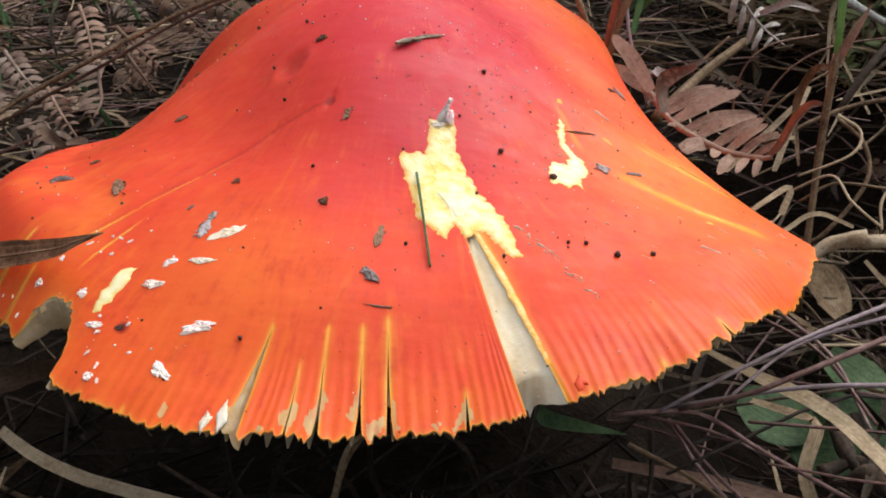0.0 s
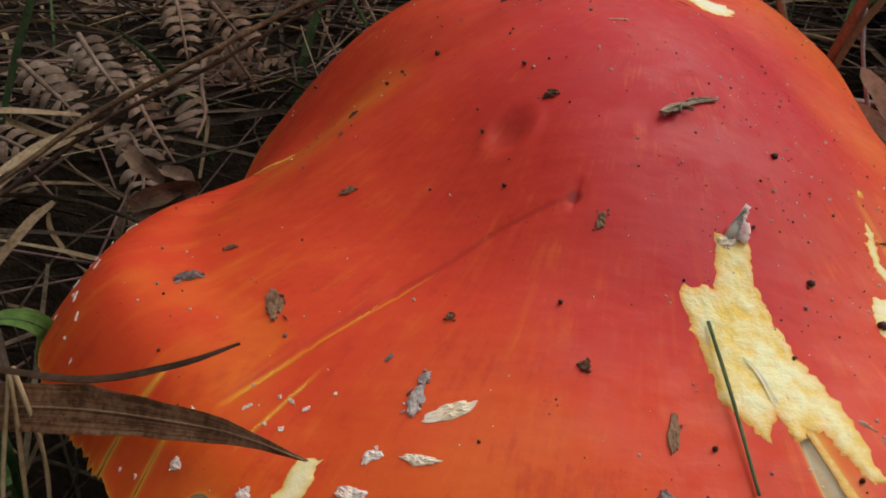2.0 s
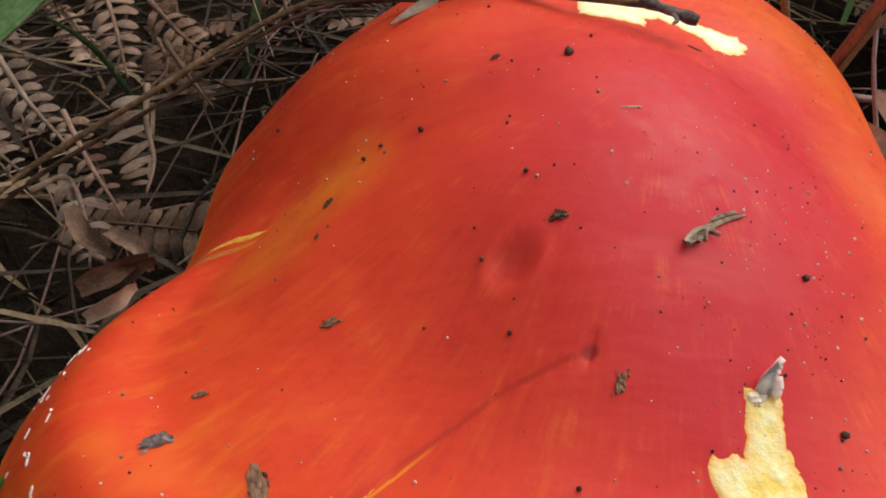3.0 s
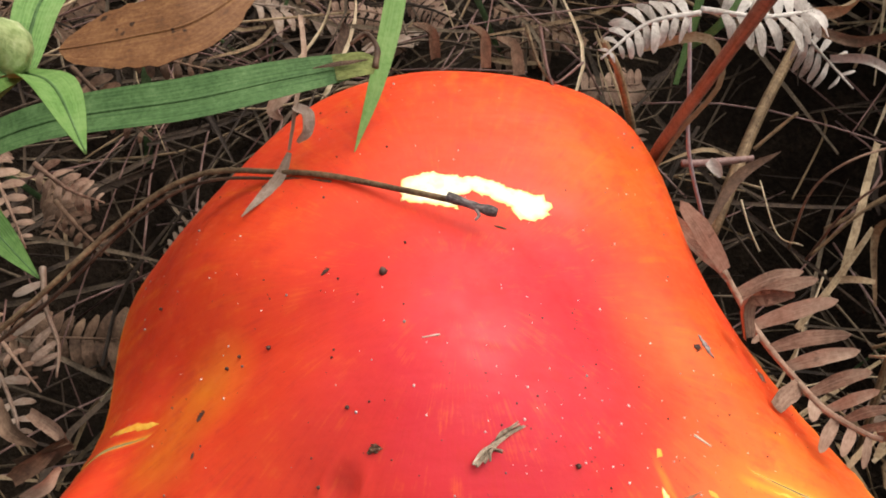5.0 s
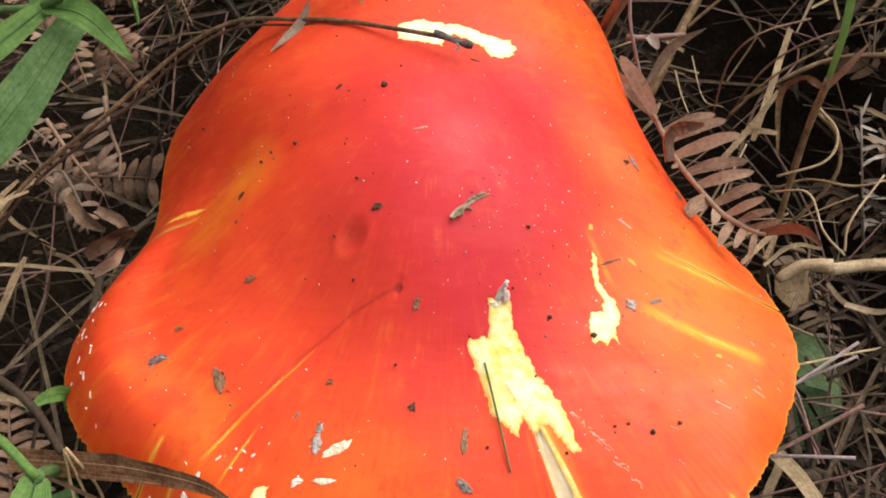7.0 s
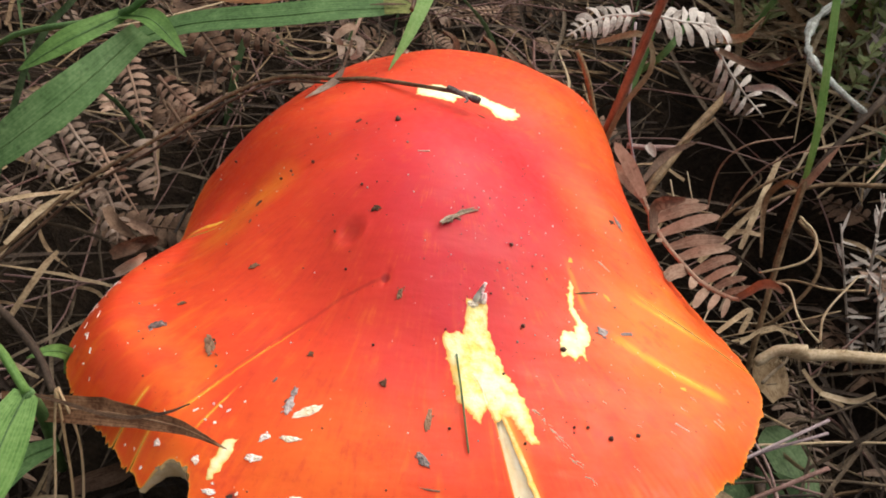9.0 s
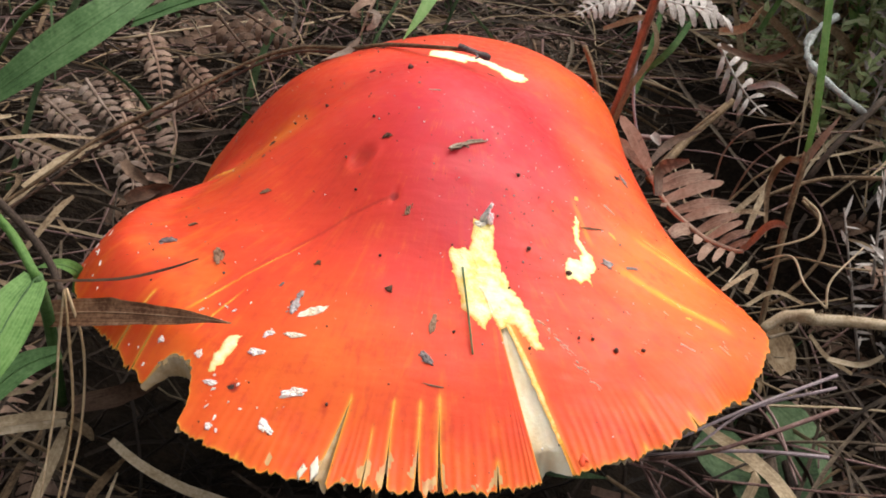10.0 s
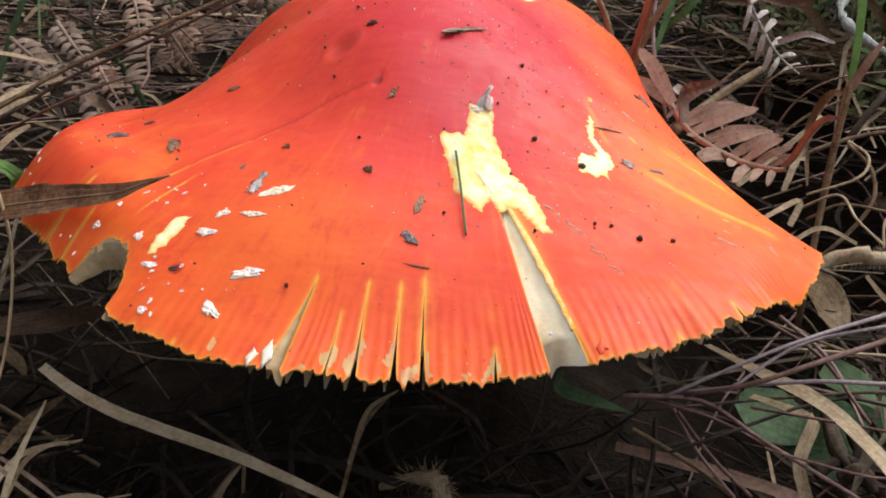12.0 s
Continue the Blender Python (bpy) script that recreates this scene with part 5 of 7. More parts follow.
Shape().blade([(0.0524, 0.2099, 0.1090), (0.0529, 0.2143, 0.1150), (0.0598, 0.2125, 0.1190)], 0.0045, (0.6, -0.5, 0.6), 0.8, 0.0004, 10, (0.8, 1, 0.25)).thing("curled_leaflet", STEM_RED, "red-brown curled fern leaflet", "fern", "dead fern bits")

# small pale fronds beside the cap
PALE = "pale brown dried fern frond in the litter"
frond([(-0.0936, 0.2442, 0.1140), (-0.0917, 0.2342, 0.1120), (-0.0893, 0.2273, 0.1080), (-0.0897, 0.2213, 0.1050)], FERN_PALE, 0.0077, 7, label="bleached curled fern frond beside the cap", sides=(1,), wide=0.27, droop=0.1, up=(0.2, -0.7, 0.8))
frond([(-0.1230, 0.2497, 0.1160), (-0.1153, 0.2405, 0.1120), (-0.1080, 0.2354, 0.1060)], FERN_PALE, 0.0046, 7, label=PALE, wide=0.40, up=(0.1, -0.6, 0.8))
frond([(-0.1333, 0.2415, 0.1120), (-0.1243, 0.2352, 0.1080), (-0.1150, 0.2306, 0.1020)], FERN_PALE, 0.0053, 7, label=PALE, wide=0.40, up=(0.1, -0.6, 0.8))
frond([(-0.1110, 0.2770, 0.1240), (-0.1050, 0.2652, 0.1180), (-0.1006, 0.2544, 0.1100)], FERN, 0.0056, 8, label=PALE, wide=0.40, up=(0, -0.6, 0.8))
frond([(-0.0998, 0.2741, 0.1180), (-0.0927, 0.2703, 0.1120), (-0.0865, 0.2711, 0.1060)], FERN, 0.0053, 7, label=PALE, wide=0.40, up=(0, -0.6, 0.8))
frond([(-0.0925, 0.2995, 0.1260), (-0.0842, 0.2917, 0.1200), (-0.0742, 0.2846, 0.1130)], FERN_DARK, 0.0065, 7, label="dark brown fern frond in the litter", wide=0.40, up=(0, -0.6, 0.8))
frond([(-0.0875, 0.3201, 0.1220), (-0.0740, 0.3149, 0.1160), (-0.0624, 0.3156, 0.1100)], FERN_DARK, 0.0065, 7, label="dark brown fern frond in the litter", wide=0.40, up=(0, -0.6, 0.8))
frond([(-0.1366, 0.2239, 0.1040), (-0.1284, 0.2230, 0.1010), (-0.1208, 0.2234, 0.0970)], FERN_PALE, 0.0046, 6, label=PALE, wide=0.40, up=(0.1, -0.6, 0.8))
frond([(-0.1106, 0.2438, 0.1080), (-0.1036, 0.2331, 0.1040), (-0.0951, 0.2224, 0.0990)], FERN, 0.0037, 7, label=PALE, wide=0.40, up=(0.1, -0.6, 0.8))
frond([(-0.1135, 0.2279, 0.1000), (-0.1070, 0.2308, 0.1010), (-0.1010, 0.2199, 0.0970), (-0.0996, 0.2139, 0.0940)], FERN_PALE, 0.0056, 7, label=PALE, wide=0.40, up=(0, -0.3, 1))
frond([(-0.1017, 0.2824, 0.1050), (-0.0983, 0.2750, 0.1020), (-0.1013, 0.2662, 0.1000)], FERN_DARK, 0.0062, 7, label="dark brown fern frond in the litter", wide=0.40, up=(0, -0.3, 1))
frond([(-0.0957, 0.2672, 0.1120), (-0.0899, 0.2610, 0.1070), (-0.0847, 0.2572, 0.1020)], FERN_DARK, 0.0037, 7, label="rusty curled fern frond beside the cap", wide=0.40, up=(0, -0.6, 0.8))

# far fronds behind the cap: bleached and dark
frond([(0.0500, 0.2625, 0.1520), (0.0390, 0.2630, 0.1500), (0.0284, 0.2578, 0.1460)], BLEACHED, 0.0062, 9, label="bleached fern frond behind the cap", wide=0.34, up=(0, -0.4, 0.9), group="far fern fronds")
frond([(0.0500, 0.2630, 0.1525), (0.0620, 0.2600, 0.1515), (0.0740, 0.2640, 0.1490), (0.0830, 0.2760, 0.1410)], BLEACHED, 0.0080, 11, label="bleached fern frond behind the cap", wide=0.32, up=(0, -0.4, 0.9), group="far fern fronds")
frond([(0.0830, 0.2820, 0.1340), (0.0920, 0.2890, 0.1230), (0.1008, 0.2928, 0.1135), (0.1068, 0.2854, 0.1085)], BLEACHED, 0.0095, 6, label="bleached fern frond with curled leaflets", wide=0.24, up=(0, -0.7, 0.6), group="far fern fronds", curl=0.9)
for pts, w, m in (([(0.0980, 0.2870, 0.1180), (0.1040, 0.2790, 0.1225), (0.1090, 0.2682, 0.1219)], 0.0024, BLEACHED), ([(0.0830, 0.2820, 0.1340), (0.0940, 0.2750, 0.1320), (0.1010, 0.2730, 0.1340), (0.1045, 0.2710, 0.1385)], 0.0026, FERN_DARK), ([(0.0800, 0.2760, 0.1400), (0.0870, 0.2720, 0.1430), (0.0900, 0.2680, 0.1510)], 0.0030, STRAW_PALE), ([(0.0620, 0.2660, 0.1060), (0.0635, 0.2645, 0.1050), (0.0645, 0.2625, 0.1035)], 0.0030, BLEACHED)):
    Shape().blade(pts, w, (0.2, -0.8, 0.5), 0.6, 0.0003, 14, (0.8, 1, 0.3), 0.6).thing("dead_leaf", m, "curled dry fern leaflet behind the cap", "leaf", "dead leaves")

# red-brown stalks behind the cap
Shape().tube([(0.0450, 0.2690, 0.085), (0.0475, 0.2665, 0.1078), (0.0497, 0.2397, 0.1652), (0.052, 0.215, 0.215)], 0.0016, 0.0014, 8, 14, 0.15).thing("dead_stalk", STEM_RED, "red-brown dead fern stalk standing behind the cap", "stalk", "dead stalks")
Shape().blade([(0.046, 0.268, 0.095), (0.0495, 0.2593, 0.1220), (0.0557, 0.2576, 0.1374), (0.052, 0.262, 0.146), (0.040, 0.268, 0.140)], 0.0028, (0.3, -1, 0.2), 0.4, 0.0003, 16, (0.7, 1, 0.5), 0.8).thing("curled_straw", STRAW, "curled orange-brown strap of dead grass", "grass", "dead stalks")
Shape().tube([(0.0491, 0.2878, 0.1000), (0.0434, 0.2886, 0.1180), (0.0384, 0.2889, 0.1280)], 0.0011, 0.0009, 6, 8).thing("dead_stalk", STRAW, "pale dead grass stalk behind the cap", "stalk", "dead stalks")
Shape().tube([(0.0582, 0.2523, 0.0980), (0.0520, 0.2569, 0.1180), (0.0518, 0.2644, 0.1320), (0.0523, 0.2738, 0.1450)], 0.0005, 0.0005, 6, 12).thing("thin_stalk", NEEDLE_GREY, "thin grey dead stalk beside the cap", "stalk", "dead stalks")
Shape().tube([(0.0561, 0.2682, 0.1040), (0.0637, 0.2674, 0.1040), (0.0739, 0.2666, 0.1050)], 0.0011, 0.0009, 7, 8, 0.3).thing("twig", NEEDLE, "short purple-brown twig behind the cap", "twig", "dead stalks")
Shape().tube([(0.0606, 0.2520, 0.0950), (0.0822, 0.2850, 0.1000), (0.1030, 0.3127, 0.1040)], 0.0017, 0.0015, 8, 8, 0.15).thing("dead_stalk", STRAW, "brown dead stalk behind the cap", "stalk", "dead stalks")
Shape().blade([(0.0572, 0.2490, 0.1000), (0.0674, 0.2595, 0.1060), (0.0782, 0.2628, 0.1100)], 0.0030, (0, -0.6, 0.8), 0.6, 0.0003, 10, (0.3, 1, 0.05)).thing("dead_leaf", BROWN_BLADE, "pointed tan dead leaf behind the cap", "leaf", "dead leaves")
for a, b, c, w, m in (((0.0216, 0.3021, 0.1250), (0.0225, 0.2849, 0.1240), (0.0282, 0.2668, 0.1235), 0.0005, STRAW), ((0.0248, 0.3001, 0.1260), (0.0234, 0.2791, 0.1250), (0.0249, 0.2563, 0.1265), 0.0005, NEEDLE),
                      ((0.0377, 0.3023, 0.1120), (0.0269, 0.2847, 0.1200), (0.0239, 0.2814, 0.1240), 0.0004, NEEDLE)):
    Shape().tube([a, b, c], w, w * 0.6, 5, 10).thing("straw", m, "thin dry straw bent over the cap's edge", "straw", "straws")
Shape().blade([(0.0271, 0.2835, 0.1120), (0.0322, 0.2812, 0.1150), (0.0392, 0.2838, 0.1080)], 0.006, (0, -0.4, 1), 0.3, 0.0003, 8, (0.4, 1, 0.2)).thing("green_grass", GREEN_DARK, "dull green leaf behind the cap", "grass", "green blades")
for a, b, w in (((-0.0014, 0.3094, 0.1120), (-0.0068, 0.3074, 0.1250), 0.0035), ((0.0115, 0.3034, 0.1120), (0.0074, 0.3047, 0.1250), 0.0035), ((0.0209, 0.3044, 0.1080), (0.0153, 0.3081, 0.1180), 0.004), ((-0.0287, 0.3171, 0.1100), (-0.0260, 0.3251, 0.1150), 0.003)):
    m = (Vector(a) + Vector(b)) / 2 + Vector((0.002, 0.003, 0.001))
    Shape().blade([a, m, b], w, (0.2, -0.6, 0.7), 0.6, 0.0003, 10, (0.8, 1, 0.4), 0.6).thing("dead_leaf", FERN_DARK, "curled dark brown dead leaf behind the cap", "leaf", "dead leaves")

# green stalk with a brown sheath
stalk = holder("grass_stalk", "green grass stalk with brown node and dry sheath", "grass", at=(0.0920, 0.2080, 0.0550))
for name, g, m in (("culm", Shape().blade([(0.0990, 0.2275, 0.1180), (0.0987, 0.2290, 0.1321), (0.0973, 0.2320, 0.1480), (0.0965, 0.2360, 0.1615), (0.0956, 0.2420, 0.1788)], 0.0024, (0, -1, 0.3), 0.3, 0.0008, 14, (0.7, 1.0, 0.9)), GREEN_BRIGHT),
                   ("lower_culm", Shape().tube([(0.0920, 0.2080, 0.0550), (0.0976, 0.2245, 0.0950), (0.0990, 0.2275, 0.1185)], 0.0010, 0.0011, 8, 12, 0.2), STRAW),
                   ("sheath", Shape().blade([(0.0985, 0.2270, 0.1150), (0.1010, 0.2255, 0.1230), (0.1050, 0.2260, 0.1310)], 0.0026, (0, -1, 0.4), 0.5, 0.0004, 10, (1, 0.9, 0.05)), FERN),
                   ("dry_leaf", Shape().blade([(0.0985, 0.2280, 0.1150), (0.0967, 0.2354, 0.1120), (0.0966, 0.2424, 0.1000), (0.0948, 0.2296, 0.0880)], 0.0022, (0, -1, 0.4), 0.5, 0.0003, 14, (0.8, 1, 0.3), 0.7), STRAW),
                   ("dry_strip", Shape().tube([(0.1046, 0.2333, 0.1000), (0.1109, 0.2284, 0.0940), (0.1095, 0.2208, 0.0860), (0.0984, 0.2153, 0.0740), (0.0930, 0.2176, 0.0700)], 0.0006, 0.0006, 6, 18), STRAW)):
    ob = g.part(name, m, stalk)
    ob.matrix_parent_inverse = stalk.matrix_world.inverted()

# arched dead stems over the dark hollow
for pts, w, m in (([(0.0831, 0.2526, 0.0850), (0.0830, 0.2526, 0.1050), (0.0894, 0.2522, 0.1150), (0.1042, 0.2538, 0.1180)], 0.00045, STEM_RED), ([(0.0860, 0.2485, 0.0850), (0.0917, 0.2478, 0.1050), (0.1038, 0.2481, 0.1150), (0.1261, 0.2516, 0.1180)], 0.0005, STEM_RED), ([(0.0847, 0.2456, 0.0900), (0.0962, 0.2485, 0.1020), (0.1109, 0.2508, 0.1100)], 0.0006, STRAW),
                  ([(0.1058, 0.2355, 0.1000), (0.1086, 0.2271, 0.0980), (0.1039, 0.2202, 0.0940), (0.0916, 0.2212, 0.0880)], 0.0006, STRAW_PALE), ([(0.0892, 0.2180, 0.0850), (0.0955, 0.2104, 0.0920), (0.0958, 0.1979, 0.0900), (0.1009, 0.1924, 0.0860)], 0.0005, STRAW_PALE), ([(0.1028, 0.1952, 0.0840), (0.1045, 0.2007, 0.0900), (0.1164, 0.2113, 0.0960)], 0.0005, STRAW_PALE),
                  ([(0.0940, 0.2234, 0.0800), (0.1015, 0.2208, 0.0860), (0.1135, 0.2169, 0.0860), (0.1259, 0.2198, 0.0840)], 0.0006, STRAW), ([(0.0751, 0.2697, 0.1050), (0.0804, 0.2709, 0.1100), (0.0850, 0.2719, 0.1140)], 0.0007, STRAW), ([(0.0715, 0.2621, 0.0950), (0.0719, 0.2550, 0.0920), (0.0738, 0.2502, 0.0880)], 0.0004, STRAW_PALE), ([(0.0787, 0.2683, 0.0950), (0.0792, 0.2539, 0.0900), (0.0829, 0.2474, 0.0920)], 0.0003, STRAW_PALE)):
    Shape().tube(pts, w * 0.75, w * 0.6, 6, 20, 0.15).thing("arched_stem", m, "thin arched dead stem over the dark hollow", "straw", "arched stems")
Shape().blade([(0.0741, 0.2258, 0.0880), (0.0849, 0.2338, 0.0940), (0.0966, 0.2439, 0.1000)], 0.0018, (0.1, -0.6, 0.8), 0.5, 0.0005, 10, (0.9, 1, 0.8), 0.2, 0.1).thing("dry_straw", STRAW_PALE, "bleached dry grass strip beside the fern", "grass", "dry strips")
Shape().blade([(0.0842, 0.2349, 0.0930), (0.0886, 0.2331, 0.0950), (0.0934, 0.2316, 0.0950)], 0.0017, (0.1, -0.6, 0.8), 0.5, 0.0005, 8, (0.9, 1, 0.7)).thing("dry_straw", STRAW_PALE, "bleached dry grass strip beside the fern", "grass", "dry strips")

# lichened twig and far stems
Shape().tube([(0.1431, 0.3331, 0.1350), (0.1308, 0.3216, 0.1300), (0.1248, 0.3070, 0.1260), (0.1280, 0.2969, 0.1210), (0.1411, 0.2815, 0.1130)], 0.0017, 0.0012, 8, 24, 0.8).thing("lichened_twig", LICHEN, "crooked twig grown over with pale lichen", "twig", "twigs")
Shape().tube([(0.1484, 0.2875, 0.1180), (0.1294, 0.2728, 0.1050), (0.1195, 0.2671, 0.0920)], 0.0014, 0.0011, 7, 10, 0.2).thing("twig", BARK, "brown twig in the litter", "twig", "twigs")
Shape().tube([(0.1419, 0.2563, 0.1000), (0.1210, 0.2624, 0.0950), (0.0949, 0.2579, 0.0850)], 0.0009, 0.0007, 6, 10, 0.2).thing("twig", STRAW, "thin pale twig in the litter", "twig", "twigs")
for a, b, c in (((0.0624, 0.2954, 0.1180), (0.0699, 0.2930, 0.1280), (0.0786, 0.2997, 0.1400)), ((0.0594, 0.2895, 0.1120), (0.0644, 0.2972, 0.1300), (0.0665, 0.3031, 0.1400)), ((0.1085, 0.3185, 0.1300), (0.1110, 0.3151, 0.1400), (0.1126, 0.3103, 0.1500))):
    Shape().blade([a, b, c], 0.0026, (0.2, -0.9, 0.4), 0.4, 0.0003, 12, (0.6, 1, 0.5)).thing("green_grass", GREEN, "green grass blade behind the cap", "grass", "green blades")

# broken hairy straw on the far side of the rim
straw = holder("hairy_straw", "thick pale hairy straw stalk broken at its node", "straw", at=(0.0964, 0.1900, 0.0831))
inv = straw.matrix_world.inverted()
axis = [(0.0964, 0.1900, 0.0831), (0.1066, 0.1907, 0.0830), (0.1175, 0.1900, 0.0830), (0.1400, 0.1905, 0.0820)]
ob = Shape().tube(axis, 0.0017, 0.0016, 12, 14, 0.1).part("culm", STRAW_PALE, straw)
ob.matrix_parent_inverse = inv
ob = Shape().tube([(0.0848, 0.1924, 0.0770), (0.0908, 0.1937, 0.0810), (0.0975, 0.1905, 0.0840)], 0.0012, 0.0021, 10, 12, 0.4).part("node", STRAW_PALE, straw, "fuzzy broken node")
ob.matrix_parent_inverse = inv
g = Shape()
hair = random.Random(5)
line = catmull([(0.0867, 0.1921, 0.0790)] + axis, 60)
for q in line:
    for _ in range(9):
        a = hair.uniform(0, math.tau)
        d = Vector((hair.uniform(-0.3, 0.3), math.cos(a) * 0.7, math.sin(a)))
        g.tube([q + d * 0.0012, q + d * 0.0020, q + d * hair.uniform(0.0024, 0.0036)], 0.00006, 0.00003, 3, 3)
ob = g.part("hairs", STRAW_PALE, straw)
ob.matrix_parent_inverse = inv
for pts, w in (([(0.0767, 0.1904, 0.0900), (0.0795, 0.1947, 0.0950), (0.0691, 0.1882, 0.0920)], 0.0017), ([(0.0971, 0.1885, 0.0790), (0.1023, 0.1850, 0.0740), (0.1100, 0.1835, 0.0700)], 0.0014), ([(0.1021, 0.1845, 0.0740), (0.1094, 0.1797, 0.0760), (0.1139, 0.1790, 0.0800)], 0.0016),
               ([(0.0784, 0.1920, 0.0850), (0.0870, 0.1957, 0.0880), (0.0968, 0.1967, 0.0840)], 0.0012), ([(0.1125, 0.2754, 0.0980), (0.1004, 0.2544, 0.0900), (0.0933, 0.2423, 0.0820)], 0.0022)):
    Shape().blade(pts, w, (0.2, -0.6, 0.8), 0.4, 0.0003, 12, (0.9, 1, 0.7), 0.5, 0.2).thing("dry_straw", STRAW_PALE, "bleached dry grass strip in the litter", "grass", "dry strips")
Shape().blade([(0.0873, 0.1951, 0.0740), (0.0937, 0.1965, 0.0680), (0.0970, 0.1934, 0.0620)], 0.012, (0.3, -0.7, 0.6), 0.35, 0.0004, 10, (0.7, 1, 0.5)).thing("dead_leaf", STRAW, "tan dead leaf under the straw", "leaf", "dead leaves")

# pine needles crossing in front
for pts, m, r in (([(0.0970, 0.1684, 0.0800), (0.0686, 0.1556, 0.0760), (0.0415, 0.1449, 0.0680)], NEEDLE_GREY, 0.00050), ([(0.0963, 0.1656, 0.0780), (0.0720, 0.1579, 0.0750), (0.0540, 0.1455, 0.0700)], NEEDLE_GREY, 0.00045),
                  ([(0.0884, 0.1486, 0.0840), (0.0680, 0.1422, 0.0790), (0.0566, 0.1415, 0.0740), (0.0446, 0.1437, 0.0690)], NEEDLE, 0.00060), ([(0.0842, 0.1381, 0.0780), (0.0666, 0.1420, 0.0750), (0.0441, 0.1463, 0.0680)], NEEDLE_GREY, 0.00050),
                  ([(0.0321, 0.1437, 0.0680), (0.0487, 0.1453, 0.0670), (0.0596, 0.1370, 0.0640), (0.0757, 0.1249, 0.0600)], NEEDLE, 0.00055), ([(0.0375, 0.1465, 0.0660), (0.0506, 0.1424, 0.0650), (0.0614, 0.1382, 0.0620)], NEEDLE, 0.00040),
                  ([(0.0465, 0.1515, 0.0600), (0.0521, 0.1416, 0.0560), (0.0590, 0.1348, 0.0520)], NEEDLE, 0.00050), ([(0.0457, 0.1536, 0.0600), (0.0500, 0.1447, 0.0550), (0.0565, 0.1367, 0.0500)], NEEDLE, 0.00045),
                  ([(0.0683, 0.1763, 0.0720), (0.0784, 0.1627, 0.0700), (0.0825, 0.1427, 0.0660)], NEEDLE, 0.00050), ([(0.0756, 0.1813, 0.0700), (0.0819, 0.1641, 0.0680), (0.0822, 0.1437, 0.0640)], NEEDLE, 0.00050),
                  ([(0.0379, 0.1530, 0.0540), (0.0488, 0.1448, 0.0520), (0.0565, 0.1367, 0.0500)], STRAW, 0.00055), ([(0.0429, 0.1549, 0.0560), (0.0421, 0.1487, 0.0500), (0.0393, 0.1398, 0.0460)], BARK, 0.00060)):
    Shape().tube(pts, r, r * 0.75, 6, 16).thing("pine_needle", m, "long fallen pine needle in front of the cap", "needle", "pine needles")
Shape().blade([(0.0564, 0.1719, 0.0660), (0.0623, 0.1544, 0.0700), (0.0708, 0.1418, 0.0710), (0.0755, 0.1304, 0.0700), (0.0788, 0.1199, 0.0680), (0.0846, 0.1100, 0.0620)], 0.0040, (0.2, -0.6, 0.7), 0.35, 0.0005, 18, (0.5, 1, 0.9), 0.0, 0.1).thing("dry_straw", STRAW_PALE, "broad bleached downy dry grass blade", "grass", "dry strips")
Shape().blade([(0.0635, 0.1572, 0.0620), (0.0721, 0.1475, 0.0640), (0.0722, 0.1445, 0.0640), (0.0687, 0.1389, 0.0580), (0.0701, 0.1342, 0.0520)], 0.0030, (0.6, -0.7, 0.4), 0.4, 0.0004, 20, (0.6, 1, 0.8), 0.8).thing("dry_straw", STRAW_PALE, "folded bleached grass blade", "grass", "dry strips")
Shape().blade([(0.0663, 0.1511, 0.0540), (0.0673, 0.1476, 0.0500), (0.0679, 0.1429, 0.0460)], 0.0014, (0.6, -0.7, 0.4), 0.4, 0.0003, 10, (0.1, 1, 0.9)).thing("dry_straw", STRAW_PALE, "thin pale grass sliver", "grass", "dry strips")
Shape().blade([(0.0346, 0.1519, 0.0500), (0.0535, 0.1474, 0.0490), (0.0728, 0.1395, 0.0480), (0.0910, 0.1289, 0.0450)], 0.0028, (0, -0.6, 0.8), 0.5, 0.0008, 16, (0.8, 1, 0.7), 0, 0.2).thing("dead_stalk", STEM_RED, "brown flat dead stalk below the needles", "stalk", "dead stalks")
Shape().blade([(0.0674, 0.1736, 0.0520), (0.0745, 0.1690, 0.0500), (0.0836, 0.1664, 0.0470)], 0.015, (0.2, -0.6, 0.8), 0.2, 0.0004, 12, (0.4, 1, 0.3)).thing("green_leaf", GREEN_DARK, "yellowish green leaf below the needles", "leaf", "green leaves")
Shape().blade([(0.0796, 0.1697, 0.0460), (0.0856, 0.1652, 0.0480), (0.0997, 0.1662, 0.0500)], 0.022, (0.2, -0.6, 0.8), 0.2, 0.0004, 12, (0.5, 1, 0.4)).thing("green_leaf", GREEN_DARK, "dull green leaf below the needles", "leaf", "green leaves")
Shape().blade([(0.0923, 0.1877, 0.0540), (0.1011, 0.1822, 0.0480), (0.1046, 0.1691, 0.0420)], 0.014, (0.2, -0.6, 0.8), 0.2, 0.0004, 12, (0.5, 1, 0.4)).thing("green_leaf", GREEN_DARK, "dull green leaf beside the rim", "leaf", "green leaves")
twig = holder("knotted_twig", "dark knotted twig low in the litter", "twig", at=(0.0844, 0.1495, 0.0500))
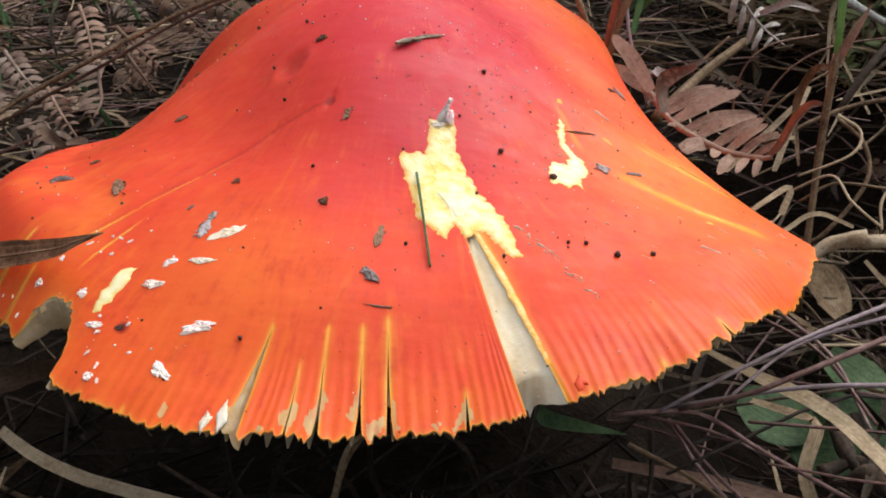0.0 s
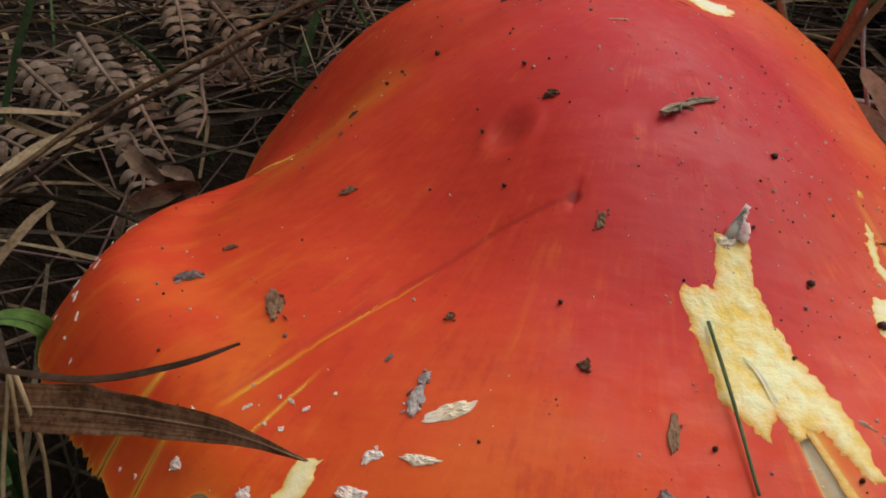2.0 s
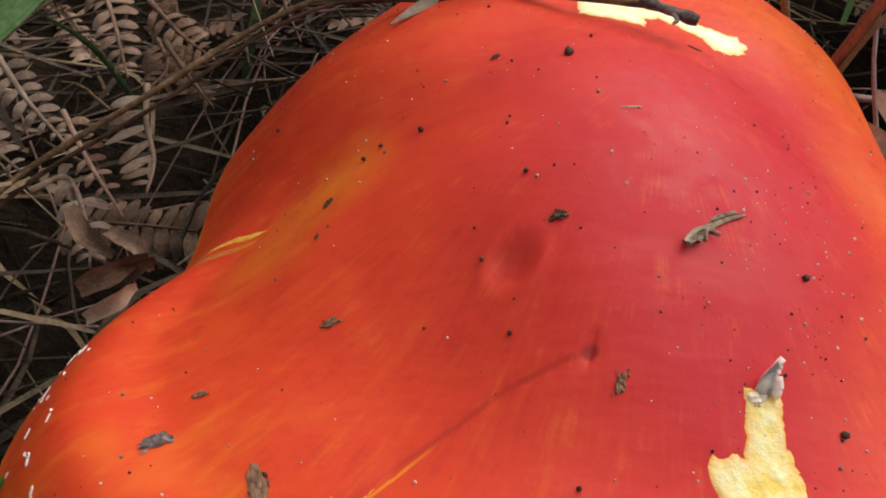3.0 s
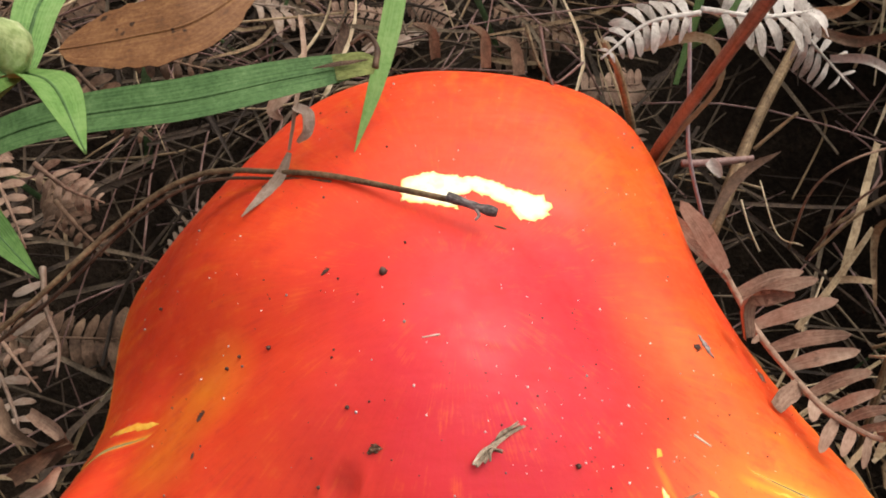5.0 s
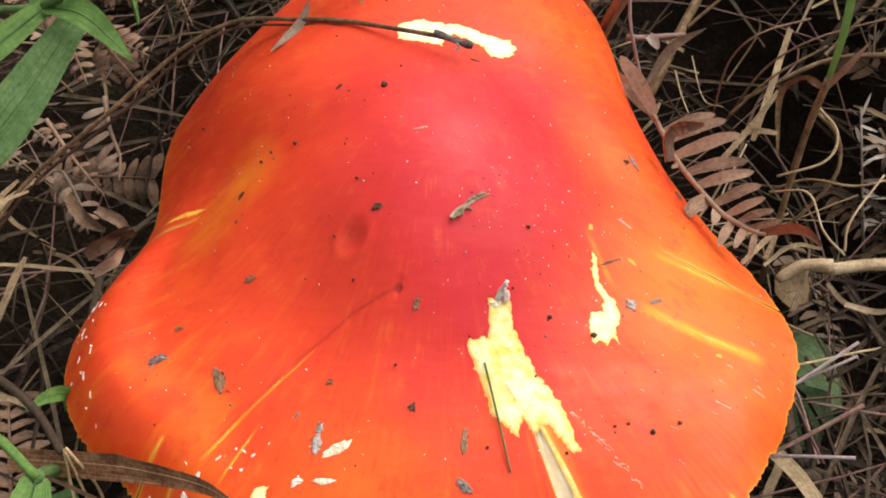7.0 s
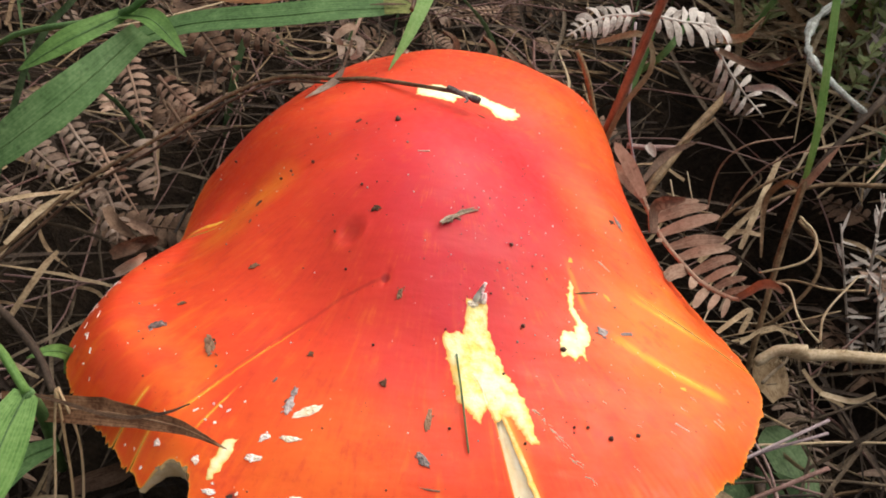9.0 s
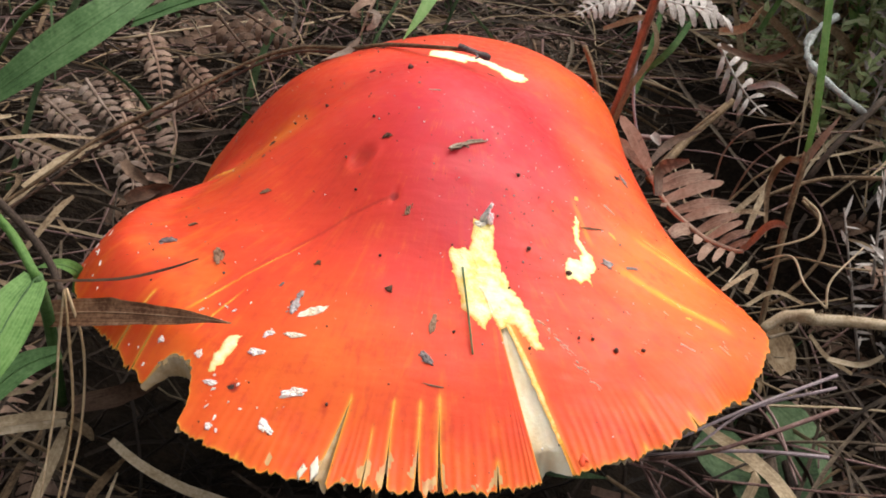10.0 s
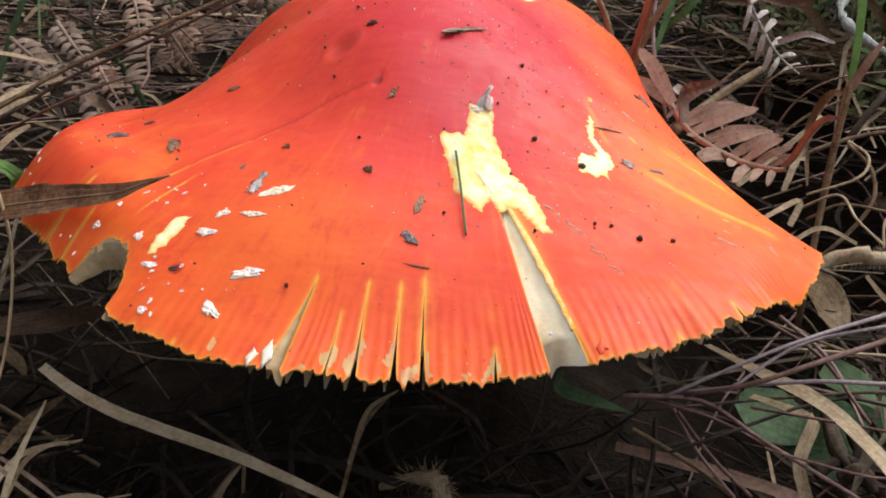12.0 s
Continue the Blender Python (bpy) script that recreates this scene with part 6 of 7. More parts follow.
for pts, r in (([(0.0852, 0.1678, 0.0540), (0.0834, 0.1548, 0.0520), (0.0850, 0.1496, 0.0500), (0.0920, 0.1478, 0.0460)], 0.0019), ([(0.0892, 0.1640, 0.0530), (0.0886, 0.1548, 0.0510), (0.0856, 0.1490, 0.0490)], 0.0015), ([(0.0778, 0.1505, 0.0480), (0.0848, 0.1512, 0.0510), (0.0866, 0.1459, 0.0500)], 0.0017),
               ([(0.0823, 0.1467, 0.0490), (0.0851, 0.1453, 0.0525), (0.0876, 0.1435, 0.0490)], 0.0020)):
    ob = Shape().tube(pts, r, r * 0.8, 9, 14, 0.35).part("branch", BARK, twig)
    ob.matrix_parent_inverse = twig.matrix_world.inverted()
Shape().blade([(0.0162, 0.1253, 0.0830), (0.0181, 0.1280, 0.0780), (0.0335, 0.1373, 0.0680)], 0.0030, (0.5, -0.7, 0.4), 0.4, 0.0003, 12, (0.6, 1, 0.02)).thing("green_grass", GREEN_DARK, "green grass tip below the rim", "grass", "green blades")

# litter in front
Shape().blade([(-0.0830, 0.1378, 0.0692), (-0.0738, 0.1306, 0.0690), (-0.0615, 0.1256, 0.0670), (-0.0434, 0.1241, 0.0620), (-0.0263, 0.1222, 0.0560), (-0.0132, 0.1189, 0.0520)], 0.0023, (0.1, -0.6, 0.8), 0.35, 0.0005, 24, (0.85, 1, 0.35), 0.0, 0.12).thing("dry_straw", STRAW_PALE, "long pale dry grass blade with a torn end", "grass", "dry strips")
for pts, w, m in (([(-0.0879, 0.1273, 0.0560), (-0.0858, 0.1351, 0.0580), (-0.0826, 0.1449, 0.0580)], 0.0022, STRAW), ([(-0.0848, 0.1214, 0.0500), (-0.0848, 0.1314, 0.0520), (-0.0787, 0.1384, 0.0530)], 0.0011, STRAW), ([(-0.0901, 0.1308, 0.0520), (-0.0820, 0.1272, 0.0500), (-0.0752, 0.1236, 0.0480)], 0.0009, FERN),
                  ([(-0.0934, 0.1433, 0.0740), (-0.0842, 0.1484, 0.0740), (-0.0764, 0.1554, 0.0730)], 0.0050, BROWN_BLADE), ([(-0.0479, 0.1304, 0.0460), (-0.0454, 0.1366, 0.0480), (-0.0443, 0.1396, 0.0480)], 0.0012, STRAW), ([(-0.0430, 0.1335, 0.0440), (-0.0443, 0.1403, 0.0460), (-0.0441, 0.1406, 0.0480)], 0.0008, STRAW),
                  ([(-0.0232, 0.1317, 0.0460), (-0.0208, 0.1488, 0.0520), (-0.0154, 0.1535, 0.0580)], 0.0010, STRAW), ([(-0.0069, 0.1537, 0.0600), (0.0033, 0.1516, 0.0550), (0.0069, 0.1494, 0.0480)], 0.0009, BARK), ([(-0.0938, 0.1431, 0.0700), (-0.0913, 0.1440, 0.0660), (-0.0906, 0.1452, 0.0620)], 0.0028, STRAW)):
    Shape().blade(pts, w, (0.1, -0.7, 0.7), 0.4, 0.0003, 14, (0.8, 1, 0.3), 0.4, 0.15).thing("dry_straw", m, "thin dry grass blade in the shade below the rim", "grass", "dry strips")
stub = holder("hairy_stub", "frayed pale hairy stalk end in front of the cap", "stalk", at=(-0.0010, 0.1250, 0.0460))
for name, g in (("culm", Shape().tube([(-0.0038, 0.1339, 0.0520), (-0.0025, 0.1302, 0.0490), (-0.0007, 0.1233, 0.0460), (0.0013, 0.1168, 0.0400)], 0.0019, 0.0022, 10, 14, 0.3)), ("culm", Shape().tube([(-0.0041, 0.1335, 0.0520), (-0.0086, 0.1358, 0.0500), (-0.0155, 0.1401, 0.0440)], 0.0017, 0.0009, 9, 10, 0.3))):
    ob = g.part(name, STRAW_PALE if name == "culm" else STRAW, stub)
    ob.matrix_parent_inverse = stub.matrix_world.inverted()
g = Shape()
tuft = random.Random(9)
for q in catmull([(-0.0105, 0.1369, 0.0490), (-0.0041, 0.1339, 0.0520), (-0.0023, 0.1294, 0.0490), (-0.0007, 0.1233, 0.0460)], 40):
    for _ in range(8):
        d = Vector((tuft.uniform(-1, 1), tuft.uniform(-1, 0.4), tuft.uniform(-0.4, 1))).normalized()
        g.tube([q + d * 0.0013, q + d * 0.0026, q + d * tuft.uniform(0.0032, 0.0050)], 0.00007, 0.00003, 3, 3)
ob = g.part("hairs", STRAW_PALE, stub)
ob.matrix_parent_inverse = stub.matrix_world.inverted()
Shape().blade([(-0.0763, 0.1081, 0.0520), (-0.0722, 0.1121, 0.0550), (-0.0674, 0.1139, 0.0560), (-0.0627, 0.1142, 0.0550), (-0.0586, 0.1123, 0.0500)], 0.0042, (0.1, -0.8, 0.6), 0.6, 0.0005, 20, (0.7, 1, 0.6), 0.3, 0.15).thing("dead_leaf", STRAW_PALE, "curled pale tan dead leaf in front of the cap", "leaf", "dead leaves")
for pts, w in (([(-0.0821, 0.1113, 0.0500), (-0.0818, 0.1202, 0.0580), (-0.0795, 0.1309, 0.0660)], 0.0012), ([(-0.0881, 0.1171, 0.0500), (-0.0837, 0.1268, 0.0560), (-0.0729, 0.1302, 0.0580)], 0.0011), ([(-0.0903, 0.1247, 0.0600), (-0.0816, 0.1192, 0.0560), (-0.0731, 0.1165, 0.0520)], 0.0008), ([(-0.0454, 0.1199, 0.0460), (-0.0465, 0.1289, 0.0480), (-0.0440, 0.1363, 0.0500)], 0.0013), ([(-0.0215, 0.1327, 0.0550), (-0.0192, 0.1436, 0.0600), (-0.0134, 0.1494, 0.0620)], 0.0010)):
    Shape().blade(pts, w, (0.1, -0.7, 0.7), 0.4, 0.0004, 14, (0.8, 1, 0.3), 0.4, 0.15).thing("dry_straw", STRAW_PALE, "thin bleached grass blade in front of the cap", "grass", "dry strips")

# dry blade resting on the cap's edge, a thin olive blade over it, hanging strands
g = Shape().blade([(-0.1080, 0.1500, 0.0950), (-0.0985, 0.1470, 0.0972), (-0.0880, 0.1435, 0.1008), (-0.0770, 0.1394, 0.1042), (-0.0636, 0.1330, 0.1085), (-0.0570, 0.1275, 0.1122), (-0.0495, 0.1200, 0.1168)], 0.0062, (0.0, -0.75, 0.65), 0.3, 0.0004, 28, (0.9, 1, 0.03), 0.1, 0.08, tail=0.8)
midrib(g, WITHERED, g.thing("dead_leaf", WITHERED, "brown withered grass leaf lying on the cap's edge", "leaf", "dead leaves"))
Shape().blade([(-0.0944, 0.1375, 0.1120), (-0.0824, 0.1292, 0.1180), (-0.0683, 0.1187, 0.1260), (-0.0587, 0.1152, 0.1310), (-0.0537, 0.1160, 0.1329)], 0.0008, (0.1, -0.4, 1), 0.3, 0.0004, 18, (0.8, 1, 0.3)).thing("green_grass", BROWN_BLADE, "thin olive grass tip hanging over the cap", "grass", "dead leaves")
for pts in ([(-0.0919, 0.1453, 0.1050), (-0.0932, 0.1420, 0.0942), (-0.0938, 0.1360, 0.0798), (-0.0959, 0.1260, 0.0601)], [(-0.0919, 0.1453, 0.1052), (-0.0910, 0.1420, 0.0943), (-0.0902, 0.1360, 0.0768), (-0.0923, 0.1260, 0.0587)], [(-0.0915, 0.1455, 0.1054), (-0.0881, 0.1420, 0.0915), (-0.0887, 0.1360, 0.0736), (-0.0911, 0.1270, 0.0596)]):
    Shape().tube(pts, 0.00034, 0.00030, 6, 22, 0.25).thing("hanging_strand", STRAND, "thin tan strand of dead grass hanging beside the cap", "straw", "hanging strands")
Shape().tube([(-0.1141, 0.1638, 0.1180), (-0.1059, 0.1600, 0.1120), (-0.0987, 0.1543, 0.1070), (-0.0925, 0.1450, 0.1045)], 0.0010, 0.0009, 7, 14, 0.15).thing("straw", BARK, "bent dry grass stem beside the cap", "straw", "straws")

# leafy grass shoot beside the rim
shoot = holder("grass_shoot", "green leafy grass shoot standing beside the rim", "grass", at=(-0.105, 0.135, 0.05))
for name, g, m in (("culm", Shape().tube([(-0.1008, 0.1285, 0.1500), (-0.1029, 0.1390, 0.1300), (-0.0988, 0.1406, 0.1210), (-0.0924, 0.1347, 0.1148)], 0.0009, 0.0010, 8, 16), GREEN_BRIGHT),
                   ("culm", Shape().tube([(-0.0924, 0.1347, 0.1148), (-0.0965, 0.1455, 0.0960), (-0.1041, 0.1608, 0.0600)], 0.0014, 0.0014, 8, 12), GREEN),
                   ("leaf", Shape().blade([(-0.0924, 0.1347, 0.1148), (-0.0940, 0.1261, 0.1120), (-0.0964, 0.1159, 0.1060), (-0.1016, 0.1069, 0.0980)], 0.0100, (0.3, -0.5, 0.8), 0.2, 0.0004, 16, (0.5, 1, 0.3)), GREEN_BRIGHT),
                   ("leaf", Shape().blade([(-0.0938, 0.1429, 0.0900), (-0.1015, 0.1387, 0.0880), (-0.1097, 0.1316, 0.0820), (-0.1173, 0.1266, 0.0760)], 0.0065, (0.2, -0.6, 0.8), 0.25, 0.0004, 14, (0.5, 1, 0.3)), GREEN),
                   ("leaf", Shape().blade([(-0.0962, 0.1610, 0.0940), (-0.0956, 0.1624, 0.0990), (-0.0985, 0.1595, 0.1030), (-0.1022, 0.1556, 0.1040)], 0.0034, (0.2, -0.5, 0.8), 0.4, 0.0003, 14, (0.7, 1, 0.05)), GREEN_BRIGHT)):
    ob = g.part(name, m, shoot)
    ob.matrix_parent_inverse = shoot.matrix_world.inverted()
    if name == "leaf":
        bpy.context.view_layer.update()
        midrib(g, GREEN, ob)

# leafy shoot behind, whose leaves reach over the cap
shoot = holder("grass_shoot", "tall green grass shoot leaning over the cap", "grass", at=(-0.190, 0.300, 0.08))
for name, g, m, label in (("culm", Shape().tube([(-0.190, 0.300, 0.08), (-0.140, 0.255, 0.135), (-0.0882, 0.2152, 0.1630), (-0.075, 0.215, 0.178), (-0.0634, 0.2074, 0.190)], 0.0007, 0.0011, 8, 18), GREEN, ""),
                   ("leaf", Shape().blade([(-0.0838, 0.2140, 0.1594), (-0.0956, 0.1953, 0.1520), (-0.1088, 0.1873, 0.1430), (-0.1235, 0.1853, 0.1320)], 0.0105, (0.25, -0.6, 0.75), 0.25, 0.0004, 18, (0.55, 1, 0.5)), GREEN, "broad dark green leaf"),
                   ("leaf", Shape().blade([(-0.0882, 0.2152, 0.1630), (-0.0987, 0.2054, 0.1600), (-0.1106, 0.2017, 0.1530)], 0.0058, (0.25, -0.6, 0.75), 0.35, 0.0004, 14, (0.6, 1, 0.02)), GREEN_BRIGHT, "fresh green leaf"),
                   ("leaf", Shape().blade([(-0.0882, 0.2152, 0.1630), (-0.0790, 0.2080, 0.1655), (-0.0695, 0.1982, 0.1606)], 0.0060, (0.1, -0.3, 0.9), 0.35, 0.0004, 14, (0.6, 1, 0.02)), GREEN_BRIGHT, "fresh green leaf"),
                   ("leaf", Shape().blade([(-0.0634, 0.2074, 0.190), (-0.0590, 0.1850, 0.2030), (-0.0550, 0.1620, 0.2090), (-0.0505, 0.1412, 0.2101)], 0.0040, (0.9, 0, 0.4), 0.3, 0.0004, 18, (0.6, 1, 0.02)), GREEN_BRIGHT, "fresh green leaf"),
                   ("leaf", Shape().blade([(-0.0634, 0.2074, 0.190), (-0.0540, 0.1930, 0.1980), (-0.0475, 0.1779, 0.2000)], 0.0052, (0.3, 0, 0.9), 0.3, 0.0004, 14, (0.6, 1, 0.02)), GREEN_BRIGHT, "fresh green leaf"),
                   ("leaf", Shape().blade([(-0.0634, 0.2074, 0.190), (-0.0610, 0.2220, 0.1930), (-0.0560, 0.2360, 0.1830)], 0.0060, (0.3, 0, 0.9), 0.3, 0.0004, 14, (0.6, 1, 0.2)), GREEN_BRIGHT, "fresh green leaf"),
                   ("leaf", Shape().blade([(-0.0634, 0.2074, 0.190), (-0.0720, 0.1960, 0.1960), (-0.0820, 0.1870, 0.1900)], 0.0052, (0.3, 0, 0.9), 0.3, 0.0004, 14, (0.6, 1, 0.02)), GREEN_BRIGHT, "fresh green leaf")):
    ob = g.part(name, m, shoot, label)
    ob.matrix_parent_inverse = shoot.matrix_world.inverted()
    if name == "leaf":
        bpy.context.view_layer.update()
        midrib(g, GREEN, ob)

node = Vector((-0.0634, 0.2074, 0.190))
tip = node + (Vector((-0.0625, 0.2008, 0.2000)) - node) * 1.15
g = Shape().tube([node, node.lerp(tip, 0.25), node.lerp(tip, 0.5)], 0.0012, 0.0040, 12, 8).tube([node.lerp(tip, 0.49), node.lerp(tip, 0.75), tip], 0.0040, 0.0012, 12, 8)
ob = g.part("bud", BUD, shoot, "pale green swollen bud")
ob.matrix_parent_inverse = shoot.matrix_world.inverted()

# long green leaf with a yellowed tip, and the blade that crosses it
leaf = holder("grass_leaf", "long green grass leaf with yellowed dying tip", "grass", at=(-0.1100, 0.2600, 0.1330))
for name, g, m, label in (("blade", Shape().blade([(-0.1100, 0.2600, 0.1330), (-0.0850, 0.2560, 0.1440), (-0.0550, 0.2500, 0.1510), (-0.0380, 0.2500, 0.1535), (-0.0235, 0.2510, 0.1545)], 0.0094, (0, -0.42, 1), 0.18, 0.0004, 24, (0.8, 1, 0.62)), GREEN, ""),
                          ("tip", Shape().blade([(-0.0260, 0.2506, 0.1546), (-0.0210, 0.2510, 0.1548), (-0.0182, 0.2502, 0.1542)], 0.0060, (0, -0.42, 1), 0.18, 0.0004, 10, (0.95, 0.9, 0.45)), TIP, "yellowed tip"),
                          ("dead_streak", Shape().blade([(-0.0300, 0.2506, 0.1550), (-0.0245, 0.2508, 0.1554), (-0.0195, 0.2510, 0.1556)], 0.0010, (0, -0.42, 1), 0.1, 0.0004, 14, (0.1, 1, 0.1), 0.0, 0.3), BROWN_BLADE, "brown dying streak"),
                          ("curl", Shape().tube([(-0.0182, 0.2502, 0.1542), (-0.0175, 0.2545, 0.1560), (-0.0195, 0.2580, 0.1568), (-0.0225, 0.2560, 0.1560)], 0.0007, 0.0004, 7, 14, 0.3), BROWN_BLADE, "curled brown end")):
    ob = g.part(name, m, leaf, label)
    ob.matrix_parent_inverse = leaf.matrix_world.inverted()
    if name == "blade":
        bpy.context.view_layer.update()
        midrib(g, GREEN, ob, 0.0004)
Shape().blade([(-0.0060, 0.3050, 0.175), (-0.0115, 0.2780, 0.1560), (-0.0175, 0.2600, 0.1455), (-0.0240, 0.2456, 0.1375)], 0.0048, (0.3, -0.8, 0.5), 0.3, 0.0004, 16, (0.7, 1, 0.02)).thing("green_grass", GREEN_BRIGHT, "green grass blade hanging over the cap's back", "grass", "green blades")
# spotted tan leaf
g = Shape().blade([(-0.0439, 0.2863, 0.1520), (-0.0557, 0.2767, 0.1510), (-0.0691, 0.2761, 0.1490), (-0.0852, 0.2772, 0.1460)], 0.0185, (0, -0.3, 1), 0.12, 0.0006, 26, (0.35, 1, 0.6), 0.0, 0.16, blunt=0.3)
midrib(g, TAN_LEAF, g.thing("spotted_leaf", TAN_LEAF, "tan dead leaf with black spots", "leaf", "dead leaves"), 0.0005)

# stalk that lies over the back of the cap, with its grey broken end
stalk = holder("dead_grass", "brown dead grass stem lying across the cap", "straw", at=(-0.130, 0.200, 0.093))
for name, g, m in (("stem", Shape().tube([(-0.150, 0.185, 0.085), (-0.1233, 0.2093, 0.1000), (-0.1111, 0.2215, 0.1080), (-0.0910, 0.2320, 0.1180), (-0.0709, 0.2454, 0.1270), (-0.0560, 0.2500, 0.1315), (-0.0395, 0.2458, 0.1337), (-0.0290, 0.2390, 0.1377), (-0.0140, 0.2290, 0.1411), (-0.0070, 0.2245, 0.1424)], 0.00062, 0.0006, 8, 40, 0.12), STRAW),
                   ("second_stem", Shape().tube([(-0.150, 0.180, 0.083), (-0.1219, 0.2128, 0.0980), (-0.1097, 0.2235, 0.1060), (-0.0891, 0.2331, 0.1160), (-0.0702, 0.2451, 0.1255), (-0.0560, 0.2485, 0.1305), (-0.0395, 0.2446, 0.1330), (-0.0290, 0.2380, 0.1370)], 0.00055, 0.0003, 8, 36, 0.12), BROWN_BLADE),
                   ("broken_end", Shape().tube([(-0.0075, 0.2248, 0.1430), (-0.0030, 0.2225, 0.1424), (0.0012, 0.2208, 0.1416)], 0.0010, 0.0007, 8, 14, 0.8), GREY_BIT),
                   ("stub", Shape().tube([(-0.0030, 0.2224, 0.1424), (-0.0022, 0.2206, 0.1418), (-0.0030, 0.2196, 0.1416)], 0.0005, 0.0003, 6, 8, 0.5), GREY_BIT)):
    ob = g.part(name, m, stalk)
    ob.matrix_parent_inverse = stalk.matrix_world.inverted()
# dry strip hanging onto the cap
strip = holder("dry_strip", "twisted pale dry fern strip hanging onto the cap", "fern", "dead fern bits", at=(-0.0330, 0.2769, 0.1500))
for name, pts, w, m, twist, tail in (("stem", [(-0.0330, 0.2769, 0.1500), (-0.0326, 0.2660, 0.1478), (-0.0345, 0.2560, 0.1445), (-0.0372, 0.2482, 0.1372)], 0.0012, FERN, 1.0, (0.8, 1, 0.7)),
                                     ("tail", [(-0.0372, 0.2482, 0.1366), (-0.0395, 0.2443, 0.1341), (-0.0430, 0.2400, 0.1333), (-0.0472, 0.2352, 0.1325)], 0.0025, FERN_PALE, 0.5, (0.4, 1, 0.1)),
                                     ("leaflet", [(-0.0330, 0.2640, 0.1472), (-0.0362, 0.2620, 0.1480), (-0.0385, 0.2600, 0.1462), (-0.0375, 0.2588, 0.1446)], 0.0030, FERN_PALE, 0.8, (0.6, 1, 0.3)),
                                     ("leaflet", [(-0.0340, 0.2580, 0.1450), (-0.0372, 0.2565, 0.1452), (-0.0398, 0.2545, 0.1430), (-0.0380, 0.2530, 0.1415)], 0.0030, FERN, 0.8, (0.6, 1, 0.3)),
                                     ("leaflet", [(-0.0352, 0.2545, 0.1436), (-0.0328, 0.2520, 0.1432), (-0.0330, 0.2490, 0.1410), (-0.0352, 0.2480, 0.1392)], 0.0028, FERN_PALE, -0.8, (0.6, 1, 0.3))):
    ob = Shape().blade(pts, w, (0.2, -0.6, 0.8), 0.5, 0.0003, 22, tail, twist, 0.3).part(name, m, strip)
    ob.matrix_parent_inverse = strip.matrix_world.inverted()

# bark chips and flakes at the rim
for pts, w, m in (([(-0.1036, 0.2198, 0.1030), (-0.0971, 0.2099, 0.1040), (-0.0923, 0.2074, 0.1020)], 0.0035, FERN_DARK), ([(-0.0971, 0.2018, 0.0990), (-0.0924, 0.2039, 0.1010), (-0.0869, 0.2086, 0.1010)], 0.0040, BROWN_BLADE), ([(-0.0964, 0.2169, 0.1000), (-0.0895, 0.2106, 0.1020), (-0.0864, 0.2073, 0.0990)], 0.0030, FERN),
                  ([(-0.0993, 0.2076, 0.0950), (-0.0916, 0.2057, 0.0990), (-0.0852, 0.2065, 0.1020)], 0.0038, FERN_DARK), ([(-0.0965, 0.2000, 0.0940), (-0.0904, 0.2005, 0.0980), (-0.0882, 0.2042, 0.0980)], 0.0030, FERN)):
    Shape().blade(pts, w, (0.3, -0.5, 0.7), 0.8, 0.0006, 10, (0.7, 1, 0.4), 0.9, 0.35).thing("bark_chip", m, "curled brown chip of dead bark beside the rim", "bark", "bark chips")
for pts, w in (([(-0.1257, 0.1952, 0.1180), (-0.1176, 0.2037, 0.1160), (-0.1086, 0.2133, 0.1120)], 0.0012), ([(-0.1262, 0.2039, 0.1000), (-0.1192, 0.2158, 0.1040), (-0.1103, 0.2234, 0.1060)], 0.0016), ([(-0.1325, 0.2012, 0.0920), (-0.1250, 0.2202, 0.0980), (-0.1182, 0.2296, 0.1000)], 0.0016), ([(-0.1214, 0.1866, 0.0880), (-0.1152, 0.1979, 0.0960), (-0.1124, 0.2042, 0.0980)], 0.0018),
               ([(-0.1273, 0.1782, 0.0860), (-0.1151, 0.1705, 0.0880), (-0.1062, 0.1655, 0.0880)], 0.0014), ([(-0.1152, 0.1408, 0.0660), (-0.1059, 0.1420, 0.0680), (-0.0959, 0.1442, 0.0680)], 0.0030), ([(-0.1019, 0.1463, 0.0500), (-0.0971, 0.1453, 0.0620), (-0.0961, 0.1448, 0.0660)], 0.0026), ([(-0.1095, 0.1382, 0.0720), (-0.1010, 0.1399, 0.0730), (-0.0939, 0.1412, 0.0730)], 0.0026), ([(-0.0994, 0.1299, 0.0560), (-0.0974, 0.1386, 0.0620), (-0.0967, 0.1456, 0.0660)], 0.0028), ([(-0.1138, 0.1502, 0.0700), (-0.1062, 0.1481, 0.0740), (-0.0983, 0.1489, 0.0800)], 0.0012), ([(-0.1195, 0.1417, 0.0520), (-0.1052, 0.1464, 0.0660), (-0.0982, 0.1625, 0.0820)], 0.0010)):
    Shape().blade(pts, w, (0.2, -0.6, 0.8), 0.4, 0.0004, 12, (0.8, 1, 0.5), 0.2, 0.15).thing("dry_straw", STRAW_PALE, "weathered dry grass blade in the litter", "grass", "dry strips")

# ---- bits lying on the cap ----


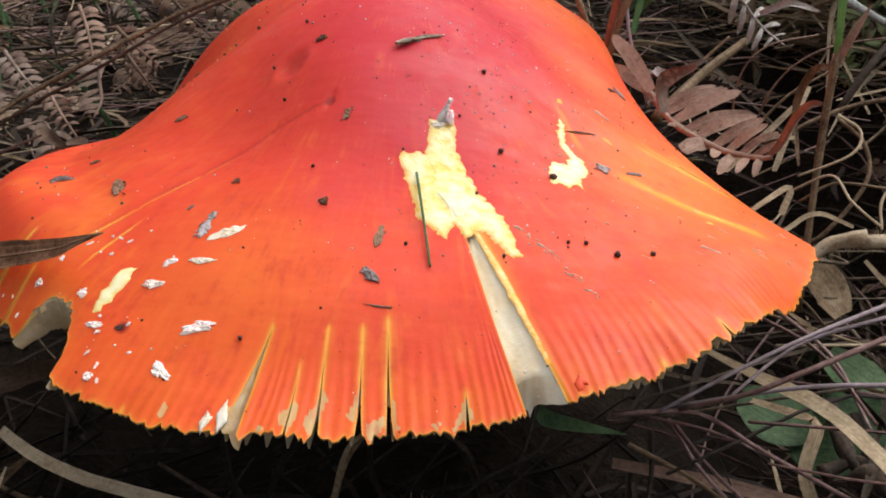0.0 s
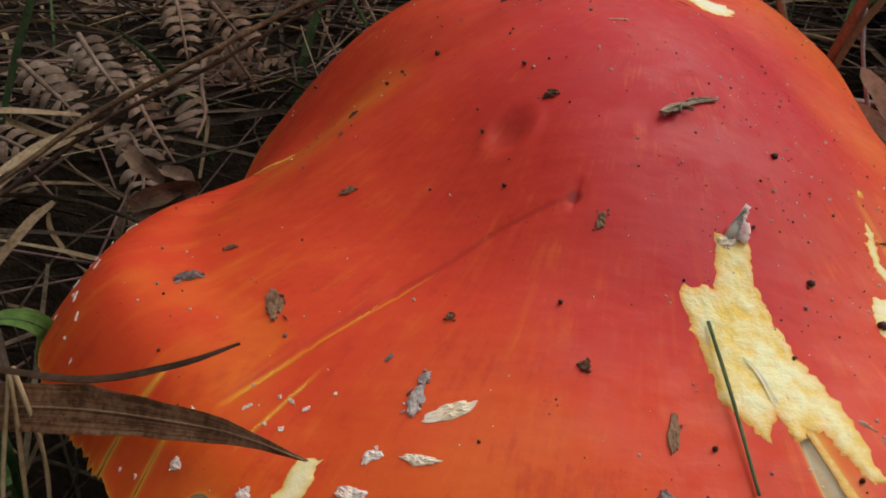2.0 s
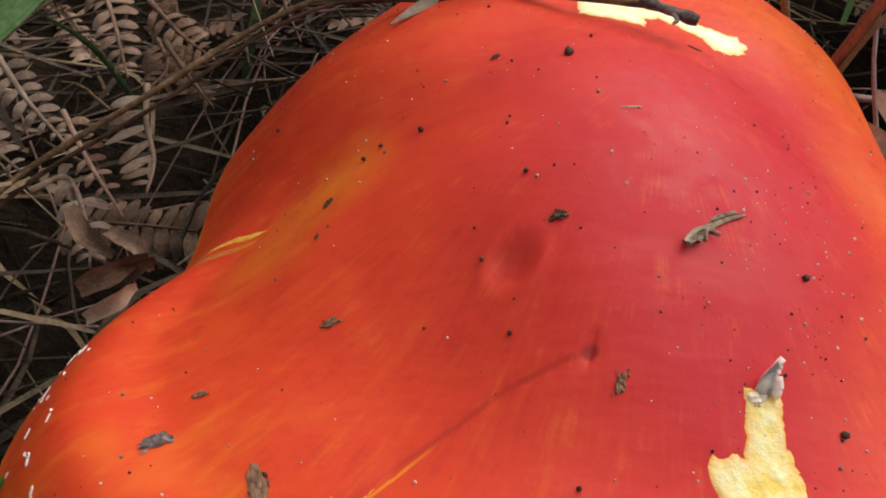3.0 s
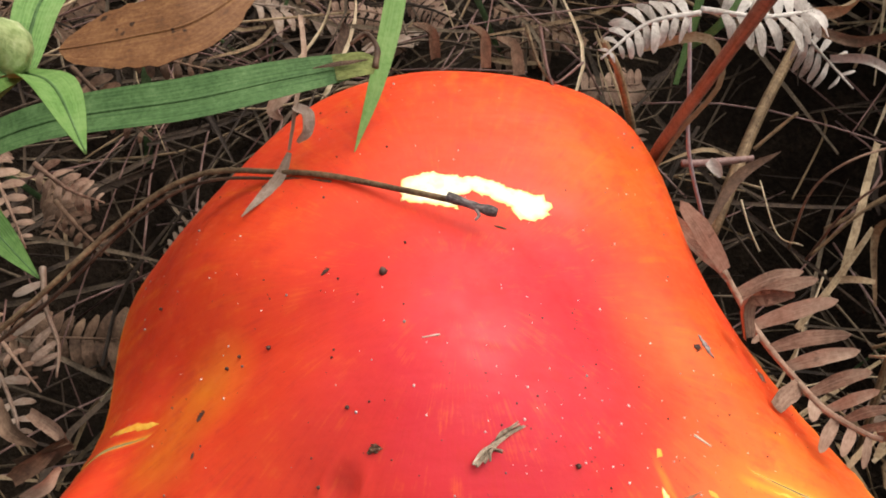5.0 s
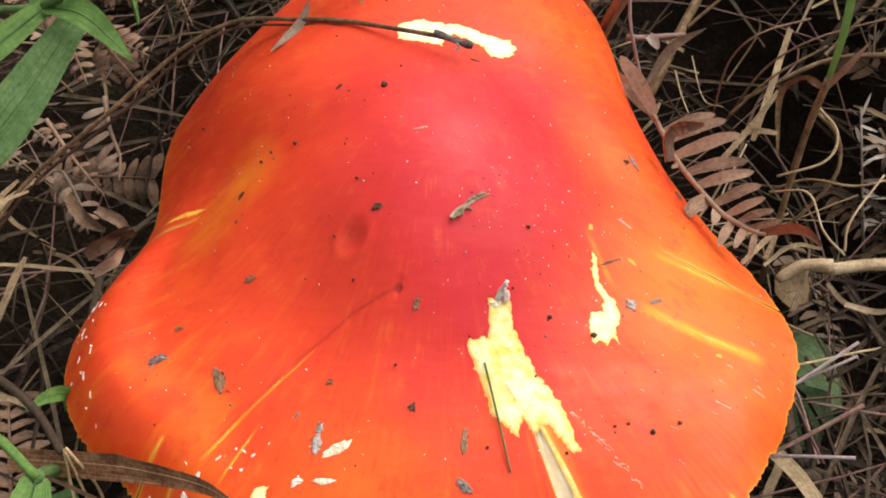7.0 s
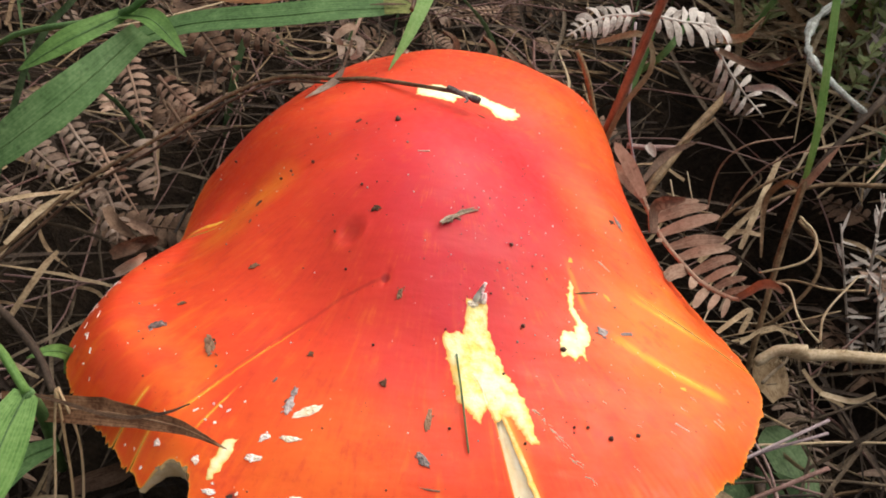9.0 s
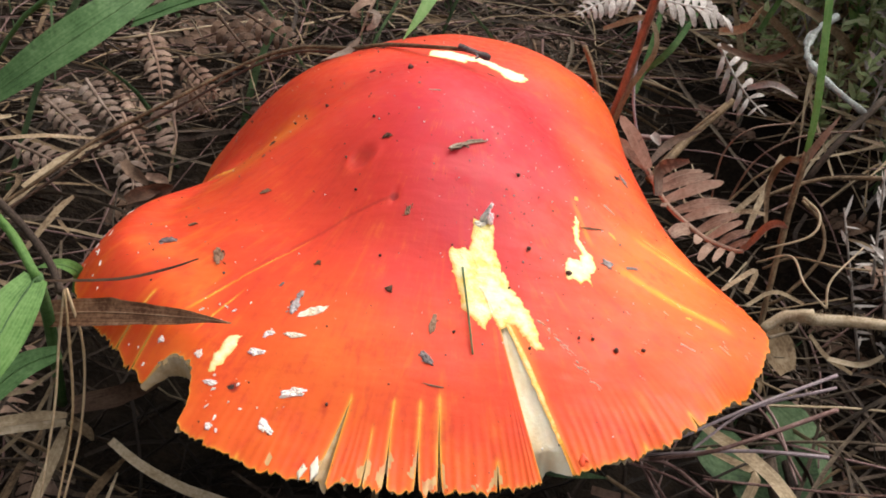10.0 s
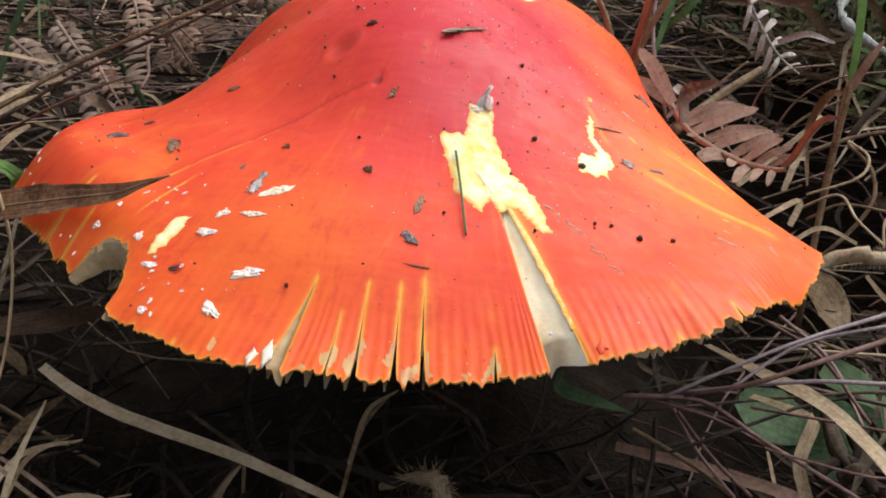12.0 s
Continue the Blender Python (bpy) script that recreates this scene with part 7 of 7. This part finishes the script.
def ball(g, q, r, seed):
    """A rough little grain of radius r at q."""
    base = len(g.v)
    for i in range(5):
        a = math.pi * (i + 0.5) / 5
        for k in range(7):
            b = math.tau * k / 7
            d = Vector((math.sin(a) * math.cos(b), math.sin(a) * math.sin(b), math.cos(a)))
            g.v.append(q + d * r * (1 + 0.6 * noise.noise(d * 2.1 + Vector((seed, 0, 0)))))
    for i in range(4):
        for k in range(7):
            p, s = base + i * 7 + k, base + i * 7 + (k + 1) % 7
            g.f.append((p, p + 7, s + 7, s))
    g.f.append(tuple(base + k for k in range(7)))
    g.f.append(tuple(base + 28 + k for k in reversed(range(7))))


def shard(g, q, wide, deep, turn, tilt, thick, r):
    """One torn plate at q: an angular outline, a lower and a domed upper face."""
    m = Matrix.Rotation(turn, 3, "Z") @ Matrix.Rotation(tilt[0], 3, "X") @ Matrix.Rotation(tilt[1], 3, "Y")
    n = r.randint(6, 9)
    base = len(g.v)
    ring = []
    for k in range(n):
        a = math.tau * (k + r.uniform(-0.3, 0.3)) / n
        j = r.uniform(0.6, 1.15)
        ring.append((wide / 2 * math.cos(a) * j, deep / 2 * math.sin(a) * j))
    for share, high in ((0.9, 0.0), (1.0, 0.55), (0.55, 1.0)):
        for x, y in ring:
            g.v.append(q + m @ Vector((x * share, y * share, thick * high * r.uniform(0.8, 1.2))))
    for i in range(2):
        for k in range(n):
            a, b = base + i * n + k, base + i * n + (k + 1) % n
            g.f.append((a, b, b + n, a + n))
    g.f.append(tuple(base + 2 * n + k for k in range(n)))
    g.f.append(tuple(base + k for k in reversed(range(n))))


def in_bite(x, y):
    """Whether (x, y) lies in the bite out of the rim."""
    th = math.atan2(y - AXIS[1], x - AXIS[0])
    s = math.hypot(x - AXIS[0], y - AXIS[1]) / float(waves(RIM_R, np.array([th]))[0])
    return 230.0 < math.degrees(th) % 360 < 240.0 and s > 0.89 or s > 0.985 - 0.045 * front_rim(math.degrees(th) % 360)


def clump(x, y, size, turn, material, label, name="white_scale", category="mushroom scale", group="white scales", fibre=1.0):
    """A torn scale or crumb: one crumpled flake with a jagged outline, and ragged bits at its edge. Size in millimetres."""
    if in_bite(x / 1000, y / 1000):
        return None
    L, W, H = (v / 1000 for v in size)
    r = random.Random(int(1e5 * abs(x) + 1e6 * y))
    o = r.uniform(0, 90)
    g = Shape()
    n, rings = 30, 6
    skew = r.uniform(-0.35, 0.35)
    for i in range(rings + 1):
        f = min(i, rings - 0.5) / (rings - 0.5)
        for k in range(n):
            a = math.tau * k / n
            c, s = math.cos(a), math.sin(a)
            j = 0.86 + 0.42 * noise.noise((1.3 * c + o, 1.3 * s, 0.3)) + 0.22 * noise.noise((3.6 * c + o, 3.6 * s, 1.3)) + r.uniform(-0.07, 0.07)
            px, py = c * j * f, s * j * f
            h = H * (0.42 + 0.45 * noise.noise((px * 1.2 * L / W + o, py * 1.6, 5)) + 0.2 * noise.noise((px * 4 * L / W / fibre + o, py * 5, 8))) * (1 - 0.25 * f)
            low = max(h, 0.08 * H) * (0.0 if i == rings else 1.0)
            g.v.append(Vector((L / 2 * px, W / 2 * (py + skew * px * px), low)))
    for i in range(rings):
        for k in range(n):
            p, q = i * n + k, i * n + (k + 1) % n
            g.f.append((p, p + n, q + n, q))
    for k in range(4):
        q = Vector((r.uniform(-0.5, 0.5) * L, r.choice((-1, 1)) * r.uniform(0.3, 0.6) * W, 0))
        shard(g, q, W * r.uniform(0.15, 0.4) * fibre, W * r.uniform(0.1, 0.22), r.uniform(-0.8, 0.8), (r.uniform(-0.3, 0.3), r.uniform(-0.4, 0.4)), H * 0.3, r)
    ob = g.thing(name, material, label, category, group, smooth=fibre == 1.0)
    ob.matrix_world = cap_pose(x / 1000, y / 1000, turn, 0.0001)
    return ob


def scale(x, y, size, turn, material, label):
    """A torn whitish scale: thin crumbly plates that overlap along its length, with crumbs round them. Size in millimetres."""
    if in_bite(x / 1000, y / 1000):
        return None
    L, W, H = (v / 1000 for v in size)
    r = random.Random(int(1e5 * abs(x) + 1e6 * y))
    o = r.uniform(0, 90)
    g = Shape()
    n, rings = 26, 5
    bend = r.uniform(-0.5, 0.5)
    for i in range(rings + 1):
        f = min(i, rings - 0.5) / (rings - 0.5)
        for k in range(n):
            a = math.tau * k / n
            c, q = math.cos(a), math.sin(a)
            j = 0.84 + 0.40 * noise.noise((1.4 * c + o, 1.4 * q, 0.3)) + 0.30 * noise.noise((4.6 * c + o, 4.6 * q, 1.3)) + r.uniform(-0.10, 0.10)
            px, py = c * j * f, q * j * f
            leaf = noise.noise((px * 1.6 * L / W + o, py * 1.7, 5)) + 0.5 * noise.noise((px * 4 * L / W + o, py * 4, 8))
            h = H * (0.20 + 0.16 * round(2.4 * leaf) + 0.10 * leaf) * (1.0 - 0.3 * f)
            g.v.append(Vector((L / 2 * px, W / 2 * (py + bend * px * px), 0.0 if i == rings else max(h, 0.05 * H))))
    for i in range(rings):
        for k in range(n):
            p, q = i * n + k, i * n + (k + 1) % n
            g.f.append((p, p + n, q + n, q))
    ob = g.thing("white_scale", material, label, "mushroom scale", "white scales", smooth=False)
    ob.matrix_world = cap_pose(x / 1000, y / 1000, turn, 0.00005)
    return ob


# white scales: place, length, width, height in millimetres, turn
for x, y, L, W, H, a in ((-37.7, 120.9, 7.0, 2.4, 1.2, 8), (-42.5, 114.6, 4.6, 2.2, 1.2, -48), (-46.8, 128.8, 4.4, 1.9, 1.2, -6), (-35.9, 137.6, 7.2, 2.3, 1.1, 24), (-39.4, 132.1, 5.0, 1.6, 1.0, -8), (-44.7, 132.8, 3.2, 1.6, 1.0, 30),
                         (-55.0, 123.5, 3.8, 1.6, 0.9, -6), (-67.7, 134.1, 2.0, 1.8, 0.9, 0), (-58.7, 129.7, 1.9, 2.2, 1.2, 0), (-61.5, 130.8, 4.2, 1.3, 0.9, 20), (-53.7, 115.1, 1.7, 1.9, 1.2, 20)):
    scale(x, y, (L, W, H), a, SCALE_CREAM if L in (7.2, 5.0) else SCALE, "torn whitish scale stuck on the cap")
for x, y, L, W, H, a in ((-60.5, 119.1, 2.0, 1.4, 1.0, 20), (-51.9, 111.0, 1.1, 0.8, 0.6, 0), (-78.7, 138.2, 1.3, 1.0, 0.7, 0), (-55.7, 136.6, 0.9, 0.8, 0.5, 0), (-62.0, 126.5, 1.2, 0.8, 0.5, 30), (-48.0, 118.0, 0.9, 0.6, 0.4, 0), (-43.0, 106.5, 1.6, 0.9, 0.5, 10),
                         (-47.2, 106.2, 1.4, 1.4, 0.7, 40), (-64.5, 137.0, 1.4, 0.9, 0.5, 80), (-71.0, 131.0, 1.2, 0.7, 0.5, 50), (-90.5, 163.0, 2.4, 1.0, 0.5, 80), (-92.5, 168.0, 2.0, 0.8, 0.5, 60), (-88.5, 158.0, 1.8, 0.8, 0.5, 75), (-93.0, 176.0, 2.6, 1.0, 0.5, 70), (-91.0, 182.0, 2.2, 0.8, 0.5, 30)):
    scale(x, y, (L, W, H), a, SCALE, "small whitish scale stuck on the cap")
r = random.Random(31)
for k in range(64):
    x, y = (r.uniform(-80, -44), r.uniform(106, 141)) if k < 44 else (r.uniform(-95, -86), r.uniform(150, 184))
    if outside(x / 1000, y / 1000) < -0.0015:
        scale(x, y, (r.uniform(0.5, 1.7), r.uniform(0.4, 0.8), 0.5), r.uniform(0, 180), SCALE, "small whitish scale stuck on the cap")
# tall lilac-white wart above the peeled patch
r = random.Random(8)
top = on_cap(0.0019, 0.1640, 0.0040)
foot = on_cap(0.0002, 0.1628, 0.0)
wart = holder("white_wart", "upright ragged lilac-white wart on the cap", "mushroom scale", at=foot)
pieces = []
for k in range(5):
    o = Vector((r.uniform(-0.0011, 0.0009), r.uniform(-0.0005, 0.0005), 0))
    tip = foot.lerp(top, (1.0, 0.9, 0.62, 0.5, 0.4)[k]) + o * 0.5
    wide = (0.00062, 0.00055, 0.0008, 0.0007, 0.0006)[k]
    pieces.append(("spike", Shape().tube([foot + o, foot.lerp(tip, 0.5) + o * 0.8 + Vector((0, -0.0002, 0)), tip], wide, wide * 0.6, 9, 9, 0.5)))
for k in range(9):
    g = Shape()
    shard(g, foot.lerp(top, 0.09 * k) + Vector((r.uniform(-0.0014, 0.0010) * (1 - 0.08 * k), r.uniform(-0.0009, 0.0), 0.0003)), r.uniform(0.0008, 0.0014), r.uniform(0.0006, 0.0010), r.uniform(0, 3), (r.uniform(-0.7, 0.7), r.uniform(-0.7, 0.7)), 0.0005, r)
    pieces.append(("crumb", g))
for name, g in pieces:
    ob = g.part(name, LILAC, wart, smooth=name == "spike")
    ob.matrix_parent_inverse = wart.matrix_world.inverted()
clump(-0.9, 162.0, (3.2, 1.8, 0.9), 10, SCALE_CREAM, "tan crumbs below the upright wart")
clump(-94.0, 187.5, (5.0, 2.2, 1.2), 30, SCALE_CREAM, "cream scale on the cap's edge")

# grey and brown plant bits
for x, y, L, W, H, a, m in ((-40.3, 139.0, 4.4, 2.4, 0.8, 70, GREY_BIT), (-39.4, 141.8, 2.4, 1.5, 0.8, 60, GREY_BIT), (-73.4, 162.1, 5.0, 2.2, 1.4, 20, GREY_BIT), (-69.3, 169.0, 2.5, 1.0, 0.8, 10, BROWN_BIT), (-60.0, 154.9, 6.5, 2.6, 0.7, 100, BROWN_BIT),
                            (-20.6, 143.7, 1.9, 1.6, 1.0, 0, BROWN_BIT), (-10.5, 136.8, 6.6, 1.5, 0.6, 84, BROWN_BIT), (-11.6, 128.5, 5.2, 1.8, 0.7, -52, GREY_BIT), (-17.8, 161.9, 3.4, 1.4, 0.9, 80, BROWN_BIT), (-53.1, 175.8, 3.0, 1.2, 0.8, 20, BROWN_BIT),
                            (-24.3, 180.7, 2.4, 1.6, 1.1, 20, BROWN_BIT), (30.9, 165.5, 3.2, 2.4, 0.7, -20, GREY_BIT), (37.3, 167.2, 3.8, 1.1, 0.5, 12, GREY_BIT), (27.4, 174.8, 6.6, 0.6, 0.4, 18, BROWN_BIT)):
    clump(x, y, (L, W, 0.85 * H), a, m, "weathered grey-brown plant crumb on the cap", "plant_bit", "debris", "plant crumbs", 1.5)
for x, y, L, W, H, a, m in ((40.6, 206.0, 5.4, 1.4, 0.8, -58, GREY_BIT), (38.6, 205.0, 1.9, 1.4, 0.6, 20, BLACK_BIT), (-55.0, 197.6, 2.6, 1.2, 0.9, 20, BLACK_BIT), (-50.4, 122.3, 1.8, 1.2, 0.3, 20, BLACK_BIT), (-36.8, 150.5, 1.6, 1.3, 0.9, 0, BROWN_BIT), (-44.0, 145.0, 1.6, 0.6, 0.4, 50, GREY_BIT),
                            (2.0, 222.0, 3.0, 0.6, 0.3, -12, BROWN_BIT), (-56.0, 190.0, 1.4, 0.6, 0.4, 70, BLACK_BIT), (-30.6, 214.5, 2.0, 0.9, 0.6, 40, BLACK_BIT), (-9.5, 123.1, 5.0, 0.5, 0.3, -8, STEM_RED), (56.0, 207.0, 3.0, 1.6, 1.0, -70, FERN_PALE)):
    clump(x, y, (L, W, 0.85 * H), a, m, "small dark plant crumb on the cap", "plant_bit", "debris", "plant crumbs", 1.5)
# bark stick of twisted splinters, and a green pine needle
a, b = on_cap(-0.0088, 0.1758, 0.0014), on_cap(-0.0005, 0.1822, 0.0003)
stick = holder("bark_stick", "pale splintered bark stick lying on the cap", "twig", at=b)
side = Vector((b.y - a.y, a.x - b.x, 0)).normalized()
for k, (u0, u1, off, wide) in enumerate(((0.0, 0.96, 0.0, 0.0011), (0.12, 1.0, 0.0004, 0.0008), (-0.02, 0.6, -0.0004, 0.0007), (0.45, 0.98, -0.0005, 0.0008), (0.2, 0.45, 0.0008, 0.0005))):
    p, q, wide = a.lerp(b, u0), a.lerp(b, u1), wide * 0.75
    o = side * off
    g = Shape().blade([p + o * 1.3, p.lerp(q, 0.35) + o - side * 0.0006 + Vector((0, 0, 0.0001 * k)), p.lerp(q, 0.7) + o * 0.6 - side * 0.0004 + Vector((0, 0, 0.0002)), q + o * 1.5], wide, (0.2 * k - 0.4, -0.4, 1), 0.9, 0.0007, 16, (0.8, 1, 0.5), 1.2 - 0.5 * k, 0.9)
    ob = g.part("splinter", BARK_PALE, stick, smooth=False)
    ob.matrix_parent_inverse = stick.matrix_world.inverted()
a, b = on_cap(-0.0047, 0.1510, 0.0007), on_cap(-0.0020, 0.1302, 0.0006)
Shape().tube([a, a.lerp(b, 0.5) + Vector((0, 0, 0.0004)), b], 0.00026, 0.00022, 6, 12).thing("pine_needle", GREEN_DARK, "short grey-green pine needle on the peeled patch", "needle", "pine needles")
# seeds and dark grains that stand out
for x, y, r in ((10.7, 160.6, 0.85), (20.4, 157.6, 1.05), (-20.3, 210.4, 1.1), (-41.5, 204.2, 0.75), (-28.0, 187.5, 0.55), (-30.4, 168.8, 0.5), (-33.7, 178.0, 0.55), (-23.2, 151.7, 0.5), (21.0, 137.7, 0.55), (29.1, 136.5, 0.9), (35.6, 138.3, 0.7), (24.1, 138.2, 0.6),
                (-6.1, 135.2, 0.55), (-30.8, 118.7, 0.6), (5.9, 148.6, 0.5), (8.0, 177.0, 0.75), (-47.5, 206.0, 0.5), (-50.0, 205.0, 0.55), (-66.6, 229.0, 0.6), (-16.0, 217.0, 0.4), (10.0, 133.0, 0.5), (3.0, 165.0, 0.45)):
    g = Shape()
    ball(g, Vector((0, 0, 0)), r * 0.00064, x)
    ob = g.thing("dark_grain", BLACK_BIT, "round dark seed grain on the cap", "grain", "dark grains")
    ob.matrix_world = cap_pose(x / 1000, y / 1000, 0, 0.0003)

# crumbs too small to count
r = random.Random(21)
for count, material, lo, hi, label in ((400, BLACK_BIT, 0.00008, 0.00024, "tiny dark crumbs scattered on the cap"), (110, GREY_BIT, 0.00009, 0.0003, "tiny grey crumbs scattered on the cap"), (270, WART, 0.00008, 0.00024, "tiny whitish crumbs scattered on the cap")):
    g = Shape()
    for k in range(count):
        th, s = r.uniform(0, math.tau), 0.97 * math.sqrt(r.random())
        if r.random() < 0.35:
            x, y = r.gauss(0.008, 0.018), r.gauss(0.172, 0.018)
        else:
            far = float(waves(RIM_R, np.array([th]))[0]) * s
            x, y = AXIS[0] + far * math.cos(th), AXIS[1] + far * math.sin(th)
        if outside(x, y) < -0.004:
            size = lo + (hi - lo) * r.random() ** 3
            ball(g, on_cap(x, y, size * 0.4), size, k)
    g.thing("crumbs", material, label, "crumbs", kind="stuff")
# pale hair-thin scratches
g = Shape()
for ax, ay, bx, by in ((32.0, 186.0, 35.0, 184.5), (45.0, 143.0, 48.0, 141.0), (55.0, 146.0, 57.5, 144.5), (-15.0, 196.0, -12.0, 196.3)):
    a, b = on_cap(ax / 1000, ay / 1000, 0.0001), on_cap(bx / 1000, by / 1000, 0.0001)
    g.tube([a, a.lerp(b, 0.5), b], 0.00022, 0.00014, 5, 8, 0.8)
r = random.Random(5)
for k in range(46):
    u = r.random()
    x, y = (12.5 + 12.5 * u + r.gauss(0, 0.5), 141.0 - 15.5 * u + r.gauss(0, 0.5)) if k < 26 else (r.uniform(25, 66), r.uniform(128, 160))
    if outside(x / 1000, y / 1000) > -0.003:
        continue
    m, L = r.gauss(-0.75, 0.2), r.uniform(0.25, 0.9)
    a, b = on_cap((x - L * math.cos(m)) / 1000, (y - L * math.sin(m)) / 1000, 0.00003), on_cap((x + L * math.cos(m)) / 1000, (y + L * math.sin(m)) / 1000, 0.00003)
    g.tube([a, a.lerp(b, 0.5), b], r.uniform(0.00008, 0.00018), 0.00006, 5, 6, 0.8)
g.thing("pale_scratches", CREAM, "pale scratches and fibres on the skin", "scratches", kind="stuff")
